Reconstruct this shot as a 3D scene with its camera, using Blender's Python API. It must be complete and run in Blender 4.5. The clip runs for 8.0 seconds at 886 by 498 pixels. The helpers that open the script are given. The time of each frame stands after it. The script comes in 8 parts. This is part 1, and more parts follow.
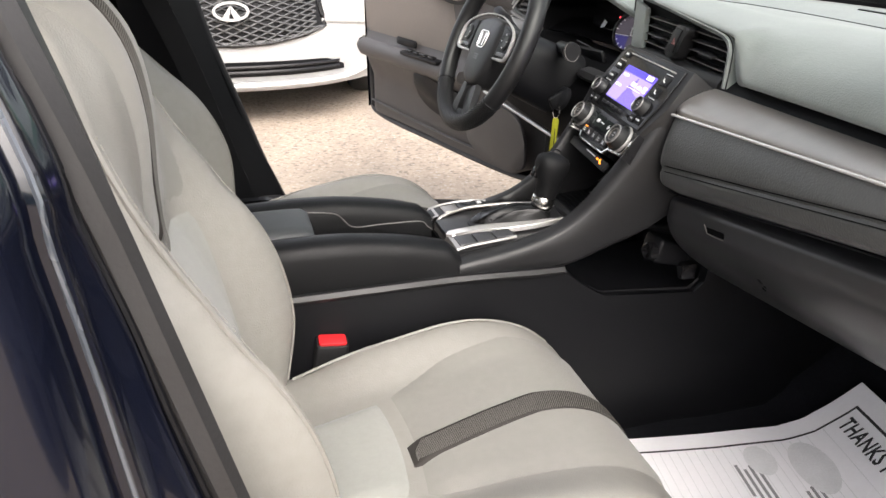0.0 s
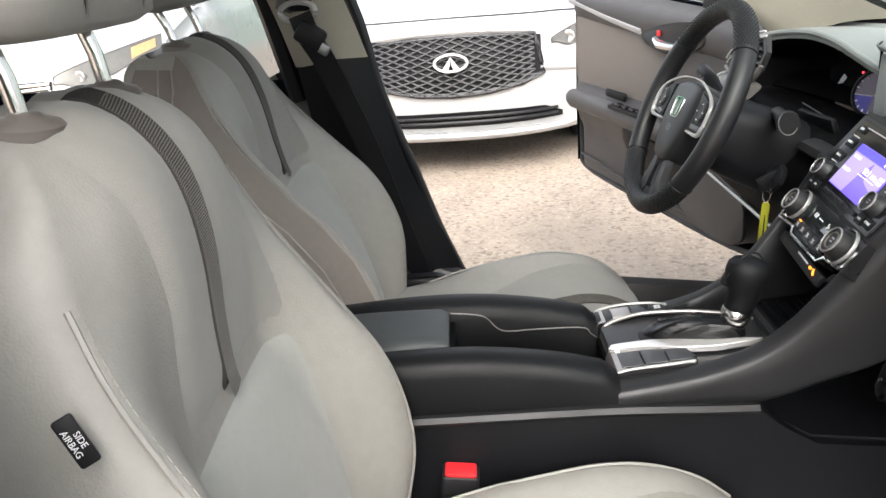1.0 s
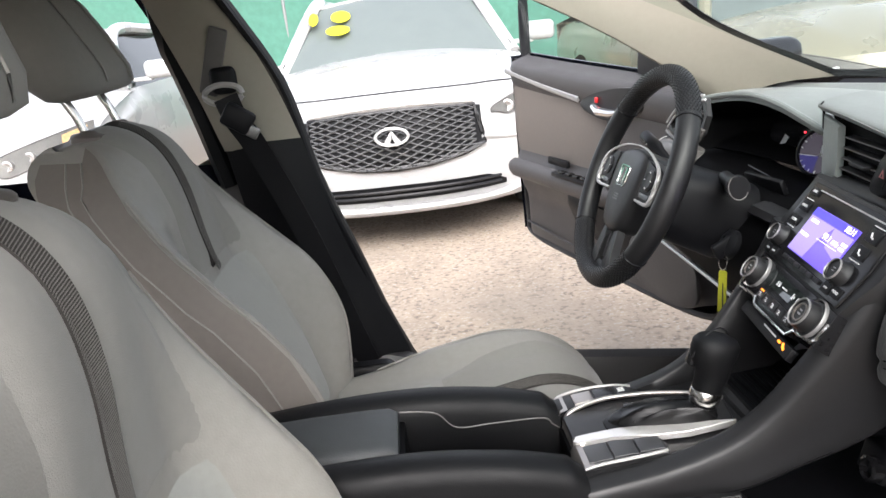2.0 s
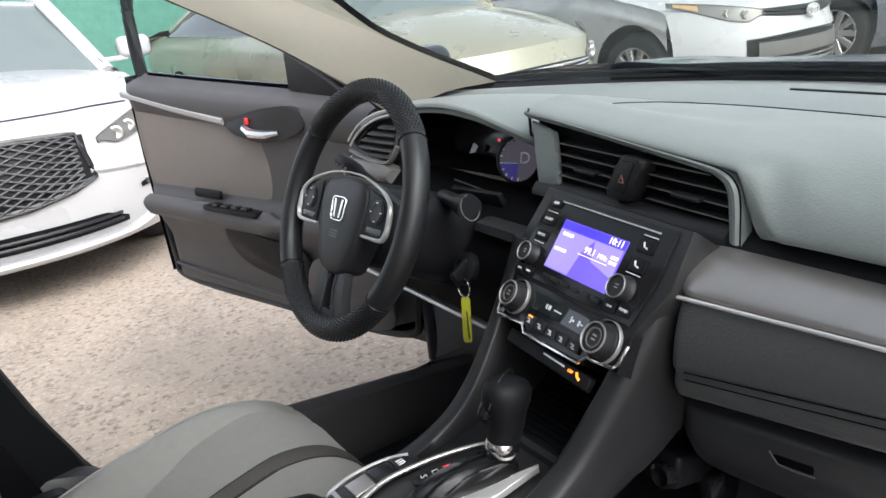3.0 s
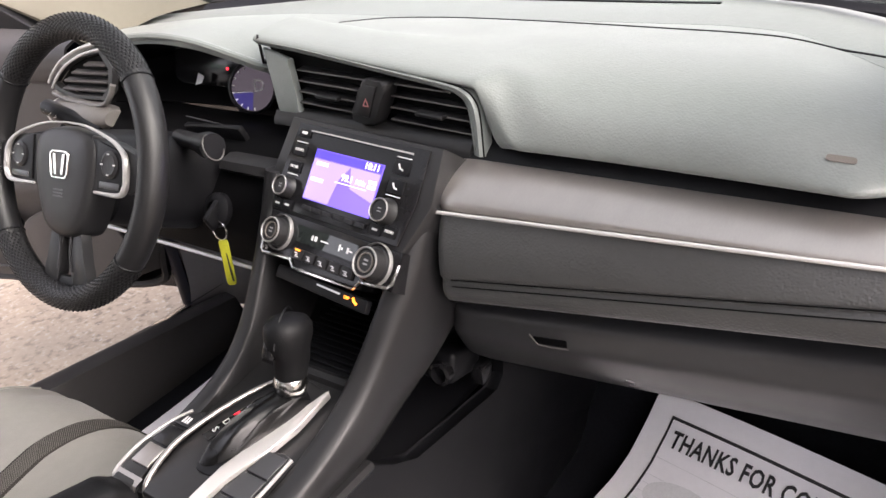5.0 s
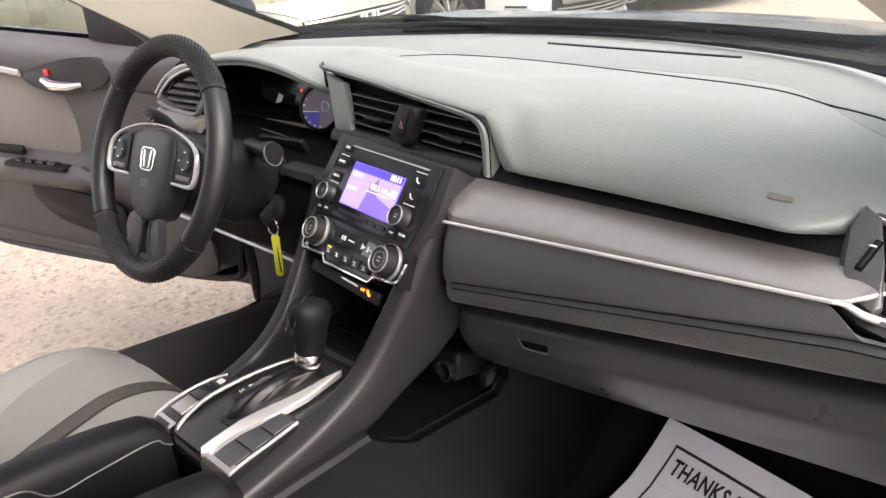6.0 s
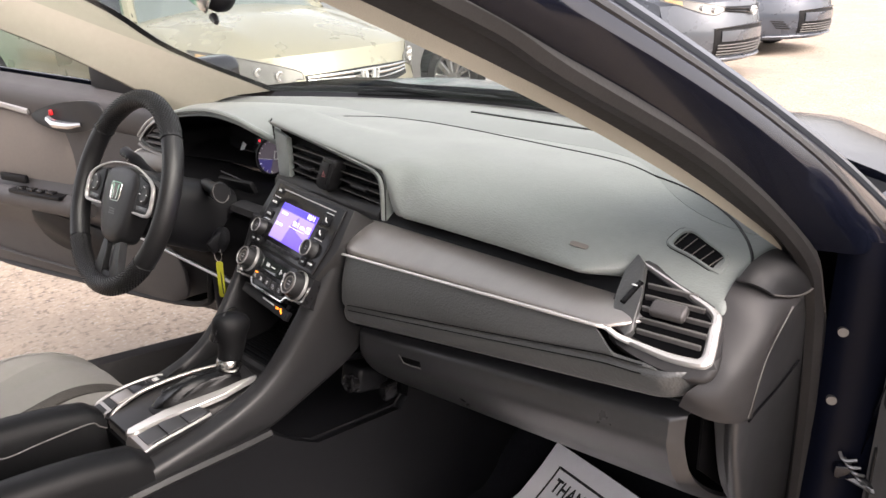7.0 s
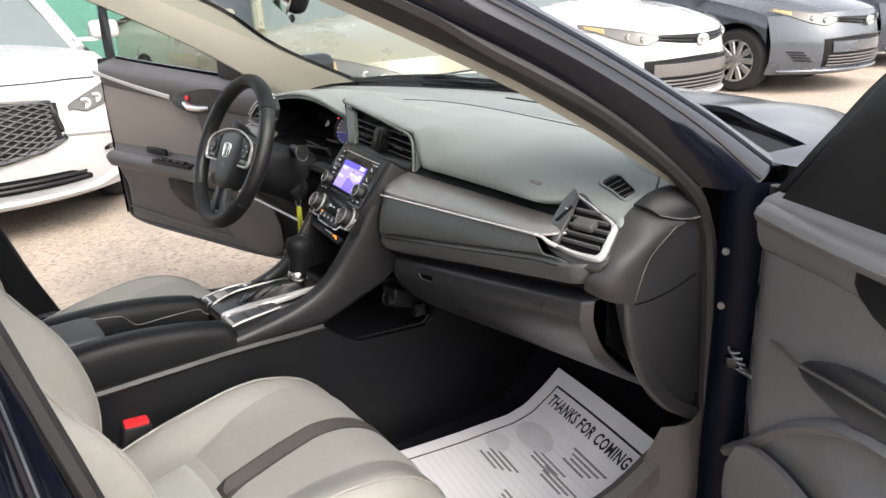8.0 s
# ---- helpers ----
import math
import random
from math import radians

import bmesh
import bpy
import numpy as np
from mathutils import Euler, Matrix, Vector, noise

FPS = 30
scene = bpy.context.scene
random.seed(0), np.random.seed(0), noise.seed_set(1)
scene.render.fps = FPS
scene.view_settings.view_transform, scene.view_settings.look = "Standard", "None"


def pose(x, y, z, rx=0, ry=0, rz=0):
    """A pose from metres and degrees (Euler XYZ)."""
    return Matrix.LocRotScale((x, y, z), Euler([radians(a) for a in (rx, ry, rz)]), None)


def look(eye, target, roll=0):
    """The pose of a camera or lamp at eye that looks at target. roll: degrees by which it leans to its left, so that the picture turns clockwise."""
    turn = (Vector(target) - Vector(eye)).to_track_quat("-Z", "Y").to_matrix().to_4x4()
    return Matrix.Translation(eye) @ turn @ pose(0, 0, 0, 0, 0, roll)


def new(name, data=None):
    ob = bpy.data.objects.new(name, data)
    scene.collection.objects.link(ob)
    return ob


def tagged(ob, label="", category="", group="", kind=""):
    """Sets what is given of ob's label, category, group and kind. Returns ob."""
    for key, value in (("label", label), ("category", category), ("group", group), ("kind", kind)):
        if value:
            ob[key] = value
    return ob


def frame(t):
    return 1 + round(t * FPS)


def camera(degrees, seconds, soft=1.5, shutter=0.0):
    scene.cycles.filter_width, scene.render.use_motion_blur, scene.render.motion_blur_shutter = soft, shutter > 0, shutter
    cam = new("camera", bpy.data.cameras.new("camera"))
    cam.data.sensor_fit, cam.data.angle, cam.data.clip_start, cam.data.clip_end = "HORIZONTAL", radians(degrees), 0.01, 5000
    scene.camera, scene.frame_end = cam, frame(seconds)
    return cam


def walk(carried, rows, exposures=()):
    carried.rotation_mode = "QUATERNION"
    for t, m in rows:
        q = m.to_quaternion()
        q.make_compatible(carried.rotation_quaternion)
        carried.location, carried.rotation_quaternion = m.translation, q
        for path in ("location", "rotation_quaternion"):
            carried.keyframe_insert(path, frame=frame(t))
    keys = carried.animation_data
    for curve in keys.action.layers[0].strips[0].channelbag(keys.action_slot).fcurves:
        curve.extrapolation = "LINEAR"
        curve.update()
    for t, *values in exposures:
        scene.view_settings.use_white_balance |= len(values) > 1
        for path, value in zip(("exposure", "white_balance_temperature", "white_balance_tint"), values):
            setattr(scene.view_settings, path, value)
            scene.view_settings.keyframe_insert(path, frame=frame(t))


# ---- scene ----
cam = camera(61.7, 8.0)
PATH = [
    (0, (-0.599, -1.102, 1.044), (-0.069, 0.634, 0.202), 0.5),
    (0.5, (-0.525, -1.011, 1.056), (-0.314, 0.804, 0.243), -1.5),
    (1, (-0.442, -0.931, 1.076), (-0.524, 0.925, 0.335), -4.8),
    (1.2, (-0.423, -0.906, 1.077), (-0.576, 0.964, 0.381), -5.9),
    (2.3, (-0.437, -0.783, 1.073), (-0.12, 1.106, 0.498), -6.7),
    (2.5, (-0.479, -0.72, 1.078), (0.058, 1.11, 0.477), -6.5),
    (3, (-0.503, -0.601, 1.081), (0.5, 0.996, 0.416), -7.0),
    (3.5, (-0.467, -0.536, 1.09), (0.894, 0.72, 0.336), -8.1),
    (4, (-0.482, -0.518, 1.095), (0.952, 0.56, 0.208), -6.8),
    (4.5, (-0.512, -0.541, 1.086), (0.882, 0.519, 0.12), -6.7),
    (4.7, (-0.519, -0.552, 1.094), (0.888, 0.492, 0.129), -6.9),
    (5.8, (-0.527, -0.702, 1.119), (0.822, 0.488, 0.246), -5.7),
    (6, (-0.548, -0.741, 1.116), (0.736, 0.539, 0.271), -5.2),
    (6.5, (-0.564, -0.855, 1.144), (0.701, 0.486, 0.366), -4.5),
    (7, (-0.567, -0.996, 1.159), (0.74, 0.339, 0.445), -2.3),
    (7.5, (-0.616, -1.178, 1.159), (0.649, 0.214, 0.481), -2.0),
    (8, (-0.68, -1.395, 1.156), (0.404, 0.144, 0.48), -2.7),
]
LIGHTNESS = [(0, 1.90, 6700, 13), (1, 1.85, 6500, 11), (2.3, 1.7, 6350, 13), (3, 1.5, 6150, 11), (3.5, 1.75, 6000, 8), (4, 2.0, 6350, 14), (4.5, 2.2, 6800, 20), (6, 2.08, 6850, 18), (6.5, 1.95, 6850, 17), (7, 1.85, 6900, 18), (8, 1.7, 6600, 12)]
walk(cam, [(t, look(eye, target, roll)) for t, eye, target, roll in PATH], LIGHTNESS)
from mathutils.bvhtree import BVHTree
# ---- building helpers ----
BASES = {}
V = Vector


def thing(name, label, category, base=(0, 0, 0), group="", kind=""):
    """A top-level Empty at its base; its parts are built in the same coordinates as the base."""
    ob = new(name)
    ob.empty_display_size = 0.05
    ob.location = base
    BASES[ob.name] = V(base)
    return tagged(ob, label, category, group, kind)


def part(name, bm, material, parent=None, label="", smooth=38, recalc=True):
    """Links a bmesh as one mesh object under a thing or a part."""
    me = bpy.data.meshes.new(name)
    if recalc:
        bmesh.ops.recalc_face_normals(bm, faces=bm.faces)
    bm.to_mesh(me)
    bm.free()
    me.materials.append(material)
    if smooth:
        me.polygons.foreach_set("use_smooth", [True] * len(me.polygons))
        me.set_sharp_from_angle(angle=radians(smooth))
    return hang(name, me, parent, label)


def hang(name, me, parent=None, label=""):
    ob = new(name, me)
    if parent is not None:
        ob.parent = parent
        if parent.type == "EMPTY":
            ob.matrix_parent_inverse = Matrix.Translation(-BASES[parent.name])
    if label:
        ob["label"] = label
    return ob


def loft(rings, bm=None, closed=True, caps=True):
    bm = bm or bmesh.new()
    rows = [[bm.verts.new(p) for p in ring] for ring in rings]
    n = len(rows[0])
    for a, b in zip(rows, rows[1:]):
        for i in range(n if closed else n - 1):
            j = (i + 1) % n
            bm.faces.new((a[i], a[j], b[j], b[i]))
    if caps and closed:
        bm.faces.new(rows[0][::-1])
        bm.faces.new(rows[-1])
    return bm


def grid(fn, nu, nv, bm=None, thick=0.0):
    """A sheet fn(u, v), u and v from 0 to 1; with a thickness it becomes a closed shell."""
    bm = bm or bmesh.new()
    rows = [[bm.verts.new(fn(i / nu, j / nv)) for j in range(nv + 1)] for i in range(nu + 1)]
    faces = []
    for i in range(nu):
        for j in range(nv):
            faces.append(bm.faces.new((rows[i][j], rows[i + 1][j], rows[i + 1][j + 1], rows[i][j + 1])))
    if thick:
        bmesh.ops.recalc_face_normals(bm, faces=faces)
        bmesh.ops.solidify(bm, geom=faces, thickness=thick)
    return bm


def box(c, s, bevel=0.0, m=None, bm=None, seg=2, taper=1.0):
    """A box about c with sides s, rounded edges, its top scaled by taper, turned by m about c."""
    bm = bm or bmesh.new()
    made = bmesh.ops.create_cube(bm, size=1.0)["verts"]
    for v in made:
        k = taper if v.co.z > 0 else 1.0
        v.co = V((v.co.x * s[0] * k, v.co.y * s[1] * k, v.co.z * s[2]))
    if bevel:
        edges = list({e for v in made for e in v.link_edges})
        out = bmesh.ops.bevel(bm, geom=edges, offset=bevel, segments=seg, affect="EDGES", profile=0.5)
        made = [v for v in {v for f in out["faces"] for v in f.verts} | {v for v in made if v.is_valid}]
    m = Matrix.Translation(c) @ (m or Matrix())
    for v in made:
        v.co = m @ v.co
    return bm


def spline(points, n=6, closed=False):
    """A smooth line through the points."""
    pts = [V(p) for p in points]
    out = []
    count = len(pts) if closed else len(pts) - 1
    for i in range(count):
        p1, p2 = pts[i], pts[(i + 1) % len(pts)]
        p0 = pts[i - 1] if (closed or i) else p1 * 2 - p2
        p3 = pts[(i + 2) % len(pts)] if (closed or i + 2 < len(pts)) else p2 * 2 - p1
        for k in range(n):
            t = k / n
            out.append(0.5 * (2 * p1 + (p2 - p0) * t + (2 * p0 - 5 * p1 + 4 * p2 - p3) * t * t + (3 * p1 - p0 - 3 * p2 + p3) * t ** 3))
    if not closed:
        out.append(pts[-1])
    return out


def tube(path, r, n=8, bm=None, closed=False, flat=1.0, up=(0, 0, 1)):
    """A rod along a path; r is a radius or one for each point; flat squeezes it across the up direction."""
    pts = [V(p) for p in path]
    rings = []
    for i, p in enumerate(pts):
        a = pts[i - 1] if (i or closed) else p
        b = pts[(i + 1) % len(pts)] if (closed or i + 1 < len(pts)) else p
        t = (b - a).normalized()
        side = t.cross(V(up))
        side = side.normalized() if side.length > 1e-5 else t.orthogonal().normalized()
        top = side.cross(t)
        k = r[i] if isinstance(r, (list, tuple)) else r
        rings.append([p + side * (k * math.cos(q)) + top * (k * flat * math.sin(q)) for q in [2 * math.pi * j / n for j in range(n)]])
    if closed:
        rings.append(rings[0])
        bm = loft(rings, bm, caps=False)
        bmesh.ops.remove_doubles(bm, verts=bm.verts, dist=1e-6)
        return bm
    return loft(rings, bm)


def lathe(profile, m, n=24, bm=None, caps=True):
    """Turns (radius, height) pairs about the z axis of the pose m."""
    rings = [[m @ V((r * math.cos(2 * math.pi * i / n), r * math.sin(2 * math.pi * i / n), h)) for i in range(n)] for r, h in profile]
    return loft(rings, bm, caps=caps)


def prism(outline, d, m=None, bm=None, bevel=0.0, seg=2):
    """An outline in the x-y plane of m, drawn out from z = 0 to z = d, with rounded front and back edges."""
    own = bmesh.new()
    lo = [own.verts.new((p[0], p[1], 0)) for p in outline]
    hi = [own.verts.new((p[0], p[1], d)) for p in outline]
    n = len(lo)
    own.faces.new(lo[::-1])
    own.faces.new(hi)
    for i in range(n):
        own.faces.new((lo[i], lo[(i + 1) % n], hi[(i + 1) % n], hi[i]))
    if bevel:
        rim = [e for e in own.edges if abs(e.verts[0].co.z - e.verts[1].co.z) < 1e-9]
        bmesh.ops.bevel(own, geom=rim, offset=bevel, segments=seg, affect="EDGES", profile=0.5)
    if m is not None:
        bmesh.ops.transform(own, matrix=m, verts=own.verts)
    if bm is None:
        return own
    tmp = bpy.data.meshes.new("joined")
    own.to_mesh(tmp)
    own.free()
    bm.from_mesh(tmp)
    bpy.data.meshes.remove(tmp)
    return bm


def ring_of(outer, inner, d, m=None, bm=None):
    """A flat frame between two outlines of equal count, d thick."""
    m = m or Matrix()
    n = len(outer)
    rings = []
    for line, h in ((outer, 0), (outer, d * 0.7), ([V(o[:2]).lerp(V(i[:2]), 0.15) for o, i in zip(outer, inner)], d), ([V(o[:2]).lerp(V(i[:2]), 0.85) for o, i in zip(outer, inner)], d), (inner, d * 0.7), (inner, 0)):
        rings.append([m @ V((p[0], p[1], h)) for p in line])
    return loft(rings + [rings[0]], bm, caps=False)


def rounded(w, h, r, n=4):
    """The outline of a rounded rectangle about the origin."""
    out = []
    for cx, cy, a in ((w / 2 - r, h / 2 - r, 0), (-w / 2 + r, h / 2 - r, 90), (-w / 2 + r, -h / 2 + r, 180), (w / 2 - r, -h / 2 + r, 270)):
        for k in range(n + 1):
            q = radians(a + 90 * k / n)
            out.append((cx + r * math.cos(q), cy + r * math.sin(q)))
    return out


def axes(origin, x, y):
    """The pose with that origin whose x and y axes run along x and y; z is across both."""
    x, y = V(x).normalized(), V(y)
    z = x.cross(y).normalized()
    y = z.cross(x)
    m = Matrix((x, y, z)).transposed().to_4x4()
    m.translation = origin
    return m


def lerp(a, b, t):
    return a + (b - a) * t


def step(a, b, x):
    t = min(1.0, max(0.0, (x - a) / (b - a)))
    return t * t * (3 - 2 * t)


def along(table, x):
    """Reads a table of (x, value) rows with straight lines between them."""
    if x <= table[0][0]:
        return table[0][1]
    for (x0, v0), (x1, v1) in zip(table, table[1:]):
        if x <= x1:
            return lerp(v0, v1, (x - x0) / (x1 - x0))
    return table[-1][1]


def words(text, size, m, material, parent, name="writing", depth=0.0004):
    """Lettering in the built-in font, centred on the pose m."""
    cu = bpy.data.curves.new(name, "FONT")
    cu.body, cu.size, cu.extrude, cu.align_x, cu.align_y = text, size, depth, "CENTER", "CENTER"
    tmp = bpy.data.objects.new(name, cu)
    me = bpy.data.meshes.new_from_object(tmp)
    bpy.data.objects.remove(tmp)
    me.transform(m)
    me.materials.clear()
    me.materials.append(material)
    return hang(name, me, parent)
# ---- world and light ----
world = bpy.data.worlds.new("overcast")
scene.world = world
world.use_nodes = True
wn, wl = world.node_tree.nodes, world.node_tree.links
wn.clear()
sky = wn.new("ShaderNodeTexSky")
sky.sky_type, sky.sun_disc = "NISHITA", False
SUN_UP, SUN_TURN = radians(42), radians(179)
sky.sun_elevation, sky.sun_rotation, sky.air_density, sky.dust_density = SUN_UP, SUN_TURN, 1.0, 4.0
grey = wn.new("ShaderNodeHueSaturation")
grey.inputs["Saturation"].default_value = 0.28
back = wn.new("ShaderNodeBackground")
back.inputs["Strength"].default_value = 0.15
wout = wn.new("ShaderNodeOutputWorld")
wl.new(sky.outputs[0], grey.inputs["Color"])
wl.new(grey.outputs[0], back.inputs["Color"])
wl.new(back.outputs[0], wout.inputs["Surface"])
sun_data = bpy.data.lights.new("sun", "SUN")
sun_data.energy, sun_data.angle, sun_data.color = 0.6, radians(60), (1.0, 0.95, 0.88)
sun = new("sun", sun_data)
sun.matrix_world = look((0, 0, 0), (-math.sin(SUN_TURN) * math.cos(SUN_UP), -math.cos(SUN_TURN) * math.cos(SUN_UP), -math.sin(SUN_UP)))
scene.view_settings.exposure = 1.5

# ---- materials ----


def material(name, color, rough=0.5, metal=0.0, spec=0.5, vary=0.12, scale=8.0, bump=0.0, bump_scale=200.0, kind="noise", coat=0.0, stretch=(1, 1, 1), wear=0.08, sheen=0.0):
    """A surface with colour and gloss varied at two scales and a fine relief."""
    m = bpy.data.materials.new(name)
    m.use_nodes = True
    n, l = m.node_tree.nodes, m.node_tree.links
    b = n["Principled BSDF"]
    b.inputs["Metallic"].default_value = metal
    b.inputs["Specular IOR Level"].default_value = spec
    b.inputs["Coat Weight"].default_value = coat
    b.inputs["Coat Roughness"].default_value = 0.05
    b.inputs["Sheen Weight"].default_value = sheen
    co = n.new("ShaderNodeTexCoord")
    mp = n.new("ShaderNodeMapping")
    mp.inputs["Scale"].default_value = stretch
    l.new(co.outputs["Object"], mp.inputs["Vector"])
    big, fine = n.new("ShaderNodeTexNoise"), n.new("ShaderNodeTexNoise")
    big.inputs["Scale"].default_value, big.inputs["Detail"].default_value = scale, 5
    fine.inputs["Scale"].default_value, fine.inputs["Detail"].default_value = scale * 14, 4
    for t in (big, fine):
        l.new(mp.outputs[0], t.inputs["Vector"])
    mix = n.new("ShaderNodeMix")
    mix.data_type = "FLOAT"
    mix.inputs[0].default_value = 0.45
    l.new(big.outputs[0], mix.inputs[2])
    l.new(fine.outputs[0], mix.inputs[3])
    ramp = n.new("ShaderNodeMapRange")
    ramp.inputs[1].default_value, ramp.inputs[2].default_value = 0.3, 0.7
    ramp.inputs[3].default_value, ramp.inputs[4].default_value = 1 - vary, 1 + vary
    l.new(mix.outputs[0], ramp.inputs[0])
    tint = n.new("ShaderNodeVectorMath")
    tint.operation = "SCALE"
    tint.inputs[0].default_value = color[:3]
    l.new(ramp.outputs[0], tint.inputs[3])
    l.new(tint.outputs[0], b.inputs["Base Color"])
    rr = n.new("ShaderNodeMapRange")
    rr.inputs[1].default_value, rr.inputs[2].default_value = 0.3, 0.7
    rr.inputs[3].default_value, rr.inputs[4].default_value = max(0.02, rough - wear), min(1, rough + wear)
    l.new(big.outputs[0], rr.inputs[0])
    l.new(rr.outputs[0], b.inputs["Roughness"])
    if bump:
        if kind == "leather":
            t = n.new("ShaderNodeTexVoronoi")
            t.feature = "SMOOTH_F1"
        elif kind == "weave":
            t = n.new("ShaderNodeTexWave")
            t.inputs["Distortion"].default_value = 0.4
        else:
            t = n.new("ShaderNodeTexNoise")
        t.inputs["Scale"].default_value = bump_scale
        l.new(mp.outputs[0], t.inputs["Vector"])
        bp = n.new("ShaderNodeBump")
        bp.inputs["Strength"].default_value, bp.inputs["Distance"].default_value = bump, 0.001
        l.new(t.outputs[0], bp.inputs["Height"])
        l.new(bp.outputs[0], b.inputs["Normal"])
    return m


def two_tone(m, color, scale, low, high, stretch=(1, 1, 1), detail=6.0):
    """Lays patches of a second colour over a material."""
    n, l = m.node_tree.nodes, m.node_tree.links
    b = n["Principled BSDF"]
    old = b.inputs["Base Color"].links[0].from_socket
    co = n.new("ShaderNodeTexCoord")
    mp = n.new("ShaderNodeMapping")
    mp.inputs["Scale"].default_value = stretch
    t = n.new("ShaderNodeTexNoise")
    t.inputs["Scale"].default_value, t.inputs["Detail"].default_value = scale, detail
    l.new(co.outputs["Object"], mp.inputs["Vector"])
    l.new(mp.outputs[0], t.inputs["Vector"])
    r = n.new("ShaderNodeMapRange")
    r.inputs[1].default_value, r.inputs[2].default_value = low, high
    l.new(t.outputs[0], r.inputs[0])
    mx = n.new("ShaderNodeMix")
    mx.data_type = "RGBA"
    mx.inputs[7].default_value = (*color, 1)
    l.new(r.outputs[0], mx.inputs[0])
    l.new(old, mx.inputs[6])
    l.new(mx.outputs[2], b.inputs["Base Color"])
    return m


def glass(name, tint=(0.9, 0.95, 0.93), rough=0.0, clear=0.93, mirror=0.07):
    """Thin window glass: a faint mirror over clear transmission."""
    m = bpy.data.materials.new(name)
    m.use_nodes = True
    n, l = m.node_tree.nodes, m.node_tree.links
    n.clear()
    out = n.new("ShaderNodeOutputMaterial")
    clearer = n.new("ShaderNodeBsdfTransparent")
    clearer.inputs[0].default_value = (*[c * clear for c in tint], 1)
    gloss = n.new("ShaderNodeBsdfGlossy")
    gloss.inputs["Roughness"].default_value = rough + 0.02
    mx = n.new("ShaderNodeMixShader")
    mx.inputs[0].default_value = mirror
    l.new(clearer.outputs[0], mx.inputs[1])
    l.new(gloss.outputs[0], mx.inputs[2])
    l.new(mx.outputs[0], out.inputs[0])
    return m


def glow(name, color, strength):
    m = bpy.data.materials.new(name)
    m.use_nodes = True
    b = m.node_tree.nodes["Principled BSDF"]
    b.inputs["Base Color"].default_value = (0.02, 0.02, 0.02, 1)
    b.inputs["Roughness"].default_value = 0.25
    b.inputs["Emission Color"].default_value = (*color, 1)
    b.inputs["Emission Strength"].default_value = strength
    return m


CLOTH = material("seat_fabric", (0.205, 0.198, 0.180), 0.85, vary=0.07, scale=6, bump=0.35, bump_scale=900, sheen=0.15)
INSERT = material("seat_insert_fabric", (0.258, 0.260, 0.240), 0.9, vary=0.07, scale=9, bump=0.5, bump_scale=1200, sheen=0.2)
VINYL = material("seat_side_vinyl", (0.238, 0.229, 0.209), 0.5, vary=0.08, scale=5, bump=0.25, bump_scale=500, kind="leather")
RIBBED = material("ribbed_stripe", (0.040, 0.037, 0.034), 0.8, vary=0.15, scale=30, bump=0.3, bump_scale=600, spec=0.08)
SIDEBROWN = material("seat_side_brown", (0.15, 0.132, 0.116), 0.8, vary=0.08, scale=7, bump=0.25, bump_scale=700)
# Paler copy of the door lining grey; light on this door is painted in.
PDOOR = material("lit_passenger_door_panel", (0.165, 0.162, 0.163), 0.42, vary=0.10, scale=6, bump=0.25, bump_scale=500, spec=0.6, kind="leather")
RIBLINE = material("stripe_ribs", (0.12, 0.114, 0.105), 0.85, spec=0.1, vary=0.1, scale=40)
COLLAR = material("grey_collar_plastic", (0.115, 0.102, 0.092), 0.4, vary=0.06, scale=30)
THREAD = material("stitching", (0.25, 0.24, 0.215), 0.8, vary=0.1, scale=60)
# Dash skin is darker; the sky's reflection is put into this pale colour.
DASH = material("sky_paled_dash_skin", (0.166, 0.184, 0.175), 0.50, vary=0.07, scale=7, bump=0.30, bump_scale=450, kind="leather", spec=0.65, sheen=0.15)
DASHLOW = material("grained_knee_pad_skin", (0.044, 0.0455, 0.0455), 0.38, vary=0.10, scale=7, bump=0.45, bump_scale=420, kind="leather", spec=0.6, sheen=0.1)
ENDTRIM = material("dull_end_trim_plastic", (0.030, 0.0285, 0.0290), 0.45, vary=0.08, scale=6, bump=0.08, bump_scale=700, spec=0.4)
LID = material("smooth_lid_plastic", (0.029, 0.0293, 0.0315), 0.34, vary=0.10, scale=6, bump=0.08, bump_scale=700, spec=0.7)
LIDSKIN = material("slate_armrest_skin", (0.036, 0.040, 0.042), 0.55, vary=0.10, scale=8, bump=0.3, bump_scale=600, kind="leather", spec=0.4)
PLASTIC = material("dark_grey_plastic", (0.0130, 0.0130, 0.0138), 0.44, vary=0.12, scale=9, bump=0.08, bump_scale=900, spec=0.4)
GREYPLASTIC = material("warm_grey_plastic", (0.10, 0.095, 0.09), 0.42, vary=0.08, scale=9, bump=0.15, bump_scale=600)
# Kick panel grey made paler: light bounced off the ground is painted in.
KICKGREY = material("bounce_lit_kick_plastic", (0.27, 0.262, 0.265), 0.5, vary=0.08, scale=9, bump=0.15, bump_scale=600)
BLACK = material("black_plastic", (0.0046, 0.0048, 0.0058), 0.46, vary=0.15, scale=9, bump=0.15, bump_scale=500, spec=0.22)
# Deeper copy of the black plastic: shade inside hollows put into the colour.
HOLLOW = material("recess_shade_black", (0.0026, 0.0026, 0.0030), 0.6, vary=0.1, scale=9, spec=0.05)
GLOSS = material("gloss_black_plastic", (0.010, 0.010, 0.011), 0.18, vary=0.1, scale=12, wear=0.06, spec=0.35)
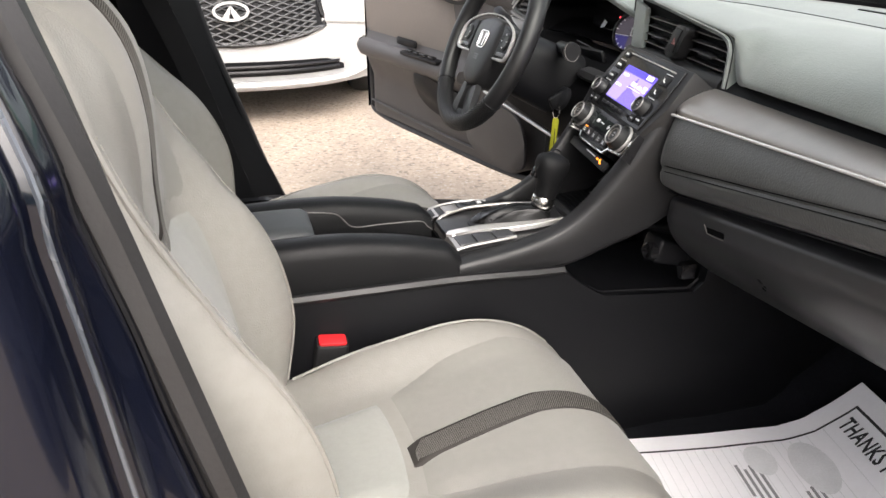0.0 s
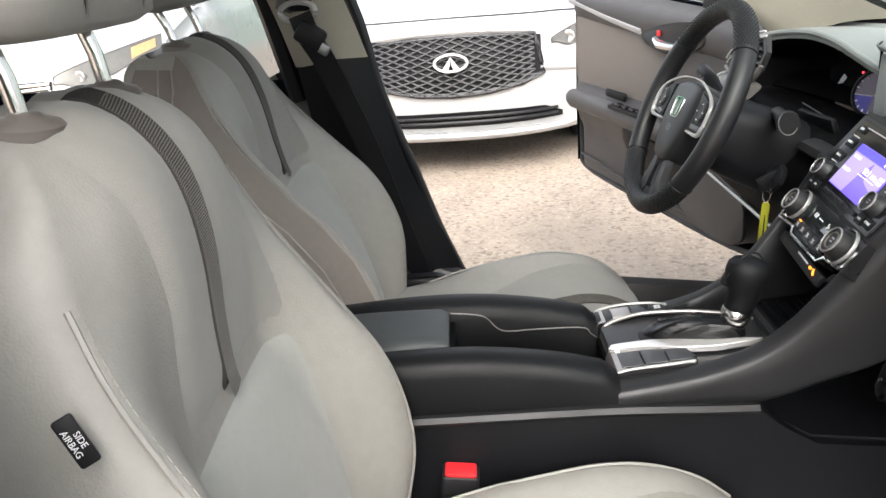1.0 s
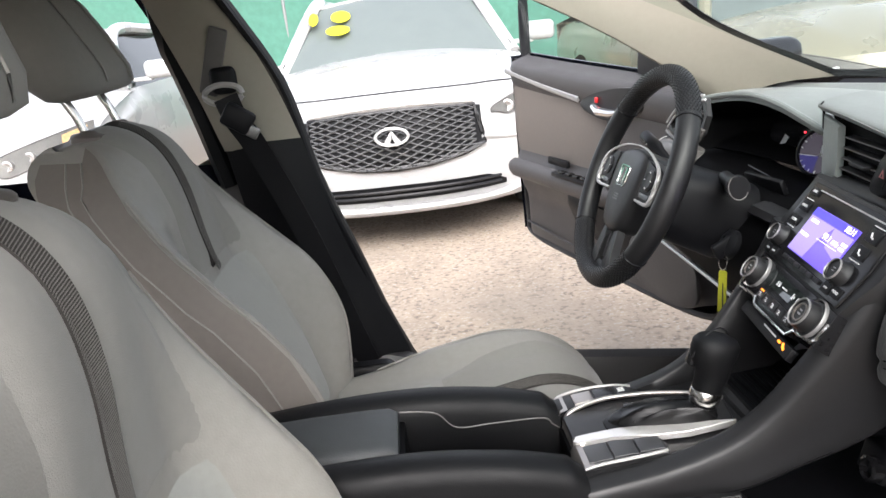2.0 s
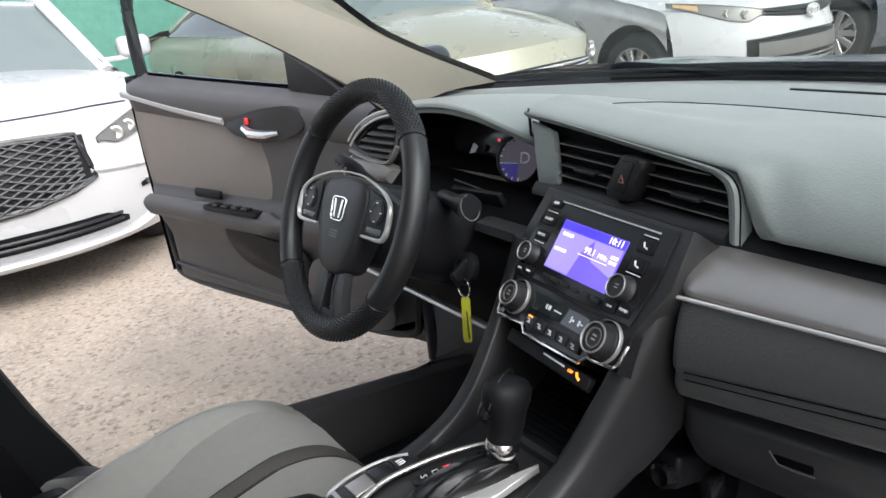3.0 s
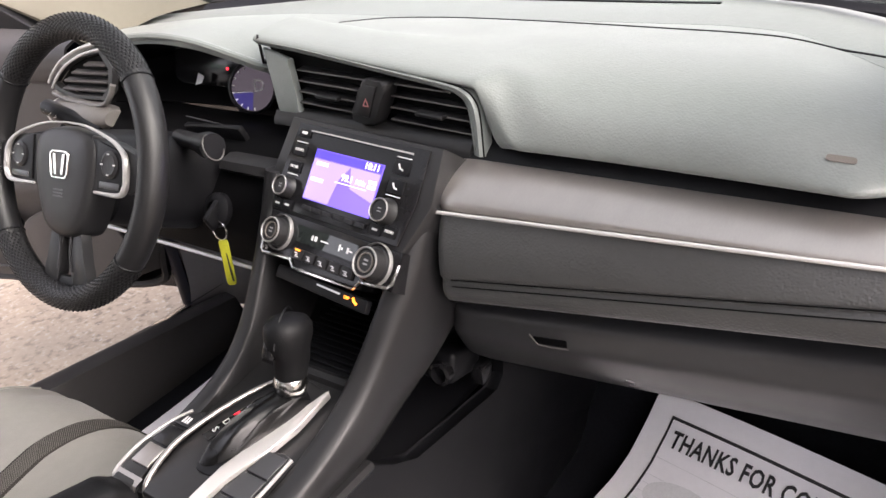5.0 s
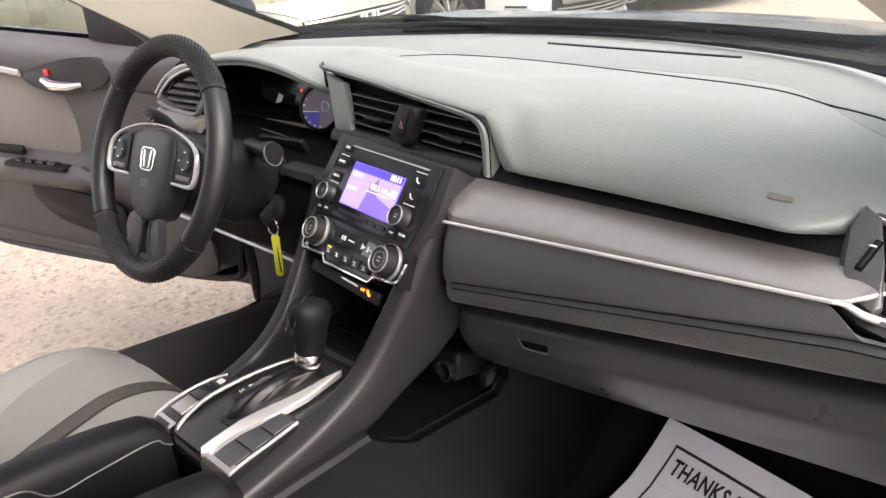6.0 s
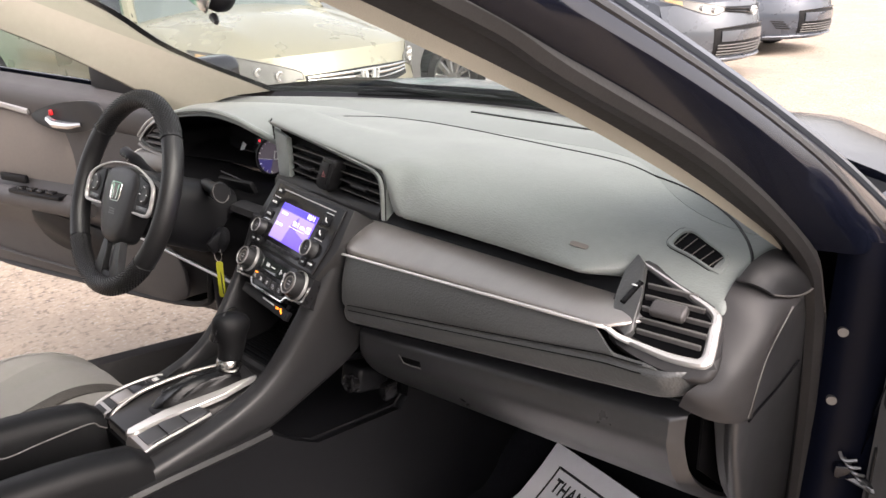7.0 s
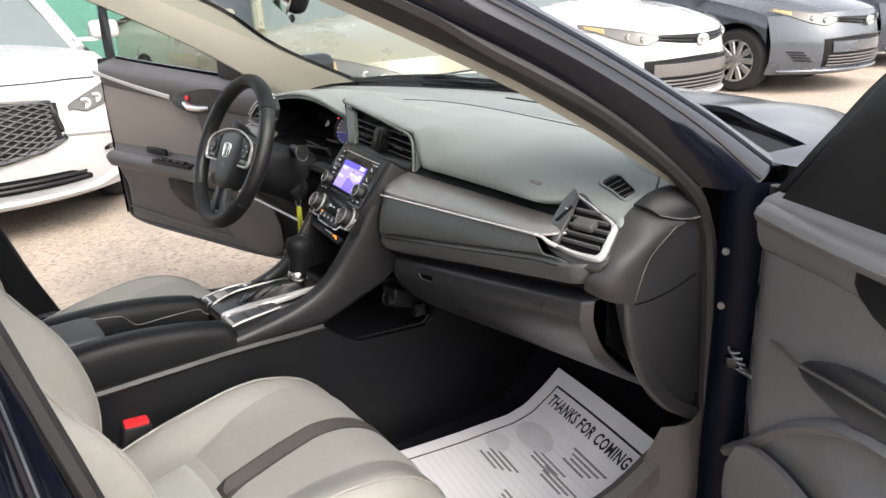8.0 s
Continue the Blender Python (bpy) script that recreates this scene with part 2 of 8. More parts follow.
SATIN = material("satin_metal_trim", (0.40, 0.375, 0.355), 0.34, 0.85, vary=0.05, scale=4, stretch=(1, 12, 12), bump=0.02, bump_scale=200, wear=0.0)
CHROME = material("chrome", (0.72, 0.70, 0.68), 0.16, 1.0, vary=0.05, scale=20)
SILVER = material("silver_plastic", (0.46, 0.45, 0.44), 0.36, 0.5, vary=0.05, scale=10)
DULLRING = material("dull_silver_ring", (0.27, 0.265, 0.26), 0.35, 0.4, vary=0.1, scale=30)
POLISH = material("polished_trim_metal", (0.72, 0.70, 0.68), 0.26, 0.6, vary=0.02, scale=4, wear=0.0)
GAITER = material("soft_black_leather", (0.0045, 0.0045, 0.0048), 0.30, spec=0.30, vary=0.1, scale=10, bump=0.06, bump_scale=900, kind="leather")
LEATHER = material("black_leather", (0.0044, 0.0046, 0.0052), 0.52, spec=0.22, vary=0.12, scale=10, bump=0.2, bump_scale=800, kind="leather")
RIMSKIN = material("smooth_rim_leather", (0.0100, 0.0100, 0.0106), 0.40, spec=0.45, vary=0.12, scale=10, bump=0.2, bump_scale=800, kind="leather")
GRIP = material("dimpled_leather", (0.0125, 0.0125, 0.013), 0.40, spec=0.4, vary=0.12, scale=10, bump=1.2, bump_scale=330, kind="leather")
CARPET = material("black_carpet", (0.0068, 0.0072, 0.0090), 0.95, vary=0.35, scale=15, bump=1.0, bump_scale=700, spec=0.1)
RUBBER = material("door_seal_rubber", (0.0185, 0.0178, 0.0180), 0.50, vary=0.15, scale=12, bump=0.2, bump_scale=300, spec=0.45)
HEADLINER = material("beige_pillar_trim", (0.27, 0.25, 0.205), 0.75, vary=0.05, scale=6, bump=0.25, bump_scale=700)
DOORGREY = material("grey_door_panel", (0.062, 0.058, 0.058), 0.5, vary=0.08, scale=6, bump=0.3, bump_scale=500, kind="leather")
DOORCLOTH = material("door_insert_fabric", (0.185, 0.162, 0.142), 0.85, vary=0.07, scale=8, bump=0.35, bump_scale=900)
NAVY = material("navy_car_paint", (0.0042, 0.0052, 0.0108), 0.20, 0.0, vary=0.12, scale=5, coat=0.35, spec=0.34)
JAMB = material("plain_door_jamb_paint", (0.0026, 0.0036, 0.0090), 0.42, vary=0.12, scale=5, spec=0.12)
WHITE = material("white_car_paint", (0.41, 0.41, 0.405), 0.3, vary=0.02, scale=3, coat=0.6)
BEIGE = material("champagne_car_paint", (0.33, 0.31, 0.225), 0.3, 0.35, vary=0.03, scale=3, coat=0.7)
GREYPAINT = material("grey_car_paint", (0.085, 0.095, 0.11), 0.3, 0.35, vary=0.04, scale=3, coat=0.8)
BLUEPAINT = material("slate_blue_car_paint", (0.058, 0.068, 0.088), 0.3, 0.35, vary=0.04, scale=3, coat=0.8)
TYRE = material("tyre_rubber", (0.02, 0.02, 0.02), 0.8, vary=0.2, scale=10)
ALLOY = material("alloy_rim", (0.55, 0.54, 0.53), 0.3, 0.8, vary=0.06, scale=10)
LAMPGLASS = material("headlamp_reflector", (0.165, 0.160, 0.145), 0.14, 0.5, vary=0.3, scale=14)
AMBER = material("amber_reflector", (0.46, 0.30, 0.14), 0.25, vary=0.1, scale=30)
WINDOW = material("dark_window_glass", (0.02, 0.025, 0.024), 0.05, vary=0.1, scale=2, wear=0.02, spec=0.8)
WINDOWGREY = material("windscreen_glass", (0.13, 0.155, 0.15), 0.05, vary=0.06, scale=0.5, wear=0.02, spec=0.8)
SCREENGLASS = glass("clear_glass")
LAMINATED = glass("laminated_screen_glass", (0.90, 0.96, 0.93), 0.03, 0.88, 0.15)
RED = material("red_button", (0.62, 0.02, 0.025), 0.35, vary=0.06, scale=30)
YELLOW = material("yellow_tag_plastic", (0.62, 0.60, 0.02), 0.45, vary=0.1, scale=30)
BADGE = material("bright_badge_metal", (0.62, 0.62, 0.61), 0.25, 0.25, vary=0.05, scale=30)
TAG = material("worn_yellow_tag", (0.40, 0.40, 0.025), 0.5, vary=0.15, scale=60)
MESH = material("grille_mesh_plastic", (0.06, 0.06, 0.06), 0.3, vary=0.1, scale=30, spec=0.8)
PAPER = material("white_paper", (0.84, 0.83, 0.85), 0.8, vary=0.03, scale=9, bump=0.2, bump_scale=60)
INK = material("black_ink", (0.02, 0.02, 0.022), 0.7, vary=0.1, scale=40)
GREYINK = material("pale_grey_ink", (0.70, 0.70, 0.71), 0.8, vary=0.1, scale=20)
MIDINK = material("grey_print", (0.26, 0.26, 0.27), 0.8, vary=0.2, scale=60)
FENCE = material("green_fence_sheet", (0.055, 0.17, 0.125), 0.7, vary=0.25, scale=0.7, bump=0.4, bump_scale=20)
GROUND = material("worn_concrete", (0.41, 0.335, 0.265), 0.92, vary=0.22, scale=5.0, bump=0.8, bump_scale=90)
two_tone(GROUND, (0.23, 0.19, 0.155), 42.0, 0.52, 0.66, detail=8)
two_tone(GROUND, (0.48, 0.43, 0.38), 70.0, 0.58, 0.68, detail=4)
two_tone(GROUND, (0.30, 0.26, 0.22), 0.9, 0.5, 0.75)
PINKMARK = material("faded_red_mark", (0.30, 0.12, 0.12), 0.5, vary=0.05, scale=40)
LEGEND = material("white_legend", (0.62, 0.62, 0.62), 0.5, vary=0.05, scale=40)
STEEL = material("bare_steel", (0.22, 0.22, 0.22), 0.5, 0.9, vary=0.15, scale=60)
SCREEN = glow("radio_screen", (0.16, 0.10, 0.80), 0.50)
SCREENPALE = glow("radio_screen_pale", (0.42, 0.32, 0.78), 0.42)
SCREENDEEP = glow("radio_screen_deep", (0.05, 0.03, 0.75), 0.6)
SCREENTEXT = glow("radio_screen_text", (0.85, 0.75, 1.0), 0.8)
GAUGE = glow("gauge_display", (0.30, 0.26, 0.33), 0.065)
GAUGEDEEP = glow("gauge_display_deep", (0.06, 0.05, 0.30), 0.14)
REDLAMP = glow("red_lamp", (1.0, 0.03, 0.05), 0.7)
ORANGELAMP = glow("orange_lamp", (1.0, 0.26, 0.02), 1.0)
# ---- the lot: ground, fence, parked cars ----
GZ = -0.08


def ground_sheet():
    bm = bmesh.new()
    bmesh.ops.create_grid(bm, x_segments=60, y_segments=60, size=400)
    for v in bm.verts:
        k = max(abs(v.co.x), abs(v.co.y)) / 400
        v.co.x *= k ** 1.6
        v.co.y *= k ** 1.6
        r = v.co.xy.length
        v.co.z = GZ + (0.012 * noise.noise(v.co * 0.35) if 3 < r < 60 else 0)
    return tagged(part("ground", bm, GROUND), "worn pale concrete car lot with exposed aggregate", "ground", kind="structure")


ground_sheet()


def fence(y0=11.0, label="green fabric screened fence behind the parked cars"):
    def sheet(u, v):
        x = lerp(-14, 16, u)
        return V((x, y0 + 0.05 * math.sin(x * 2.6) * (0.4 + v) + 0.02 * math.sin(x * 7 + v * 4), GZ + 0.03 + 2.3 * v - 0.03 * abs(math.sin(x * 0.63)) * v))
    root = thing("green_fence", label, "fence", (0, y0, GZ), kind="structure")
    part("screen_sheet", grid(sheet, 150, 6, thick=0.01), FENCE, root)
    for i in range(11):
        x = -14 + 3 * i
        part("post", lathe([(0.03, 0), (0.03, 2.38), (0.02, 2.42)], pose(x, y0 + 0.07, GZ), 10), STEEL, root)


fence()
# Unseen fence, added behind the camera to darken what the paint reflects.
fence(-18.0, "unseen green fence added behind the camera for reflections")


def wheel(root, x, y, r, side):
    """A wheel with its tyre and rim; side is +1 for the car's left."""
    m = axes((x, y, r), (1, 0, 0), (0, 0, side * 1.0))
    w = 0.105
    tyre = part("wheel", lathe([(r * 0.66, -w), (r * 0.9, -w), (r * 0.985, -w * 0.7), (r, -w * 0.3), (r, w * 0.3), (r * 0.985, w * 0.7), (r * 0.9, w), (r * 0.68, w), (r * 0.66, w * 0.8)], m, 40, caps=False), TYRE, root, "black tyre")
    s = -1
    bm = lathe([(r * 0.67, s * w * 0.2), (r * 0.67, s * w * 0.95), (r * 0.62, s * w * 0.98), (r * 0.61, s * w * 0.5)], m, 40, caps=False)
    for k in range(10):
        a = 2 * math.pi * k / 10
        spoke = [(r * 0.12, -0.02), (r * 0.62, -0.032), (r * 0.62, 0.032), (r * 0.12, 0.02)]
        prism(spoke, -0.03, m @ pose(0, 0, s * w * 0.62, 0, 0, math.degrees(a)), bm, 0.006, 1)
    lathe([(0.055, s * w * 0.5), (0.055, s * w * 0.95), (0.03, s * w * 1.0), (0.001, s * w * 1.0)], m, 16, bm)
    part("rim", bm, ALLOY, tyre, "silver spoked alloy rim")
    part("brake_disc", lathe([(r * 0.45, -0.01), (r * 0.45, 0.01)], m, 24), STEEL, tyre)


def emblem(root, p, w, h, style):
    """A plain chrome badge: an oval ring with plain bars inside."""
    m = axes(p, (0, 1, 0), (0, 0, 1))
    ell = lambda a, b, n=28: [(a * math.cos(2 * math.pi * i / n), b * math.sin(2 * math.pi * i / n)) for i in range(n)]
    if style == "box":
        o = [(x * (1.0 + 0.35 * y / h), y) for x, y in rounded(w, h, h * 0.18)]
        bm = ring_of(o, [(x * 0.84, y * 0.84) for x, y in o], 0.02, m)
        for s in (-1, 1):
            prism([(s * w * 0.17, h * 0.40), (s * w * 0.36, h * 0.42), (s * w * 0.25, -h * 0.42), (s * w * 0.10, -h * 0.42)][::s], 0.016, m, bm)
    else:
        bm = ring_of(ell(w / 2, h / 2), ell(w * 0.41, h * 0.36), 0.02, m)
        if style == "peak":
            for s in (-1, 1):
                prism([(0, h * 0.33), (s * w * 0.26, -h * 0.36), (s * w * 0.1, -h * 0.46), (s * w * 0.02, -h * 0.1)][:: s], 0.018, m, bm)
        else:
            ring_of(ell(w * 0.16, h * 0.36), ell(w * 0.09, h * 0.3), 0.02, m, bm)
            prism([(x, y + h * 0.2) for x, y in ell(w * 0.3, h * 0.1)], 0.018, m, bm)
    part("badge", bm, BADGE, root, "plain bright badge")


class Sedan:
    """A four-door car. Its nose is at x = 0, it faces +x, its left is +y, the ground is z = 0."""

    def __init__(self, name, label, paint, m, look_of, length=4.7, half=0.90, base=2.75, over=0.90, hood=0.78, cowl=1.02, roof=1.43, lip=0.2, cowl_x=-1.28, nose=0.52, r=0.325, lead=0.70, group="parked cars"):
        self.L, self.W, self.hood, self.cowl, self.roof, self.lip, self.cx, self.nose, self.lead = length, half, hood, cowl, roof, lip, cowl_x, nose, lead
        self.r, self.wx = r, (-over, -over - base)
        self.root = thing(name, label, "car", group=group)
        self.paint = paint
        self.shell()
        for x in self.wx:
            for s in (1, -1):
                wheel(self.root, x, s * (half - 0.12), r, s)
        look_of(self)
        self.root.matrix_basis = m

    def front(self, y, z):
        """The nose's x at a width and height."""
        a = min(1.0, abs(y) / self.W)
        x = -self.nose * a ** 2.6
        t = (z - self.lip) / (self.lead - self.lip)
        return x - 0.06 * max(0, t - 0.45) ** 1.5 * 2.2 - 0.05 * max(0, 0.22 - t) * 3 + 0.015 * math.sin(math.pi * min(1, max(0, t)))

    def top(self, y):
        a = min(1.0, abs(y) / self.W)
        return self.lead + 0.03 * (1 - a * a)

    def hood_z(self, y, x):
        """The bonnet's height."""
        a = abs(y) / self.W
        x0 = self.front(y, self.top(y))
        c = min(1.0, max(0.0, (x0 - x) / (x0 - self.cx)))
        z = lerp(self.top(y), self.cowl - 0.10 * a * a, c ** 0.75)
        return z + 0.018 * math.exp(-((a - 0.62) / 0.09) ** 2) * math.sin(math.pi * c) + 0.03 * math.sin(math.pi * c) * (1 - a * a)

    def belt(self, x):
        return along([(-self.L, 0.93), (-self.L + 0.8, 1.02), (self.cx - 0.1, self.cowl - 0.08), (self.cx, self.cowl - 0.10)], x)

    def side_top(self, x):
        x0 = self.front(self.W, self.top(self.W))
        return self.hood_z(self.W, x) if x > self.cx else self.belt(x)

    def shell(self):
        W, L = self.W, self.L
        bm = grid(lambda u, v: (lambda y, z: V((self.front(y, z), y, z)))(W * (2 * u - 1), lerp(self.lip, self.top(W * (2 * u - 1)), v)), 60, 22)

        def hood(u, v):
            y = W * (2 * u - 1)
            x0 = self.front(y, self.top(y))
            k = 1 - 0.04 * v
            x = lerp(x0, self.cx - 0.12 * (y / W) ** 2, v)
            return V((x, y * k, self.hood_z(y, x)))
        grid(hood, 48, 26, bm)
        x0 = self.front(W, self.lead)
        for s in (1, -1):
            def flank(u, v):
                x = lerp(x0 * 0.98, -L + 0.25, u)
                zt = self.side_top(x)
                z = lerp(self.lip + 0.02, zt, v)
                zb = self.lip + 0.02
                for wx in self.wx:
                    q = (self.r + 0.06) ** 2 - (x - wx) ** 2
                    if q > 0:
                        zb = max(zb, self.r + math.sqrt(q))
                z = lerp(zb, zt, v)
                y = W * (0.965 + 0.035 * math.sin(math.pi * min(1, (z - 0.2) / 0.75))) - 0.05 * max(0, (z - 0.72) / 0.3) ** 2 - 0.03 * step(-L + 0.7, -L, x)
                y += 0.012 * math.exp(-((z - zt + 0.12) / 0.03) ** 2)
                return V((x, s * y, z))
            grid(flank, 150, 16, bm)
        grid(lambda u, v: V((-L + 0.25 * abs(2 * u - 1) ** 3, W * 0.96 * (2 * u - 1), lerp(self.lip + 0.06, 1.0, v) + 0.0)), 20, 8, bm)
        grid(lambda u, v: V((lerp(-L + 0.75, -L + 0.25 * abs(2 * u - 1) ** 3, v), W * 0.95 * (2 * u - 1), lerp(1.06, 1.0, v))), 20, 6, bm)
        body = part("body", bm, self.paint, self.root)
        body.data.materials.append(BLACK)
        # the cabin
        cx, rf, rr, bx = self.cx, self.cx - 0.62, self.cx - 1.95, -L + 0.75
        tw = W * 0.66

        def screen(u, v):
            a = 2 * u - 1
            k = lerp(W * 0.86, tw * 0.95, v)
            return V((lerp(cx - 0.10 * a * a - 0.0, rf - 0.04 * a * a, v), a * k, lerp(self.cowl - 0.08 * a * a, self.roof - 0.05 - 0.03 * a * a, v) + 0.02 * math.sin(math.pi * v)))
        part("windscreen", grid(screen, 16, 10, thick=0.005), WINDOWGREY, self.root, "glass windscreen")

        def roof_sheet(u, v):
            a = 2 * u - 1
            x = lerp(rf, rr, v)
            return V((x, a * tw, self.roof - 0.05 * (1 - math.sin(math.pi * (0.12 + 0.76 * v))) - 0.04 * a * a - 0.01))
        part("roof", grid(roof_sheet, 14, 14, thick=0.02), self.paint, self.root)
        part("rear_window", grid(lambda u, v: V((lerp(rr, bx, v), (2 * u - 1) * lerp(tw * 0.95, W * 0.8, v), lerp(self.roof - 0.06, 1.05, v))), 10, 6, thick=0.005), WINDOW, self.root)
        for s in (1, -1):
            def side_glass(u, v):
                x = lerp(cx - 0.1, bx + 0.05, u)
                zb = self.belt(x) - 0.01
                zt = along([(bx, zb), (rr, self.roof - 0.11), (rf, self.roof - 0.11), (cx, zb)], x)
                k = (zt - zb) / (self.roof - 0.11 - zb + 1e-6)
                return V((x, s * lerp(W * 0.93, lerp(W * 0.9, tw, k), v), lerp(zb, zt, v)))
            part("side_window", grid(side_glass, 40, 5, thick=0.006), WINDOW, self.root, "dark tinted side glass")
            pillar = [V((cx - 0.10, s * W * 0.88, self.cowl - 0.09)), V((rf, s * tw * 0.98, self.roof - 0.085)), V(((rf + rr) / 2, s * tw * 1.0, self.roof - 0.06)), V((rr, s * tw * 0.98, self.roof - 0.09)), V((bx, s * W * 0.82, 1.04))]
            part("roof_rail", tube(spline(pillar, 6), 0.045, 8), self.paint, self.root)
            mir = box((cx - 0.28, s * (W + 0.10), self.cowl - 0.02 + 0.05), (0.12, 0.2, 0.13), 0.04, seg=3)
            box((cx - 0.27, s * (W - 0.02), self.cowl - 0.03), (0.06, 0.14, 0.03), 0.01, bm=mir)
            part("door_mirror", mir, self.paint, self.root)
        part("underbody", box(((self.wx[0] + self.wx[1]) / 2, 0, 0.27), (L * 0.80, W * 1.55, 0.14), 0.03), BLACK, self.root)

    def patch(self, y0, y1, z0, z1, off=0.008, n=12, bm=None, outline=None, thick=0.0):
        """A piece of the nose's skin between two widths; z0 and z1 are heights or functions of the width."""
        f0 = z0 if callable(z0) else (lambda y: z0)
        f1 = z1 if callable(z1) else (lambda y: z1)

        def fn(u, v):
            y = lerp(y0, y1, u)
            z = lerp(f0(y), f1(y), v)
            return V((self.front(y, z) + off, y, z))
        return grid(fn, n, max(3, n // 3), bm, thick=thick)


def diamond_mesh(car, half, z0, z1, cols, rows, off):
    """Crossing wavy bars over the nose between two heights, as a grille of diamonds."""
    bm = bmesh.new()
    for r in range(rows + 1):
        pts = []
        for c in range(cols * 2 + 1):
            y = lerp(-half(0), half(0), c / (cols * 2))
            t = (r + (0.5 if c % 2 else -0.0)) / rows
            lo, hi = z0(y), z1(y)
            z = lerp(lo, hi, min(1, t))
            if abs(y) <= half(z) and hi - lo > 0.02:
                pts.append(V((car.front(y, z) + off, y, z)))
        if len(pts) > 2:
            tube(pts, 0.006, 4, bm)
        pts = []
        for c in range(cols * 2 + 1):
            y = lerp(-half(0), half(0), c / (cols * 2))
            t = (r + (-0.5 if c % 2 else -0.0)) / rows
            lo, hi = z0(y), z1(y)
            z = lerp(lo, hi, max(0, min(1, t)))
            if abs(y) <= half(z) and hi - lo > 0.02:
                pts.append(V((car.front(y, z) + off, y, z)))
        if len(pts) > 2:
            tube(pts, 0.006, 4, bm)
    return bm


def headlamp(car, s, y0, y1, zin0, zin1, zout0, zout1, amber=False, tip=0.22):
    """A swept headlamp, deepest near the grille and drawn to a tip, with two lamp cups."""
    at = lambda y: min(1.0, max(0.0, (abs(y) - y0) / (y1 - y0)))
    high = lambda y: lerp(zin1, zout1, at(y) ** 0.85)
    depth = lambda k: lerp(0.35, 1.0, step(0.0, 0.28, k)) * lerp(1.0, tip, step(0.35, 1.05, k))
    low = lambda y: high(y) - lerp(zin1 - zin0, zout1 - zout0, at(y)) * 1.12 * depth(at(y))
    cut = lambda q: (lambda y: lerp(low(y), high(y), q))
    lamp = part("headlight", car.patch(s * y0, s * y1, low, high, 0.010, 24, thick=0.012), LAMPGLASS, car.root, "clear glazed headlight")
    for k, q in ((0.26, 0.030), (0.46, 0.026)):
        y = s * lerp(y0, y1, k)
        z = cut(0.48)(y)
        part("lamp_cup", lathe([(q, -0.02), (q * 1.1, 0.010), (q * 0.8, 0.012), (q * 0.3, 0.004), (0.001, 0.002)], axes((car.front(y, z) + 0.006, y, z), (0, 1, 0), (0, 0, 1)), 16), ALLOY, lamp)
    if amber:
        part("indicator", car.patch(s * lerp(y0, y1, 0.74), s * lerp(y0, y1, 0.95), cut(0.18), cut(0.82), 0.014, 8, thick=0.008), AMBER, lamp, "amber indicator lens")
    ys = [s * lerp(y0, y1, k / 16) for k in range(17)]
    ring = [(y, low(y)) for y in ys] + [(y, high(y)) for y in reversed(ys)]
    part("lamp_edge", tube([V((car.front(y, z) + 0.010, y, z)) for y, z in ring], 0.004, 5, closed=True), GREYPLASTIC, lamp)


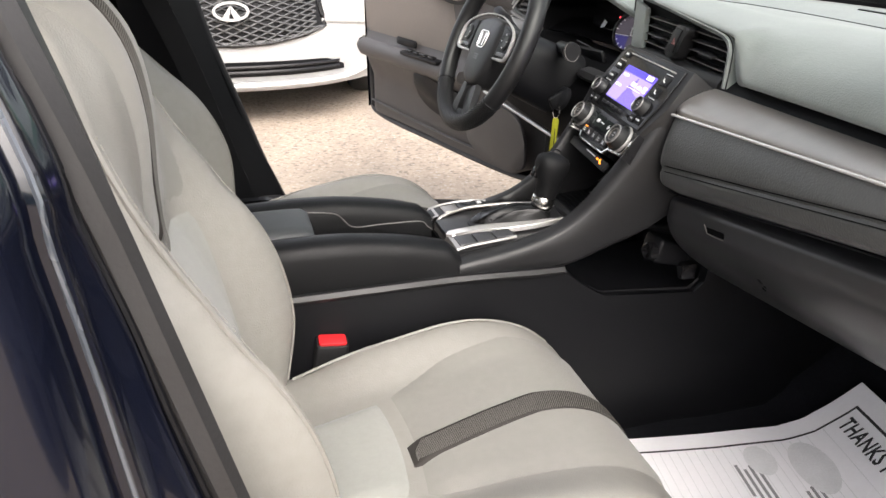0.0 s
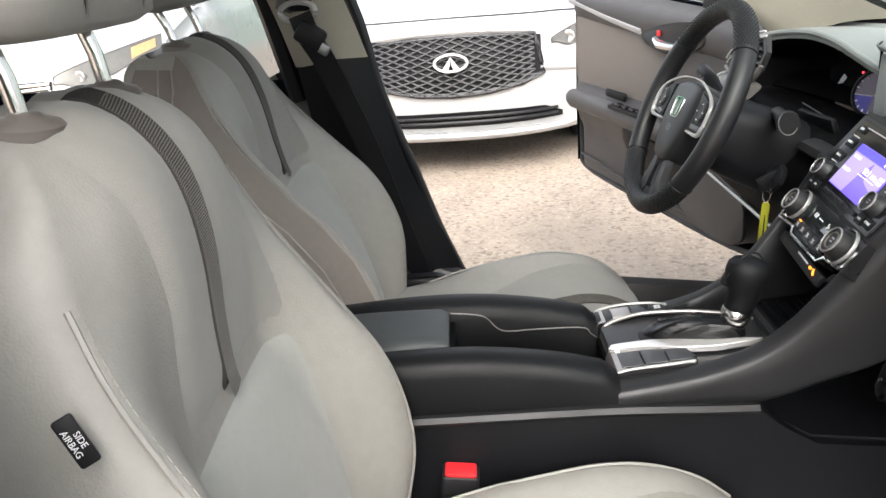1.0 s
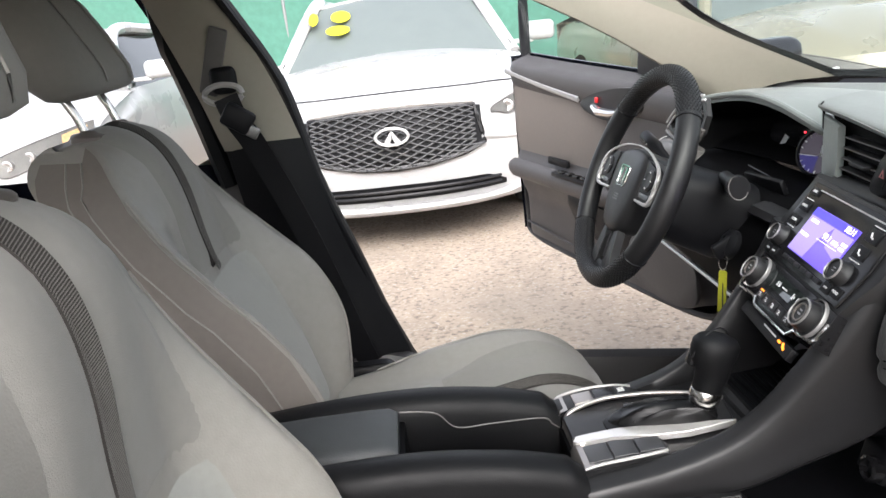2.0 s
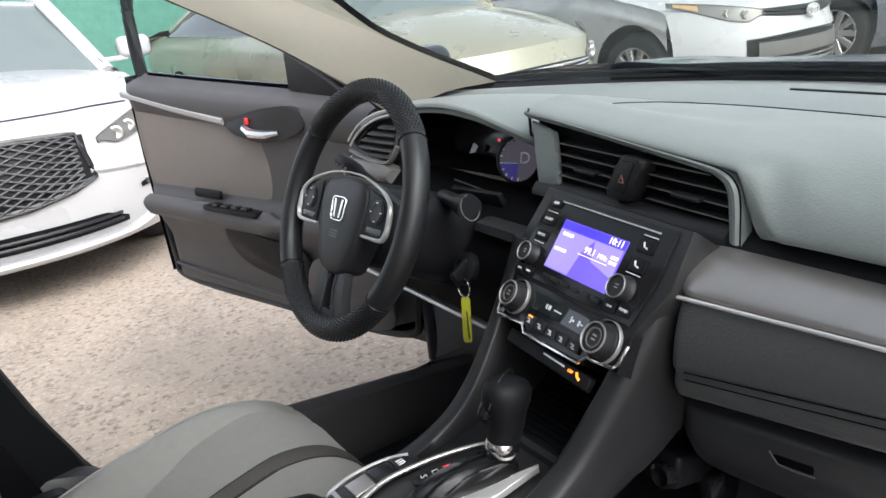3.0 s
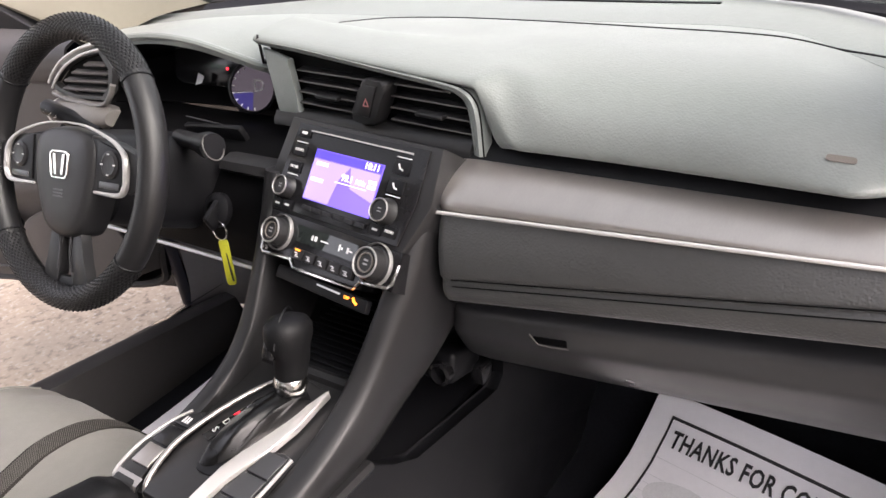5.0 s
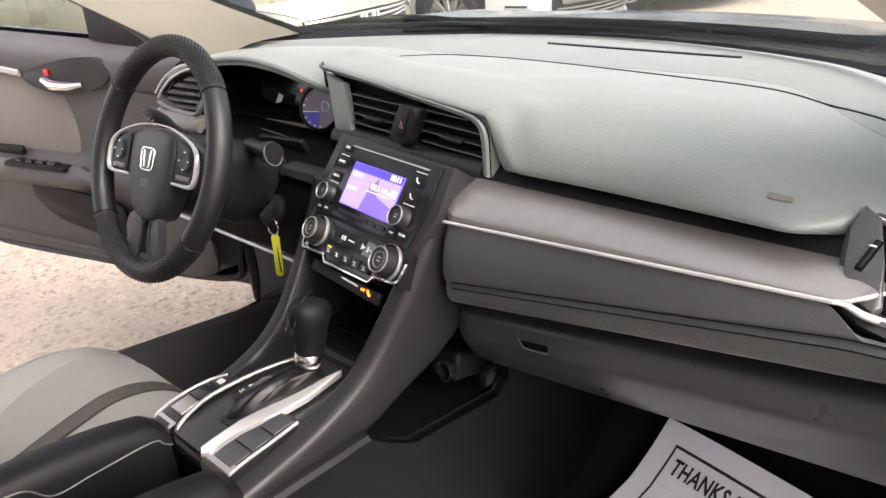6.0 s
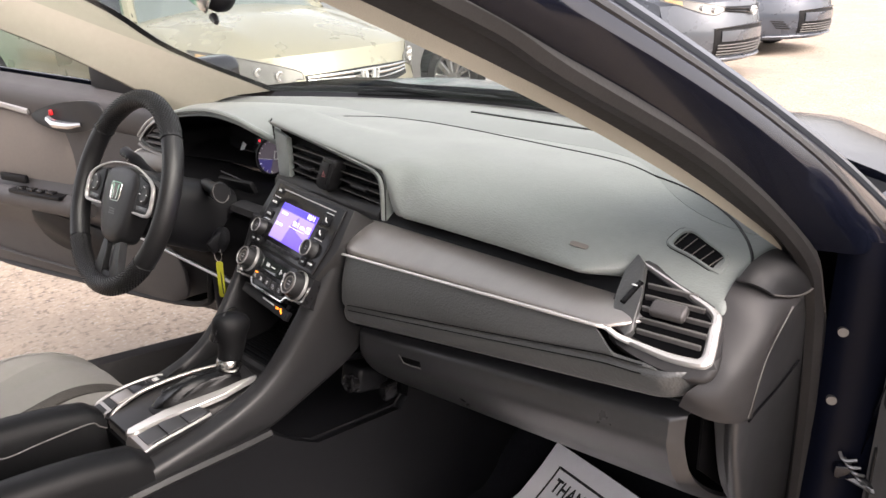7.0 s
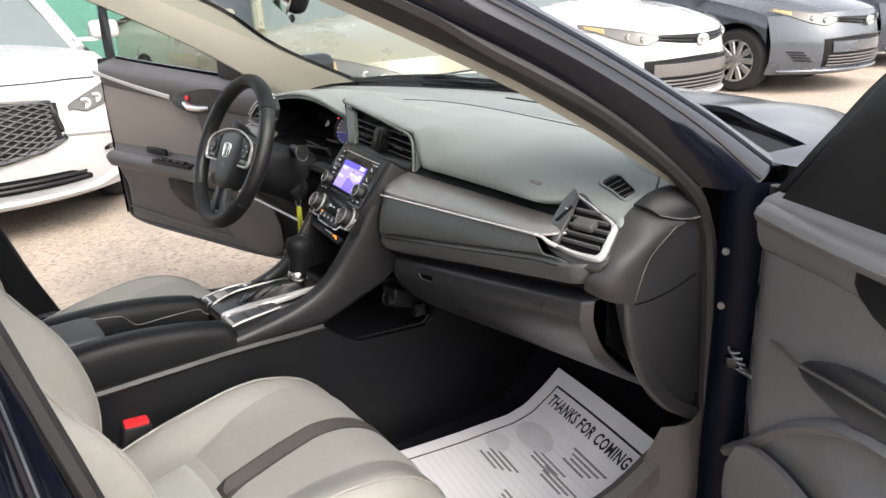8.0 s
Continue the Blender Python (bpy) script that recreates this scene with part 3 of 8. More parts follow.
def sporty_front(car):
    g_top = lambda y: 0.745 - 0.02 * (y / 0.45) ** 2
    g_low = lambda y: 0.455 + 0.075 * (abs(y) / 0.48) ** 2.2
    half = lambda z: 0.475 if z < 0.55 else lerp(0.475, 0.43, (z - 0.55) / 0.18)
    part("grille_back", car.patch(-0.47, 0.47, g_low, g_top, 0.010, 24, thick=0.004), BLACK, car.root)
    part("grille_mesh", diamond_mesh(car, half, g_low, g_top, 11, 8, 0.024), MESH, car.root, "black diamond mesh grille")
    edge = [(-0.478, 0.535), (-0.435, 0.728), (-0.2, 0.742), (0, 0.747), (0.2, 0.742), (0.435, 0.728), (0.478, 0.535), (0.36, 0.495), (0.18, 0.465), (0, 0.455), (-0.18, 0.465), (-0.36, 0.495)]
    pts = [V((car.front(y, z) + 0.012, y, z)) for y, z in edge]
    ringpts = []
    for a, b in zip(pts, pts[1:] + pts[:1]):
        ringpts += [a.lerp(b, k / 4) for k in range(4)]
    part("grille_surround", tube(ringpts, 0.015, 6, closed=True), GLOSS, car.root, "dark grille surround")
    top = [V((car.front(y, 0.772) + 0.014, y, 0.772 - 0.03 * (y / 0.45) ** 2)) for y in [lerp(-0.43, 0.43, k / 16) for k in range(17)]]
    part("grille_brow", tube(top, 0.018, 6, flat=1.5), SILVER, car.root, "satin grey strip over the grille")
    emblem(car.root, (car.front(0, 0.63) + 0.042, 0, 0.625), 0.185, 0.100, "peak")
    part("lower_intake", car.patch(-0.58, 0.58, lambda y: 0.285 + 0.0 * y, lambda y: 0.365 - 0.01 * (y / 0.58) ** 2 - 0.045 * step(0.47, 0.6, abs(y)), 0.010, 24, thick=0.004), BLACK, car.root)
    for z in (0.312, 0.340):
        part("intake_bar", tube([V((car.front(y, z) + 0.02, y, z)) for y in [lerp(-0.55, 0.55, k / 16) for k in range(17)]], 0.008, 5), GLOSS, car.root)
    lip = [V((car.front(y, 0.25) + 0.03, y, 0.240 + 0.06 * step(0.55, 0.85, abs(y)))) for y in [lerp(-0.86, 0.86, k / 30) for k in range(31)]]
    part("chin_spoiler", tube(lip, 0.034, 8, flat=0.6), car.paint, car.root)
    for s in (1, -1):
        headlamp(car, s, 0.53, 0.88, 0.635, 0.695, 0.705, 0.815, tip=0.85)
        part("fog_lamp_recess", car.patch(s * 0.68, s * 0.82, lambda y: 0.415, lambda y: 0.435 + 0.03 * (abs(y) - 0.68) / 0.14, 0.010, 8, thick=0.004), BLACK, car.root)
        part("fog_lamp", car.patch(s * 0.71, s * 0.81, 0.420, 0.445, 0.018, 6, thick=0.01), LAMPGLASS, car.root)
        crease = [V((car.front(y, z) + 0.004, y, z)) for y, z in [(s * lerp(0.46, 0.86, k / 10), lerp(0.56, 0.50, k / 10)) for k in range(11)]]
        part("bumper_crease", tube(crease, 0.012, 6), car.paint, car.root)
    # hood shut line and washer marks
    line = [V((car.front(y, 0.78) - 0.07, y, car.hood_z(y, car.front(y, 0.78) - 0.07) + 0.002)) for y in [lerp(-0.72, 0.72, k / 30) for k in range(31)]]
    part("bonnet_gap", tube(line, 0.004, 4), BLACK, car.root)


def barred_front(car):
    g0 = lambda y: 0.530 + 0.03 * (y / 0.42) ** 2
    g1 = lambda y: 0.655 - 0.010 * (y / 0.42) ** 2
    part("grille_back", car.patch(-0.43, 0.43, g0, g1, 0.008, 20, thick=0.004), BLACK, car.root)
    for k in range(4):
        pts = [V((car.front(y, 0.65) + 0.02, y, lerp(g0(y), g1(y), (k + 0.4) / 4))) for y in [lerp(-0.42, 0.42, i / 20) for i in range(21)]]
        part("grille_bar", tube(pts, 0.009, 6), CHROME, car.root)
    emblem(car.root, (car.front(0, 0.60) + 0.03, 0, 0.593), 0.135, 0.11, "box")
    part("lower_intake", car.patch(-0.55, 0.55, 0.28, 0.40, 0.008, 20, thick=0.004), BLACK, car.root)
    for z in (0.31, 0.345, 0.375):
        part("intake_bar", tube([V((car.front(y, z) + 0.018, y, z)) for y in [lerp(-0.53, 0.53, k / 16) for k in range(17)]], 0.007, 5), GLOSS, car.root)
    for s in (1, -1):
        headlamp(car, s, 0.44, 0.90, 0.560, 0.665, 0.690, 0.825, True, 0.5)
        part("fog_recess", car.patch(s * 0.62, s * 0.80, 0.30, 0.42, 0.008, 8, thick=0.004), BLACK, car.root)
        part("fog_lamp", lathe([(0.045, 0), (0.045, 0.02), (0.03, 0.026), (0.001, 0.028)], axes((car.front(s * 0.71, 0.36) + 0.0, s * 0.71, 0.36), (0, 1, 0), (0, 0, 1)), 16), LAMPGLASS, car.root)


def wide_mouth_front(car):
    g0 = lambda y: 0.66 + 0.05 * (abs(y) / 0.5) ** 1.6
    g1 = lambda y: 0.735 + 0.015 * (abs(y) / 0.5)
    part("upper_grille", car.patch(-0.46, 0.46, g0, g1, 0.008, 20, thick=0.004), BLACK, car.root)
    for k in range(2):
        pts = [V((car.front(y, 0.7) + 0.016, y, lerp(g0(y), g1(y), (k + 0.6) / 2.4))) for y in [lerp(-0.44, 0.44, i / 20) for i in range(21)]]
        part("grille_bar", tube(pts, 0.007, 5), GLOSS, car.root)
    emblem(car.root, (car.front(0, 0.68) + 0.025, 0, 0.69), 0.14, 0.095, "oval")
    m0 = lambda y: 0.27
    m1 = lambda y: 0.55 - 0.02 * (y / 0.55) ** 2
    part("lower_grille", car.patch(-0.56, 0.56, m0, m1, 0.008, 24, thick=0.004), BLACK, car.root, "dark trapezoid lower grille")
    part("number_plate_panel", car.patch(-0.50, 0.50, 0.41, 0.515, 0.022, 20, thick=0.006), GREYPLASTIC if car.paint is WHITE else car.paint, car.root)
    for z in (0.285, 0.315, 0.345, 0.375):
        part("intake_bar", tube([V((car.front(y, z) + 0.018, y, z)) for y in [lerp(-0.53, 0.53, k / 16) for k in range(17)]], 0.008, 5), GREYPLASTIC, car.root)
    part("chrome_brow", tube([V((car.front(y, 0.55) + 0.014, y, m1(y) + 0.008)) for y in [lerp(-0.56, 0.56, k / 16) for k in range(17)]], 0.008, 5), GLOSS, car.root)
    part("chin", tube([V((car.front(y, 0.23) + 0.02, y, 0.235)) for y in [lerp(-0.84, 0.84, k / 24) for k in range(25)]], 0.03, 8, flat=0.6), car.paint, car.root)
    for s in (1, -1):
        headlamp(car, s, 0.42, 0.88, 0.65, 0.735, 0.74, 0.85, True)
        for k in range(4):
            z = 0.33 + 0.026 * k
            part("fog_slot", tube([V((car.front(s * y, z) + 0.006, s * y, z + (y - 0.64) * 0.12)) for y in (0.64 + 0.02 * k, 0.70, 0.76 + 0.015 * k)], 0.008, 5), BLACK, car.root)



def stand(x, y, turn):
    """Nose at that place, facing -y, turned by some degrees."""
    return pose(x, y, GZ, 0, 0, -90 + turn)


q50 = Sedan("white_sports_sedan", "white sports sedan with a black mesh grille on the concrete", WHITE, stand(-0.493, 2.996, -3.2), sporty_front, 4.8, 0.905, 2.85, 0.86, cowl=1.0, lead=0.775, nose=0.5, r=0.335)
accord = Sedan("champagne_sedan", "champagne beige sedan with a chrome barred grille beside the fence", BEIGE, stand(2.51, 2.776, 3.8), barred_front, 4.86, 0.92, 2.78, 0.95, cowl=1.03, lead=0.74, nose=0.55)
white2 = Sedan("white_compact_sedan", "white compact sedan with a dark lower grille", WHITE, stand(4.913, 2.589, 0.8), wide_mouth_front, 4.64, 0.885, 2.7, 0.93, cowl=1.03, lead=0.77, nose=0.55)
greycar = Sedan("grey_compact_sedan", "grey compact sedan with amber indicator headlights", GREYPAINT, stand(7.397, 2.415, 2.8), wide_mouth_front, 4.64, 0.885, 2.7, 0.93, cowl=1.03, lead=0.77, nose=0.55)
bluecar = Sedan("slate_blue_compact_sedan", "slate blue compact sedan at the end of the row", BLUEPAINT, stand(10.023, 2.579, 2.8), wide_mouth_front, 4.64, 0.885, 2.7, 0.93, cowl=1.03, lead=0.77, nose=0.55)
left_white = Sedan("white_family_sedan", "white sedan parked beside the sports sedan", WHITE, stand(-3.219, 3.273, -3.2), barred_front, 4.8, 0.91, 2.8, 0.93, cowl=1.03, lead=0.76, nose=0.55)

# dealer's marks on the sports sedan's windscreen: a yellow oval and bars in place of figures
marks = thing("windscreen_price_stickers", "yellow dealer stickers on the white sedan's windscreen", "sticker", (-0.42, 4.4, 1.05))
for u, v, a, b in ((0.24, 0.42, 0.085, 0.060), (0.25, 0.66, 0.070, 0.075), (0.12, 0.66, 0.035, 0.085)):
    c = q50.root.matrix_basis @ V((lerp(-1.28, -1.90, v) + 0.02, lerp(-0.75, 0.75, 1 - u) * -1 + 0.0, lerp(1.0, 1.38, v) + 0.016))
    m = axes(c, (1, 0, 0), (0, 0.85, 0.52))
    part("sticker", prism([(a * math.cos(2 * math.pi * i / 20), b * math.sin(2 * math.pi * i / 20)) for i in range(20)], 0.003, m), YELLOW, marks)
# ---- the sedan whose cabin is shown: shell, pillars, doors ----
CY = 0.0


def mir(p):
    """The same place on the other side of the car."""
    return V((p[0], 2 * CY - p[1], p[2]))


car_body = thing("sedan_body", "navy blue sedan body shell with both front doors open", "car body", (0, CY, GZ), kind="structure")

SEAL = [(0.309, -0.751, 0.24), (0.308, -0.748, 0.47), (0.296, -0.743, 0.70), (0.281, -0.738, 0.785), (0.235, -0.729, 0.862), (0.098, -0.687, 0.978), (-0.071, -0.636, 1.079), (-0.156, -0.613, 1.13), (-0.352, -0.566, 1.215), (-0.58, -0.54, 1.26), (-0.74, -0.555, 1.245), (-0.74, -0.60, 1.18), (-0.66, -0.665, 1.0), (-0.62, -0.69, 0.80), (-0.565, -0.705, 0.62), (-0.50, -0.715, 0.42), (-0.43, -0.72, 0.315), (-0.20, -0.725, 0.285), (0.05, -0.735, 0.27), (0.22, -0.745, 0.25)]


REAR_RIGHT = [(-0.765, -0.630, 1.18), (-0.694, -0.698, 1.0), (-0.646, -0.711, 0.80), (-0.597, -0.717, 0.60), (-0.518, -0.722, 0.42)]


def seal_loop(side):
    pts = [V(p) if side < 0 else mir(p) for p in SEAL]
    if side < 0:
        pts[11:16] = [V(p) for p in REAR_RIGHT]
    line = spline(pts, 5, closed=True)
    part("door_seal", tube(line, 0.013, 8, closed=True), RUBBER, car_body, "ribbed black rubber door seal")
    inner = [p + V((0, 0.015 * (1 if side < 0 else -1), 0)) for p in line]
    part("seal_trim", tube(inner, 0.007, 6, closed=True), BLACK, car_body)
    lip = spline([p + V((-0.020, -0.010 if side < 0 else 0.010, 0)) for p in pts[10:16]], 6)
    part("seal_lip", tube(lip, 0.0095, 8), RUBBER, car_body, "second rubber lip on the centre pillar")


seal_loop(-1)
seal_loop(1)


def band(lists, n=5, bm=None, across=3):
    """A skin through several lines of equal count, smoothed along and across."""
    lines = [spline(pts, n) for pts in lists]
    if across and len(lines) > 2:
        ribs_over = [spline([line[i] for line in lines], across) for i in range(len(lines[0]))]
        lines = [[rib[j] for rib in ribs_over] for j in range(len(ribs_over[0]))]
    bm = bm or bmesh.new()
    rows = [[bm.verts.new(p) for p in line] for line in lines]
    for a, b in zip(rows, rows[1:]):
        for i in range(len(a) - 1):
            bm.faces.new((a[i], a[i + 1], b[i + 1], b[i]))
    return bm


# windscreen pillars: beige trim inside, navy paint outside
A_GLASS = [(0.44, -0.62, 0.885), (0.201, -0.625, 1.005), (0.035, -0.60, 1.118), (-0.30, -0.53, 1.27), (-0.495, -0.50, 1.31)]
A_TRIM = [(0.245, -0.70, 0.850), (0.088, -0.645, 0.952), (-0.082, -0.592, 1.052), (-0.36, -0.52, 1.188), (-0.501, -0.50, 1.225)]
A_SEAL = [(0.24, -0.73, 0.855), (0.098, -0.687, 0.972), (-0.071, -0.636, 1.075), (-0.352, -0.566, 1.21), (-0.501, -0.542, 1.245)]
A_MID = [(0.30, -0.79, 0.845), (0.168, -0.748, 0.965), (-0.022, -0.686, 1.085), (-0.335, -0.597, 1.235), (-0.503, -0.567, 1.27)]
A_OUT = [(0.362, -0.790, 0.866), (0.226, -0.744, 0.968), (0.014, -0.676, 1.098), (-0.316, -0.594, 1.262), (-0.503, -0.570, 1.30)]
A_FRONT = [(0.40, -0.764, 0.880), (0.256, -0.718, 0.976), (0.030, -0.652, 1.106), (-0.310, -0.578, 1.270), (-0.502, -0.557, 1.325)]
for side in (-1, 1):
    f = (lambda pts: [V(p) for p in pts]) if side < 0 else (lambda pts: [mir(p) for p in pts])
    inner = f(A_TRIM) if side > 0 else [p.lerp(q, 0.22) for p, q in zip(f(A_TRIM), f(A_SEAL))]
    part("pillar_trim", band([f(A_GLASS), [p.lerp(q, 0.5) + V((0, 0, 0.012)) for p, q in zip(f(A_GLASS), inner)], inner, [p.lerp(q, 0.5) for p, q in zip(f(A_TRIM), f(A_SEAL))]]), HEADLINER, car_body, "beige moulded pillar trim")
    part("pillar_lip", band([[p.lerp(q, 0.5) for p, q in zip(f(A_TRIM), f(A_SEAL))], f(A_SEAL), [p.lerp(q, 0.4) + V((0.004, 0, 0)) for p, q in zip(f(A_SEAL), f(A_MID))]]), RUBBER, car_body, "dark rubber lip along the pillar")
    part("front_pillar", band([f(A_SEAL), f(A_MID), f(A_OUT), f(A_FRONT)]), NAVY, car_body, "navy painted windscreen pillar")
    part("screen_edge", band([f(A_FRONT), [p + V((0.012, 0, 0.006)) for p in f(A_GLASS)], f(A_GLASS)]), BLACK, car_body, "black windscreen edge")
    clip = [p.lerp(q, 0.5) + V((0, 0.0, 0.002)) for p, q in zip(f(A_MID), f(A_OUT))]
    part("roof_channel", tube(spline(clip, 5), 0.006, 6), RUBBER, car_body)
    # Grey strip stands in for sky reflection on the pillar's glossy edge.
    part("pillar_sky_strip", tube(spline([p.lerp(q, 0.35) + V((0, 0, 0.004)) for p, q in zip(f(A_OUT), f(A_FRONT))], 5), 0.005, 6), GREYPAINT, car_body, "grey strip painting sky reflection on the windscreen pillar")


def header_and_roof():
    def skin(u, v, lift, w0):
        a = 2 * u - 1
        x = lerp(-0.45, -2.05, v)
        z = 1.33 + 0.015 * math.sin(math.pi * v) - 0.05 * a * a - 0.06 * step(0.6, 1, v) + lift
        return V((x, CY + a * w0, z))
    part("roof_skin", grid(lambda u, v: skin(u, v, 0.02, 0.62), 16, 16, thick=0.01), NAVY, car_body)
    lining = part("headliner", grid(lambda u, v: skin(u, v, -0.03, 0.60), 16, 16, thick=0.01), HEADLINER, car_body, "beige woven roof lining")
    part("header", box((-0.44, CY, 1.29), (0.08, 1.06, 0.05), 0.02), HEADLINER, car_body)


header_and_roof()


def windscreen(u, v):
    a = 2 * u - 1
    base = V((0.67 - 0.23 * a * a, CY + a * 0.62, 0.872 + 0.013 * a * a))
    topp = V((-0.47 - 0.02 * a * a, CY + a * 0.50, 1.315))
    return base.lerp(topp, v) + V((0.03, 0, 0.05)) * math.sin(math.pi * v) * (1 - a * a)


screen = part("windscreen_glass", grid(windscreen, 20, 14), LAMINATED, car_body, "clear laminated windscreen")
screen.visible_shadow = False
part("screen_base_band", grid(lambda u, v: windscreen(u, v * 0.022) + V((0.003, 0, 0.006)), 24, 1, thick=0.004), BLACK, car_body, "black painted band along the windscreen foot")

# rear-view mirror
mirror = thing("rear_view_mirror", "black rear-view mirror hanging from the windscreen", "mirror", (-0.10, CY - 0.02, 1.25))
part("housing", box((-0.060, -0.002, 1.186), (0.045, 0.235, 0.068), 0.020, pose(0, 0, 0, 25, 12, 8), seg=4), BLACK, mirror)
part("mirror_glass", box((-0.082, -0.005, 1.181), (0.004, 0.215, 0.052), 0.001, pose(0, 0, 0, 25, 12, 8)), CHROME, mirror, "silvered mirror glass")
part("stalk", tube(spline([(-0.050, 0.010, 1.195), (-0.040, 0.015, 1.215), (-0.060, 0.015, 1.235), (-0.13, 0.02, 1.262)], 5), [0.014] * 15 + [0.02], 8), BLACK, mirror)
part("tab", tube([V((-0.070, -0.085, 1.108)), V((-0.078, -0.105, 1.104)), V((-0.085, -0.118, 1.103))], [0.006, 0.004, 0.003], 8), BLACK, mirror)

# centre pillars with the belt guide
for side in (1, -1):
    f = (lambda p: V(p)) if side > 0 else mir
    lo_f = [f(p) for p in ((-0.455, 0.69, 0.31), (-0.49, 0.685, 0.43), (-0.575, 0.675, 0.64), (-0.635, 0.66, 0.885))]
    lo_m = [f(p) for p in ((-0.53, 0.65, 0.31), (-0.565, 0.65, 0.43), (-0.65, 0.64, 0.64), (-0.715, 0.63, 0.89))]
    lo_b = [f(p) for p in ((-0.67, 0.69, 0.31), (-0.70, 0.685, 0.43), (-0.755, 0.675, 0.64), (-0.79, 0.66, 0.895))]
    if side < 0:
        lo_f, lo_m, lo_b = [[p + V((-0.044, -0.014, 0)) for p in row] for row in (lo_f, lo_m, lo_b)]
    part("pillar_lower_trim", band([lo_f, lo_m, lo_b]), BLACK, car_body, "black lower centre pillar trim")
    up_f = [f(p) for p in ((-0.633, 0.662, 0.875), (-0.668, 0.64, 1.00), (-0.735, 0.605, 1.18), (-0.78, 0.57, 1.30))]
    up_m = [f(p) for p in ((-0.715, 0.634, 0.875), (-0.745, 0.612, 1.00), (-0.80, 0.58, 1.18), (-0.84, 0.545, 1.30))]
    up_b = [f(p) for p in ((-0.79, 0.662, 0.875), (-0.82, 0.64, 1.00), (-0.875, 0.605, 1.18), (-0.915, 0.57, 1.30))]
    if side < 0:
        up_f, up_m, up_b = [[p + V((-0.050, -0.014, 0)) for p in row] for row in (up_f, up_m, up_b)]
    part("pillar_upper_trim", band([up_f, up_m, up_b]), HEADLINER, car_body, "beige upper centre pillar trim")
    outer = [[f(p) + V((dx, side * dy, 0)) for p in ((-0.47, 0.725, 0.25), (-0.51, 0.725, 0.45), (-0.59, 0.715, 0.70), (-0.645, 0.69, 0.94), (-0.735, 0.635, 1.18), (-0.78, 0.595, 1.30))] for dx, dy in ((-0.026, -0.012), (-0.032, 0.006), (-0.035, 0.022), (-0.065, 0.045), (-0.10, 0.05), (-0.115, 0.085), (-0.185, 0.09))]
    if side < 0:
        zs = (0.25, 0.45, 0.62, 0.758, 0.83, 0.90, 0.96, 1.16, 1.29)
        seal_edge = [V(p) for p in zip((-0.490, -0.555, -0.612, -0.645, -0.659, -0.676, -0.688, -0.760, -0.800), (-0.735, -0.735, -0.732, -0.728, -0.723, -0.719, -0.715, -0.650, -0.600), zs)]
        door_edge = [V(p) for p in zip((-0.580, -0.625, -0.653, -0.667, -0.673, -0.680, -0.689, -0.765, -0.815), (-0.775, -0.775, -0.772, -0.768, -0.766, -0.765, -0.755, -0.680, -0.625), zs)]
        outer = [[p + V((0.004, 0.022, 0)) for p in seal_edge], seal_edge, [p.lerp(q, 0.3) + V((0.006, 0, 0)) for p, q in zip(seal_edge, door_edge)], [p.lerp(q, 0.75) + V((0.002, 0, 0)) for p, q in zip(seal_edge, door_edge)], door_edge, [p + V((-0.05, 0.004, 0)) for p in door_edge]]
        part("pillar_seam", tube(spline([p + V((0.002, -0.001, 0)) for p in seal_edge], 5), 0.0022, 6), BLACK, car_body)
        # Pale tube paints the highlight that runs along the door-side edge.
        part("pillar_highlight", tube(spline([p + V((0.002, -0.002, 0)) for p in door_edge], 5), 0.0016, 6), GREYPAINT, car_body, "pale line painting the highlight on the pillar edge")
    part("centre_pillar_paint", band(outer), NAVY, car_body, "navy painted centre pillar")
    rail = part("belt_rail", box(f((-0.765, 0.603, 1.05)), (0.035, 0.012, 0.13), 0.005, pose(0, 0, 0, side * 12, 22, 0)), GREYPLASTIC, car_body)

belt = thing("seat_belt", "black seat belt webbing with its guide ring on the pillar", "seat belt", (-0.75, 0.60, 0.93))
loop = [(-0.755 + 0.035 * math.cos(a), 0.59, 0.99 + 0.018 * math.sin(a)) for a in [2 * math.pi * i / 20 for i in range(20)]]
part("guide_ring", tube(loop, 0.006, 6, closed=True), SILVER, belt, "metal belt guide ring")
part("guide_cover", box((-0.752, 0.6, 1.015), (0.05, 0.022, 0.05), 0.012, seg=3), BLACK, belt)


def strap(path, w, t, name="webbing", side_dir=(1, 0, 0), mat=None, root=None):
    pts = spline(path, 6)
    s = V(side_dir).normalized()
    bm = grid(lambda u, v: pts[round(u * (len(pts) - 1))] + s * w * (v - 0.5), len(pts) - 1, 2, thick=t)
    part(name, bm, mat or BLACK, root or belt)


strap([(-0.75, 0.58, 0.985), (-0.735, 0.575, 0.94), (-0.71, 0.59, 0.88), (-0.65, 0.615, 0.70), (-0.59, 0.63, 0.48), (-0.55, 0.635, 0.34)], 0.046, 0.0015, side_dir=(1, 0, 0.3))
part("tongue", box((-0.72, 0.566, 0.925), (0.05, 0.012, 0.022), 0.004, pose(0, 0, 0, 0, 35, 0)), STEEL, belt, "steel belt tongue")
part("tongue_cover", box((-0.732, 0.567, 0.945), (0.058, 0.022, 0.045), 0.008, pose(0, 0, 0, 0, 35, 0)), BLACK, belt)

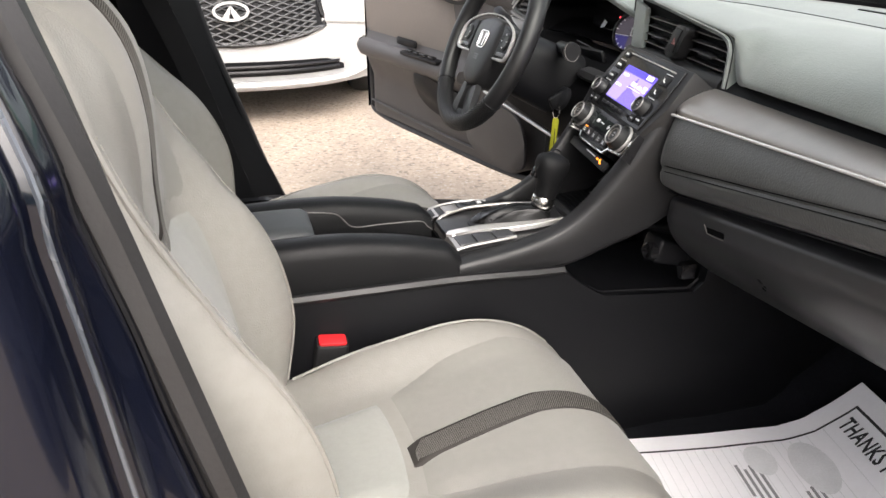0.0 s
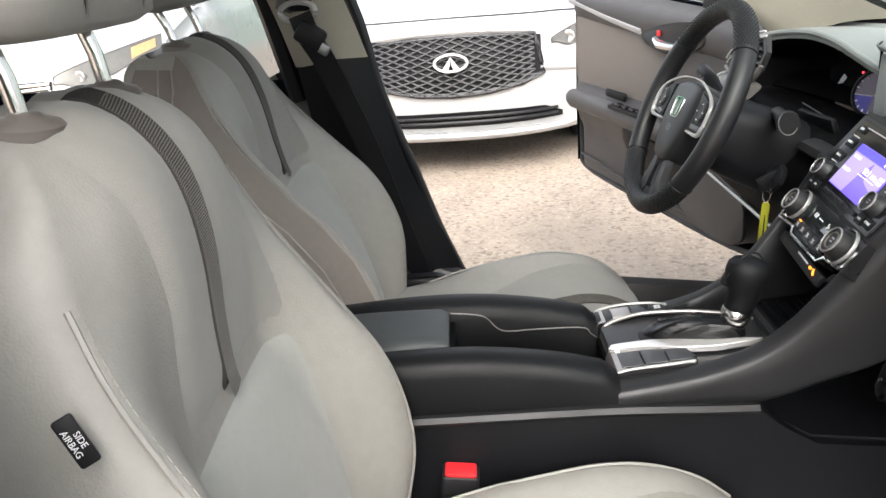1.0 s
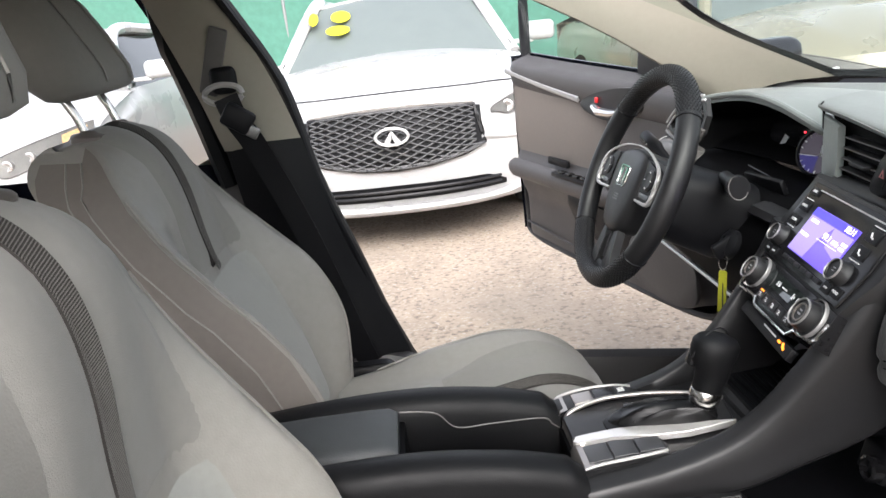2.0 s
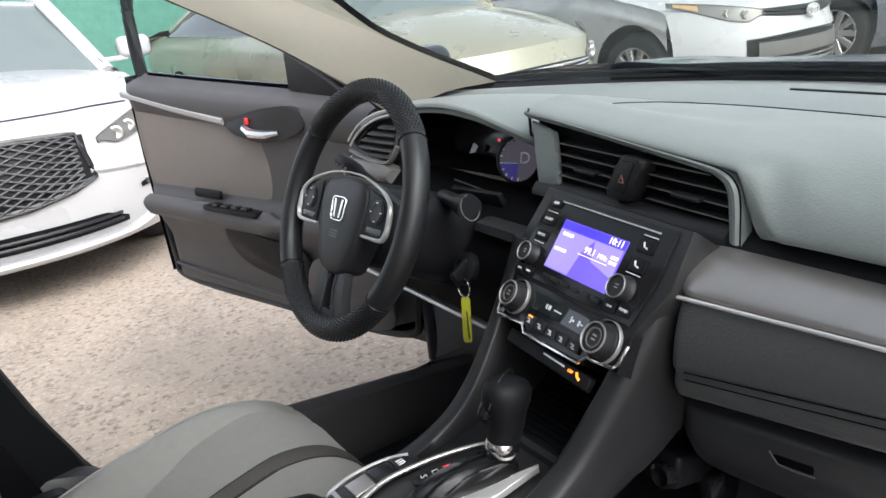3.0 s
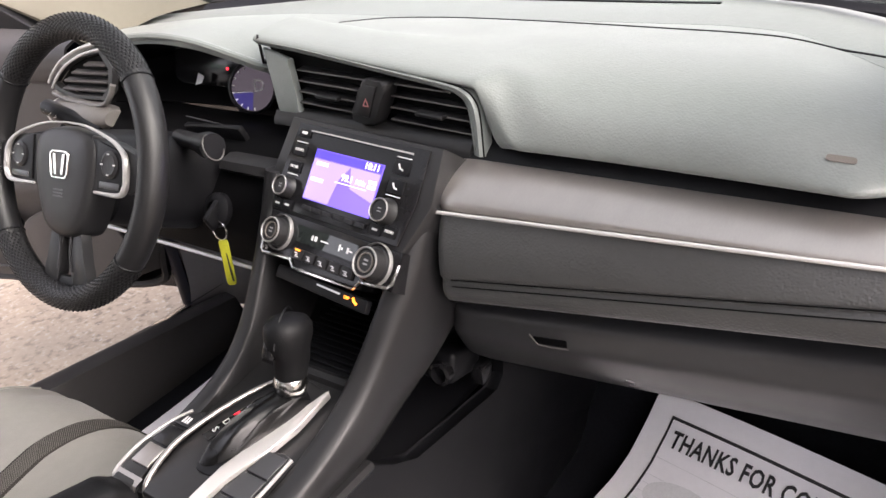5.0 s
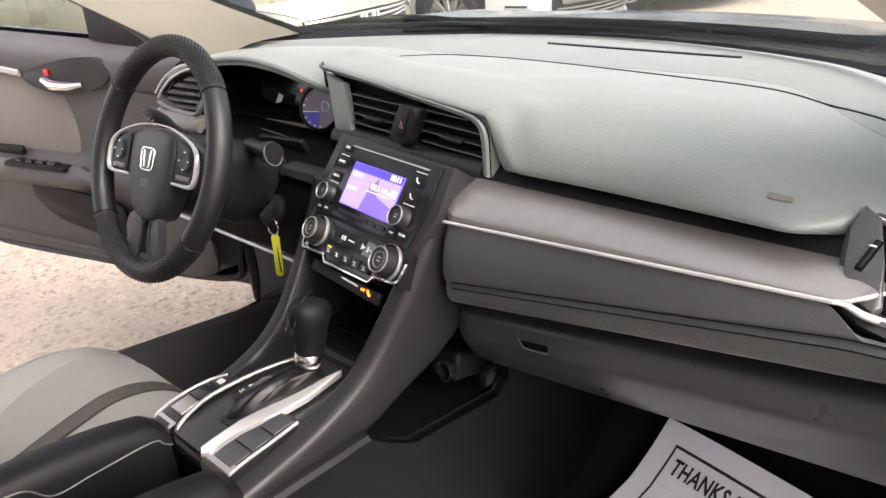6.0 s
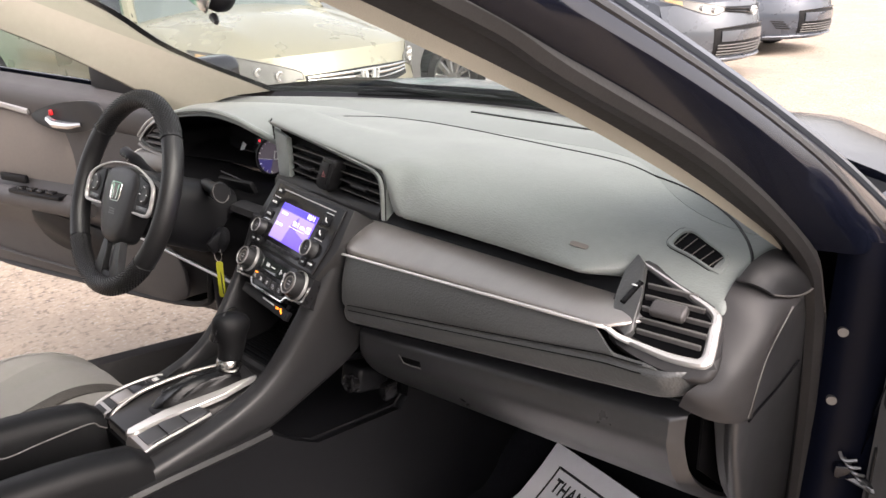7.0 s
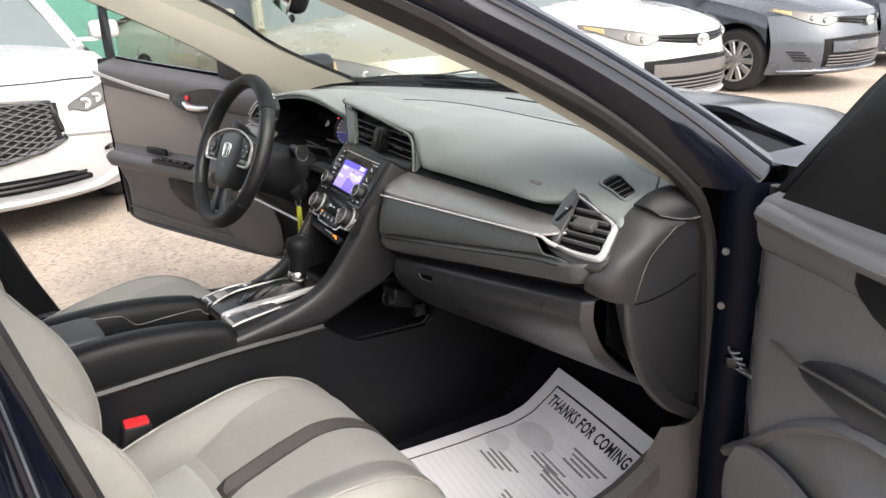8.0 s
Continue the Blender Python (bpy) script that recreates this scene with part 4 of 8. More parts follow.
# sills
for side in (1, -1):
    f = (lambda p: V(p)) if side > 0 else mir
    inset = 0.0 if side > 0 else 0.055
    prof = [(0.60, 0.19), (0.615, 0.30), (0.635, 0.335), (0.665, 0.34), (0.70, 0.325), (0.705, 0.29)]
    drop = (lambda x: -0.022 - 0.13 * max(-0.15, x)) if side > 0 else (lambda x: 0.05 * step(0.1, 0.32, x))
    rows = [[f((x, y + 0.02 + inset * (0.705 - y) / 0.105, z + drop(x) + 0.06 * step(-0.40, -0.52, x))) for y, z in prof] for x in [lerp(-0.60, 0.34, k / 24) for k in range(25)]]
    part("sill_trim", loft(rows, closed=False, caps=False), ENDTRIM if side > 0 else DOORGREY, car_body, "dark grey plastic sill trim")
    prof = [(0.703, 0.285), (0.74, 0.27), (0.775, 0.25), (0.80, 0.20), (0.80, 0.12), (0.76, 0.09), (0.5, 0.10)]
    rows = [[f((x, y, z)) for y, z in prof] for x in (-1.9, -1.0, 0.0, 0.45)]
    part("sill_paint", loft(rows, closed=False, caps=False), NAVY, car_body)
    # foot of the front pillar: kick panel inside, painted hinge post outside
    kick = [[f(p) for p in ((0.17, 0.69, 0.22), (0.20, 0.695, 0.33), (0.23, 0.72, 0.43))], [f(p) for p in ((0.235, 0.75, 0.20), (0.262, 0.752, 0.33), (0.262, 0.75, 0.44))], [f(p) for p in ((0.306, 0.752, 0.20), (0.306, 0.75, 0.35), (0.304, 0.748, 0.46))]]
    if side < 0:
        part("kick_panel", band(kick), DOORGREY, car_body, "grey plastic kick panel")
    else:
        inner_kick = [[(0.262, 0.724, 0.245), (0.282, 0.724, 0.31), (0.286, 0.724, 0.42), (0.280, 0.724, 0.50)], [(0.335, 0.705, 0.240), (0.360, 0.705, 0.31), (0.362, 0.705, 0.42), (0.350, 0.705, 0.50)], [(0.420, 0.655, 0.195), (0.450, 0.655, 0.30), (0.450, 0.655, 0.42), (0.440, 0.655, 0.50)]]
        part("kick_panel", band([[V(p) for p in row] for row in inner_kick]), KICKGREY, car_body, "grey plastic kick panel with ground bounce in its colour")
    post = [[f((x, y, z)) for z in (0.20, 0.45, 0.70, 0.86)] for x, y in ((0.298, 0.753), (0.29, 0.775), (0.302, 0.805), (0.345, 0.845), (0.36, 0.885), (0.44, 0.90))]
    part("hinge_post", band(post), JAMB, car_body, "navy painted door hinge post")
    for z in (0.748, 0.657):
        part("hinge_bolt", lathe([(0.0058, -0.004), (0.0058, 0.002), (0.0044, 0.003), (0.0042, 0.007), (0.0028, 0.0090), (0.0005, 0.0096)], axes(f((0.290, 0.774, z)), (0.35, side * 0.94, 0), (0, 0, side * 1.0)), 12), STEEL, car_body, "zinc hinge bolt")
    for k in range(5):
        part("check_clip", tube(spline([f((0.292 + 0.002 * k, 0.792 + 0.006 * k, 0.590 - 0.007 * k)), f((0.288, 0.800 + 0.006 * k, 0.583 - 0.006 * k)), f((0.294, 0.812 + 0.005 * k, 0.586 - 0.009 * k))], 4), 0.0022, 5), STEEL, car_body)
    part("hinge_arm", box(f((0.298, 0.80, 0.565)), (0.03, 0.02, 0.020), 0.006, pose(0, 0, 0, 0, 0, side * 60)), NAVY, car_body)
    part("door_check", tube([f((0.30, 0.79, 0.56)), f((0.30, 0.84, 0.55)), f((0.31, 0.90, 0.545))], 0.008, 8, flat=0.6), STEEL, car_body)
    part("front_wing", band([[f(p) for p in ((0.44, 0.885, 0.86), (0.9, 0.89, 0.82), (1.5, 0.83, 0.68))], [f(p) for p in ((0.44, 0.905, 0.70), (0.9, 0.925, 0.70), (1.5, 0.86, 0.60))], [f(p) for p in ((0.44, 0.90, 0.25), (0.9, 0.92, 0.55), (1.5, 0.86, 0.40))]]), NAVY, car_body, "navy front wing")
    part("wing_top", band([[f(p) for p in ((0.355, 0.752, 0.880), (0.60, 0.765, 0.874), (0.90, 0.770, 0.850), (1.35, 0.750, 0.770))], [f(p) for p in ((0.375, 0.785, 0.874), (0.62, 0.815, 0.866), (0.92, 0.822, 0.842), (1.38, 0.795, 0.760))], [f(p) for p in ((0.41, 0.850, 0.862), (0.66, 0.868, 0.852), (0.94, 0.868, 0.832), (1.42, 0.820, 0.735))], [f(p) for p in ((0.44, 0.888, 0.835), (0.70, 0.896, 0.826), (0.95, 0.893, 0.81), (1.5, 0.835, 0.68))]]), NAVY, car_body, "glossy navy wing top")
    part("rear_door_skin", band([[f(p) for p in ((-0.735, 0.802, 0.83), (-1.3, 0.81, 0.84), (-1.9, 0.80, 0.86))], [f(p) for p in ((-0.715, 0.809, 0.65), (-1.3, 0.85, 0.65), (-1.9, 0.84, 0.70))], [f(p) for p in ((-0.66, 0.809, 0.22), (-1.3, 0.80, 0.22), (-1.9, 0.80, 0.25))]]), NAVY, car_body, "navy rear door")
    part("rear_door_lining", band([[f(p) for p in ((-0.78, 0.70, 0.80), (-1.3, 0.71, 0.81), (-1.9, 0.70, 0.84))], [f(p) for p in ((-0.72, 0.68, 0.55), (-1.3, 0.68, 0.55), (-1.9, 0.68, 0.55))], [f(p) for p in ((-0.66, 0.68, 0.22), (-1.3, 0.68, 0.22), (-1.9, 0.68, 0.22))]]), DOORGREY, car_body)
    part("rear_window_frame", tube(spline([f((-0.80, 0.70, 0.80)), f((-0.855, 0.66, 1.08)), f((-0.93, 0.615, 1.26)), f((-1.5, 0.60, 1.27)), f((-1.85, 0.60, 1.20))], 5), 0.02, 6), BLACK, car_body)
    zs = (0.25, 0.45, 0.62, 0.758, 0.83, 0.90, 0.96, 1.16, 1.29)
    near_edge = [f(p) for p in zip((-0.584, -0.629, -0.657, -0.671, -0.677, -0.684, -0.693, -0.769, -0.819), (0.768, 0.768, 0.766, 0.763, 0.762, 0.761, 0.752, 0.678, 0.622), zs)]
    far_edge = [f(p) for p in zip((-0.600, -0.645, -0.668, -0.679, -0.683, -0.688, -0.698, -0.775, -0.825), (0.800, 0.800, 0.799, 0.797, 0.794, 0.790, 0.776, 0.700, 0.640), zs)]
    part("rear_door_frame", band([[p + V((-0.012, -side * 0.018, 0)) for p in near_edge], near_edge, far_edge, [p + V((-0.018, side * 0.011, 0)) for p in far_edge], [p + V((-0.080, side * 0.010, 0)) for p in far_edge]]), NAVY, car_body, "navy painted rear door frame")
    part("rear_pillar", band([[f(p) for p in ((-1.75, 0.61, 1.25), (-1.9, 0.66, 0.97))], [f(p) for p in ((-2.05, 0.58, 1.22), (-2.3, 0.64, 0.97))]]), HEADLINER, car_body)
part("rear_bulkhead", grid(lambda u, v: V((lerp(-1.55, -1.85, v), CY + 0.66 * (2 * u - 1), lerp(0.3, 0.95, v))), 4, 4, thick=0.02), CLOTH, car_body)
part("parcel_shelf", grid(lambda u, v: V((lerp(-1.85, -2.3, v), CY + 0.66 * (2 * u - 1), 0.95)), 4, 4, thick=0.02), BLACK, car_body)


def floor_fn(u, v):
    x = lerp(-1.8, 0.72, u)
    y = lerp(-0.70, 0.66, v)
    z = 0.185 + 0.36 * max(0, (x - 0.32) / 0.40) ** 1.15 + 0.006 * noise.noise(V((x, y, 0)) * 9)
    return V((x, y, z))


part("floor_carpet", grid(floor_fn, 70, 30, thick=0.01), CARPET, car_body, "black carpeted floor")
part("firewall", grid(lambda u, v: V((0.70 - 0.16 * (2 * u - 1) ** 2, CY + 0.72 * (2 * u - 1), lerp(0.2, 0.835, v))), 10, 8, thick=0.02), BLACK, car_body)


def hood_fn(u, v):
    a = 2 * u - 1
    x = lerp(0.76 - 0.22 * a * a, 1.50 - 0.28 * a * a, v)
    z = 0.905 - 0.055 * v - 0.13 * v ** 3 - 0.05 * a ** 4 + 0.012 * math.exp(-((abs(a) - 0.6) / 0.08) ** 2)
    return V((x, CY + a * 0.83, z - 0.02))


part("bonnet", grid(hood_fn, 40, 20, thick=0.012), NAVY, car_body, "glossy navy bonnet")
part("cowl", grid(lambda u, v: V((lerp(0.67, 0.78, v) - 0.25 * (2 * u - 1) ** 2, CY + 0.74 * (2 * u - 1), 0.862 - 0.018 * math.sin(math.pi * v))), 24, 4, thick=0.006), BLACK, car_body, "black plastic cowl under the windscreen")
part("nose_skin", band([[V((1.55 - 0.28 * a * a, CY + a * 0.83, 0.70)) for a in (-1, -0.5, 0, 0.5, 1)], [V((1.60 - 0.3 * a * a, CY + a * 0.83, 0.3)) for a in (-1, -0.5, 0, 0.5, 1)]]), NAVY, car_body)
for s in (-1, 1):
    part("wiper", tube([V((0.700, CY + s * 0.10, 0.876)), V((0.665, CY + s * 0.10 + 0.28, 0.878)), V((0.54, CY + s * 0.10 + 0.5, 0.884))], 0.005, 6), BLACK, car_body)


# ---- front doors ----
def front_door(name, label, side, cloth, panel, wide, hinge, rise, arch, fd):
    """An open front door. s runs from the hinge to the rear edge, d from the lining outwards."""
    ca, sa = math.cos(radians(wide)), math.sin(radians(wide))
    run, out = V((-ca, sa * side, 0)), V((sa, ca * side, 0))
    org = V((0.40, hinge * side, 0)) - out * 0.14
    at = lambda s, d, z: org + run * (s if s < 0.8 or side < 0 else 0.8 + (s - 0.8) * 0.875) + out * d + V((0, 0, z))
    root = thing(name, label, "car door", at(0.6, 0.06, 0.27))
    belt_z = lambda s: rise + 0.062 * s
    bottom = lambda s: 0.285 + 0.05 * step(0.16, 0.0, s) + 0.03 * step(1.06, 1.16, s)
    bulge = lambda s, z: 0.028 * math.exp(-((z - 0.545) / 0.035) ** 2) * step(0.12, 0.35, s) * step(1.16, 1.05, s)

    def lining(u, v):
        s = lerp(-0.02, 1.16, u)
        z = lerp(bottom(s), belt_z(s) - 0.10, v)
        edge = 0.03 * (step(1.08, 1.16, s) + step(0.05, -0.02, s))
        return at(s, edge + 0.022 * step(0.50, 0.42, z) - bulge(s, z), z)
    part("lower_panel", grid(lining, 60, 34, thick=0.006), panel, root, "moulded grey door lining")

    def upper(u, v):
        s = lerp(0.03, 1.16, u)
        z = lerp(belt_z(s) - 0.105, belt_z(s) + 0.0, v)
        return at(s, 0.03 * step(1.08, 1.16, s) - 0.020 * math.sin(math.pi * min(1, v * 1.05)) ** 0.6 + 0.055 * step(0.75, 1.0, v), z)
    part("upper_pad", grid(upper, 40, 14, thick=0.006), panel, root, "dark grey padded door top")

    def insert(u, v):
        s = lerp(0.40, 1.12, u)
        top = along([(0.40, 0.765), (0.60, 0.805), (1.12, 0.872)], s)
        z = lerp(0.585, top, v)
        return at(s, -0.006 - 0.006 * math.sin(math.pi * v) + 0.012 * (step(0.46, 0.40, s) + step(1.08, 1.12, s)), z)
    part("fabric_insert", grid(insert, 30, 10, thick=0.004), cloth, root, "taupe fabric door insert")
    line = [at(s, -0.017, along([(0.58, 0.812), (1.15, 0.885)], s)) for s in [lerp(0.58, 1.14, k / 12) for k in range(13)]]
    part("bright_strip", tube(line, 0.010, 6, flat=0.5, up=tuple(out)), SILVER, root, "satin silver trim strip")
    # pull handle in its bowl
    bowl = [(0.25, 0.800), (0.26, 0.852), (0.36, 0.854), (0.49, 0.832), (0.565, 0.803), (0.52, 0.778), (0.40, 0.764)]
    m = axes(at(0, -0.012, 0), run, (0, 0, 1))
    flip = -1 if m.to_3x3().col[2].dot(out) > 0 else 1
    bw = part("handle_bowl", prism(spline([(*p, 0) for p in bowl], 4, True), 0.010 * flip, m, bevel=0.003), PLASTIC, root, "dark handle bowl")
    part("inner_handle", tube([at(0.475, -0.028, 0.800), at(0.44, -0.036, 0.790), at(0.38, -0.034, 0.788), at(0.34, -0.024, 0.792)], [0.010, 0.013, 0.011, 0.006], 8), CHROME, bw, "chrome door handle")
    part("lock_tab", box(at(0.462, -0.026, 0.818), (0.010, 0.012, 0.016), 0.003), RED, bw, "red lock tab")
    # armrest with switches
    rest = [at(s, -0.045, 0.553) for s in (0.34, 0.5, 0.75, 1.0, 1.10)]
    ar = part("armrest", tube(spline(rest, 6), [0.02] * 3 + [0.034] * 17 + [0.033, 0.028, 0.022, 0.016, 0.008], 10, flat=0.75, up=tuple(out)), panel, root, "padded door armrest")
    part("switch_panel", box(at(0.56, -0.058, 0.582), (0.035, 0.24, 0.014), 0.005, pose(0, 0, 0, 0, 0, math.degrees(math.atan2(run.y, run.x)) - 90)), BLACK, ar)
    for k in range(4):
        part("window_switch", box(at(0.49 + 0.045 * k, -0.060, 0.592), (0.022, 0.028, 0.010), 0.003, pose(0, 0, 0, 0, 8, math.degrees(math.atan2(run.y, run.x)) - 90)), GLOSS, ar)
    # Black box and plate paint the shade inside pull slot and open pocket.
    part("pull_slot", box(at(0.715, -0.026, 0.606), (0.014, 0.13, 0.026), 0.006, pose(0, 0, 0, 0, 0, math.degrees(math.atan2(run.y, run.x)) - 90)), BLACK, root)
    pocket = [(0.34, 0.475), (0.52, 0.498), (0.675, 0.510), (0.672, 0.455), (0.61, 0.415), (0.53, 0.395), (0.36, 0.38)]
    part("door_pocket", prism(spline([(*p, 0) for p in pocket], 4, True), 0.014 * flip, m @ pose(0, 0, -0.008 * flip), bevel=0.004), BLACK, root, "dark open map pocket")
    grill = spline([(*p, 0) for p in ((0.03, 0.34), (0.05, 0.47), (0.18, 0.50), (0.30, 0.46), (0.32, 0.36), (0.18, 0.315))], 5, True)
    part("speaker_cover", prism(grill, 0.012 * flip, m @ pose(0, 0, 0.006 * flip), bevel=0.004), panel, root)
    part("lower_crease", tube(spline([at(1.10, 0.012, 0.330), at(0.8, 0.004, 0.325), at(0.45, 0.006, 0.318), at(0.10, 0.012, 0.320)], 5), 0.006, 6, flat=0.6), panel, root)
    if side < 0:
        ridge = spline([at(-0.03, 0.020, 0.400), at(0.03, 0.012, 0.451), at(0.157, 0.006, 0.568), at(0.30, 0.0, 0.640), at(0.50, 0.0, 0.650)], 6)
        part("panel_ridge", tube(ridge, 0.026, 10, flat=0.5), panel, root, "moulded ridge across the lining")
        part("pull_cup", prism(spline([(0.155, 0.655, 0), (0.20, 0.690, 0), (0.30, 0.712, 0), (0.42, 0.700, 0), (0.40, 0.655, 0), (0.28, 0.640, 0)], 5, True), 0.016 * flip, m @ pose(0, 0, -0.010 * flip), bevel=0.005, seg=3), LID, root, "dark pull cup")
        part("cup_edge", tube(spline([at(0.07, -0.004, 0.656), at(0.124, -0.016, 0.666), at(0.161, -0.022, 0.668), at(0.257, -0.026, 0.684), at(0.36, -0.024, 0.694)], 5), 0.0025, 6), GREYPLASTIC, root)
        part("belt_roll", tube(spline([at(0.04, -0.012, 0.838), at(0.20, -0.016, 0.842), at(0.5, -0.016, 0.858), at(1.1, -0.014, 0.892)], 5), 0.020, 10, flat=0.8), panel, root, "rounded pad under the window")
    # outer skin, edges, window
    shell = [[at(s, d, z) for s, z in ((-0.03, 0.27), (-0.03, 0.60), (0.02, 0.86))] for d in (0.02, 0.07, 0.12)]
    part("hinge_edge", band(shell), NAVY, root, "navy painted door edge")
    rear = [[at(s, d, z) for s, z in ((1.165, 0.29), (1.175, 0.60), (1.17, 0.93))] for d in (0.02, 0.07, 0.13)]
    part("latch_edge", band(rear), NAVY, root)
    part("door_skin", grid(lambda u, v: at(lerp(-0.03, 1.18, u), 0.125 + 0.035 * math.sin(math.pi * v * 0.9) - 0.03 * step(0.7, 1, v), lerp(0.22, belt_z(lerp(0, 1.16, u)), v)), 20, 14, thick=0.006), NAVY, root, "navy outer door skin")
    part("bottom_edge", band([[at(s, d, bottom(s) - 0.004 - 0.02 * (d > 0.05)) for s in (-0.02, 0.15, 0.6, 1.0, 1.16)] for d in (0.03, 0.06, 0.125)]), BLACK, root)
    part("door_rubber", tube(spline([at(-0.01, 0.03, 0.86), at(-0.012, 0.03, 0.55), at(0.0, 0.03, 0.36), at(0.08, 0.03, 0.285), at(0.6, 0.03, 0.27), at(1.08, 0.03, 0.275), at(1.15, 0.035, 0.34), at(1.165, 0.04, 0.60), at(1.165, 0.04, 0.92)], 5), 0.010, 6), RUBBER, root, "black rubber door edge seal")
    part("window_frame", tube(spline([at(s, fd + 0.10 * (z - 0.9), z) for s, z in arch], 5), 0.019, 8), BLACK, root, "black window frame")
    pane = part("window_glass", grid(lambda u, v: m @ V((lerp(arch[0][0], arch[-1][0], u), lerp(belt_z(lerp(arch[0][0], arch[-1][0], u)) - 0.02, max(along(sorted(arch[2:]), lerp(arch[0][0], arch[-1][0], u)), belt_z(lerp(arch[0][0], arch[-1][0], u))), v), -(fd + 0.015) * flip)), 24, 3), SCREENGLASS, root, "clear door glass")
    pane.visible_shadow = False
    front_z = lambda s: along(sorted(arch[2:]), s)
    sail = [(arch[-1][0], arch[-1][1] - 0.02), (0.36, 0.885), (0.355, front_z(0.355) - 0.008), (0.22, front_z(0.22) - 0.008)]
    part("mirror_sail", prism([(s, z) for s, z in sail], 0.02 * flip, m @ pose(0, 0, -fd * flip), bevel=0.003), PLASTIC, root, "dark corner panel at the mirror")
    bm = box(at(0.05, 0.19, 0.905), (0.10, 0.16, 0.10), 0.035, pose(0, 0, 0, 0, 0, math.degrees(math.atan2(run.y, run.x)) - 90 + 90), seg=4)
    part("door_mirror", bm, NAVY, root, "navy door mirror")
    return root


LOW_ARCH = [(1.165, 0.92), (1.19, 1.02), (1.20, 1.14), (1.14, 1.21), (0.98, 1.225), (0.78, 1.185), (0.52, 1.07), (0.28, 0.945), (0.12, 0.872)]
STEEP_ARCH = [(1.165, 0.92), (1.19, 1.02), (1.20, 1.14), (1.14, 1.21), (0.98, 1.235), (0.66, 1.23), (0.42, 1.17), (0.21, 1.05), (0.115, 0.955), (0.06, 0.892), (0.01, 0.836)]
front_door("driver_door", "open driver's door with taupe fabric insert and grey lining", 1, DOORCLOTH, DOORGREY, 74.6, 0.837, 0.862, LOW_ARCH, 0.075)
front_door("passenger_door", "open passenger door with grey lining paled for light", -1, PDOOR, PDOOR, 62, 0.895, 0.878, STEEP_ARCH, 0.03)
# ---- dashboard ----
dash = thing("dashboard", "dark grey soft-skinned dashboard with a satin metal band", "dashboard", (0.2, 0, 0.6))
tt = lambda y: (-y - 0.13) / 0.56
z_chrome = lambda y: 0.755 + 0.031 * tt(y)
z_groove = lambda y: 0.674 + 0.094 * tt(y) - 0.004 * step(-0.60, -0.66, y)
z_knee = lambda y: 0.625 + 0.094 * tt(y)
knee_top = lambda y: z_chrome(y) + 0.0008 - 0.025 * step(-0.58, -0.63, y)
z_ridge = lambda y: 0.613 + 0.080 * tt(y)
z_glove = lambda y: 0.415 + 0.045 * tt(y)


def pad_profile(y):
    """Front edge to windscreen seam of the passenger side top, as (x, z) pairs."""
    low = [(0.160, 0.807), (0.132, 0.808), (0.121, 0.820), (0.142, 0.851), (0.20, 0.873), (0.27, 0.881), (0.35, 0.877), (0.46, 0.866)]
    e = 0.155 + 0.132 * y
    ze = 0.878 + 0.056 * (y + 0.13)
    high = [(e + 0.01, ze - 0.010), (e, ze - 0.004), (e + 0.008, ze + 0.003), (e + 0.04, ze + 0.008), (e + 0.09, ze + 0.008), (0.30, 0.882), (0.37, 0.876), (0.46, 0.866)]
    k = min(1.0, max(0.0, (-0.589 - y) / 0.106))
    ex, ez = lerp(0.150, 0.128, k), lerp(0.816, 0.806, k)
    far = [(ex + 0.014, ez - 0.016), (ex + 0.002, ez - 0.006), (ex + 0.006, ez + 0.006), (lerp(ex, 0.20, 0.45), lerp(ez, 0.834, 0.62)), (0.20, 0.8345), (0.225, 0.840), (0.25, 0.844), (0.28, 0.845)]
    q = step(-0.30, -0.70, y)
    out = []
    for i, ((x0, z0), (x1, z1), (x2, z2)) in enumerate(zip(low, high, far)):
        x0 -= 0.13 * q * (i / 7) ** 1.5
        bi = step((-0.182, -0.186, -0.215, -0.27, -0.32, -0.32, -0.32, -0.32)[i], -0.152, y)
        x, z = lerp(x0, x1, bi), lerp(z0, z1, bi)
        r = step(-0.525, -0.60, y) if i < 3 else step(-0.40, -0.67, y)
        x, z = lerp(x, x2, r), lerp(z, z2, r)
        z -= 0.05 * step(-0.685, -0.725, y) ** 2
        out.append((x, z))
    return out


def pad(u, v):
    y = lerp(-0.728, 0.232, u)
    p = pad_profile(y)
    k = v * (len(p) - 1)
    i = min(len(p) - 2, int(k))
    a, b, c, d = p[max(0, i - 1)], p[i], p[i + 1], p[min(len(p) - 1, i + 2)]
    s = k - i
    x, z = (0.5 * (2 * b[n] + (c[n] - a[n]) * s + (2 * a[n] - 5 * b[n] + 4 * c[n] - d[n]) * s * s + (3 * b[n] - a[n] - 3 * c[n] + d[n]) * s ** 3) for n in (0, 1))
    return V((x, y, z))


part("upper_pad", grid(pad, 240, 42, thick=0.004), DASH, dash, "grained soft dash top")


def seam_x(y):
    return lerp(0.46 - 0.13 * step(-0.30, -0.70, y), 0.28, step(-0.40, -0.67, y))


def deck(u, v):
    y = lerp(-0.73, 0.73, u)
    x0 = seam_x(y) - 0.002 - 0.13 * step(0.35, 0.75, y)
    x1 = 0.675 - 0.62 * y * y * 0.85
    x1 = max(x1, x0 + 0.02)
    return V((lerp(x0, x1, v), y, 0.8665 - 0.021 * step(-0.40, -0.67, y) + 0.007 * math.sin(math.pi * v)))


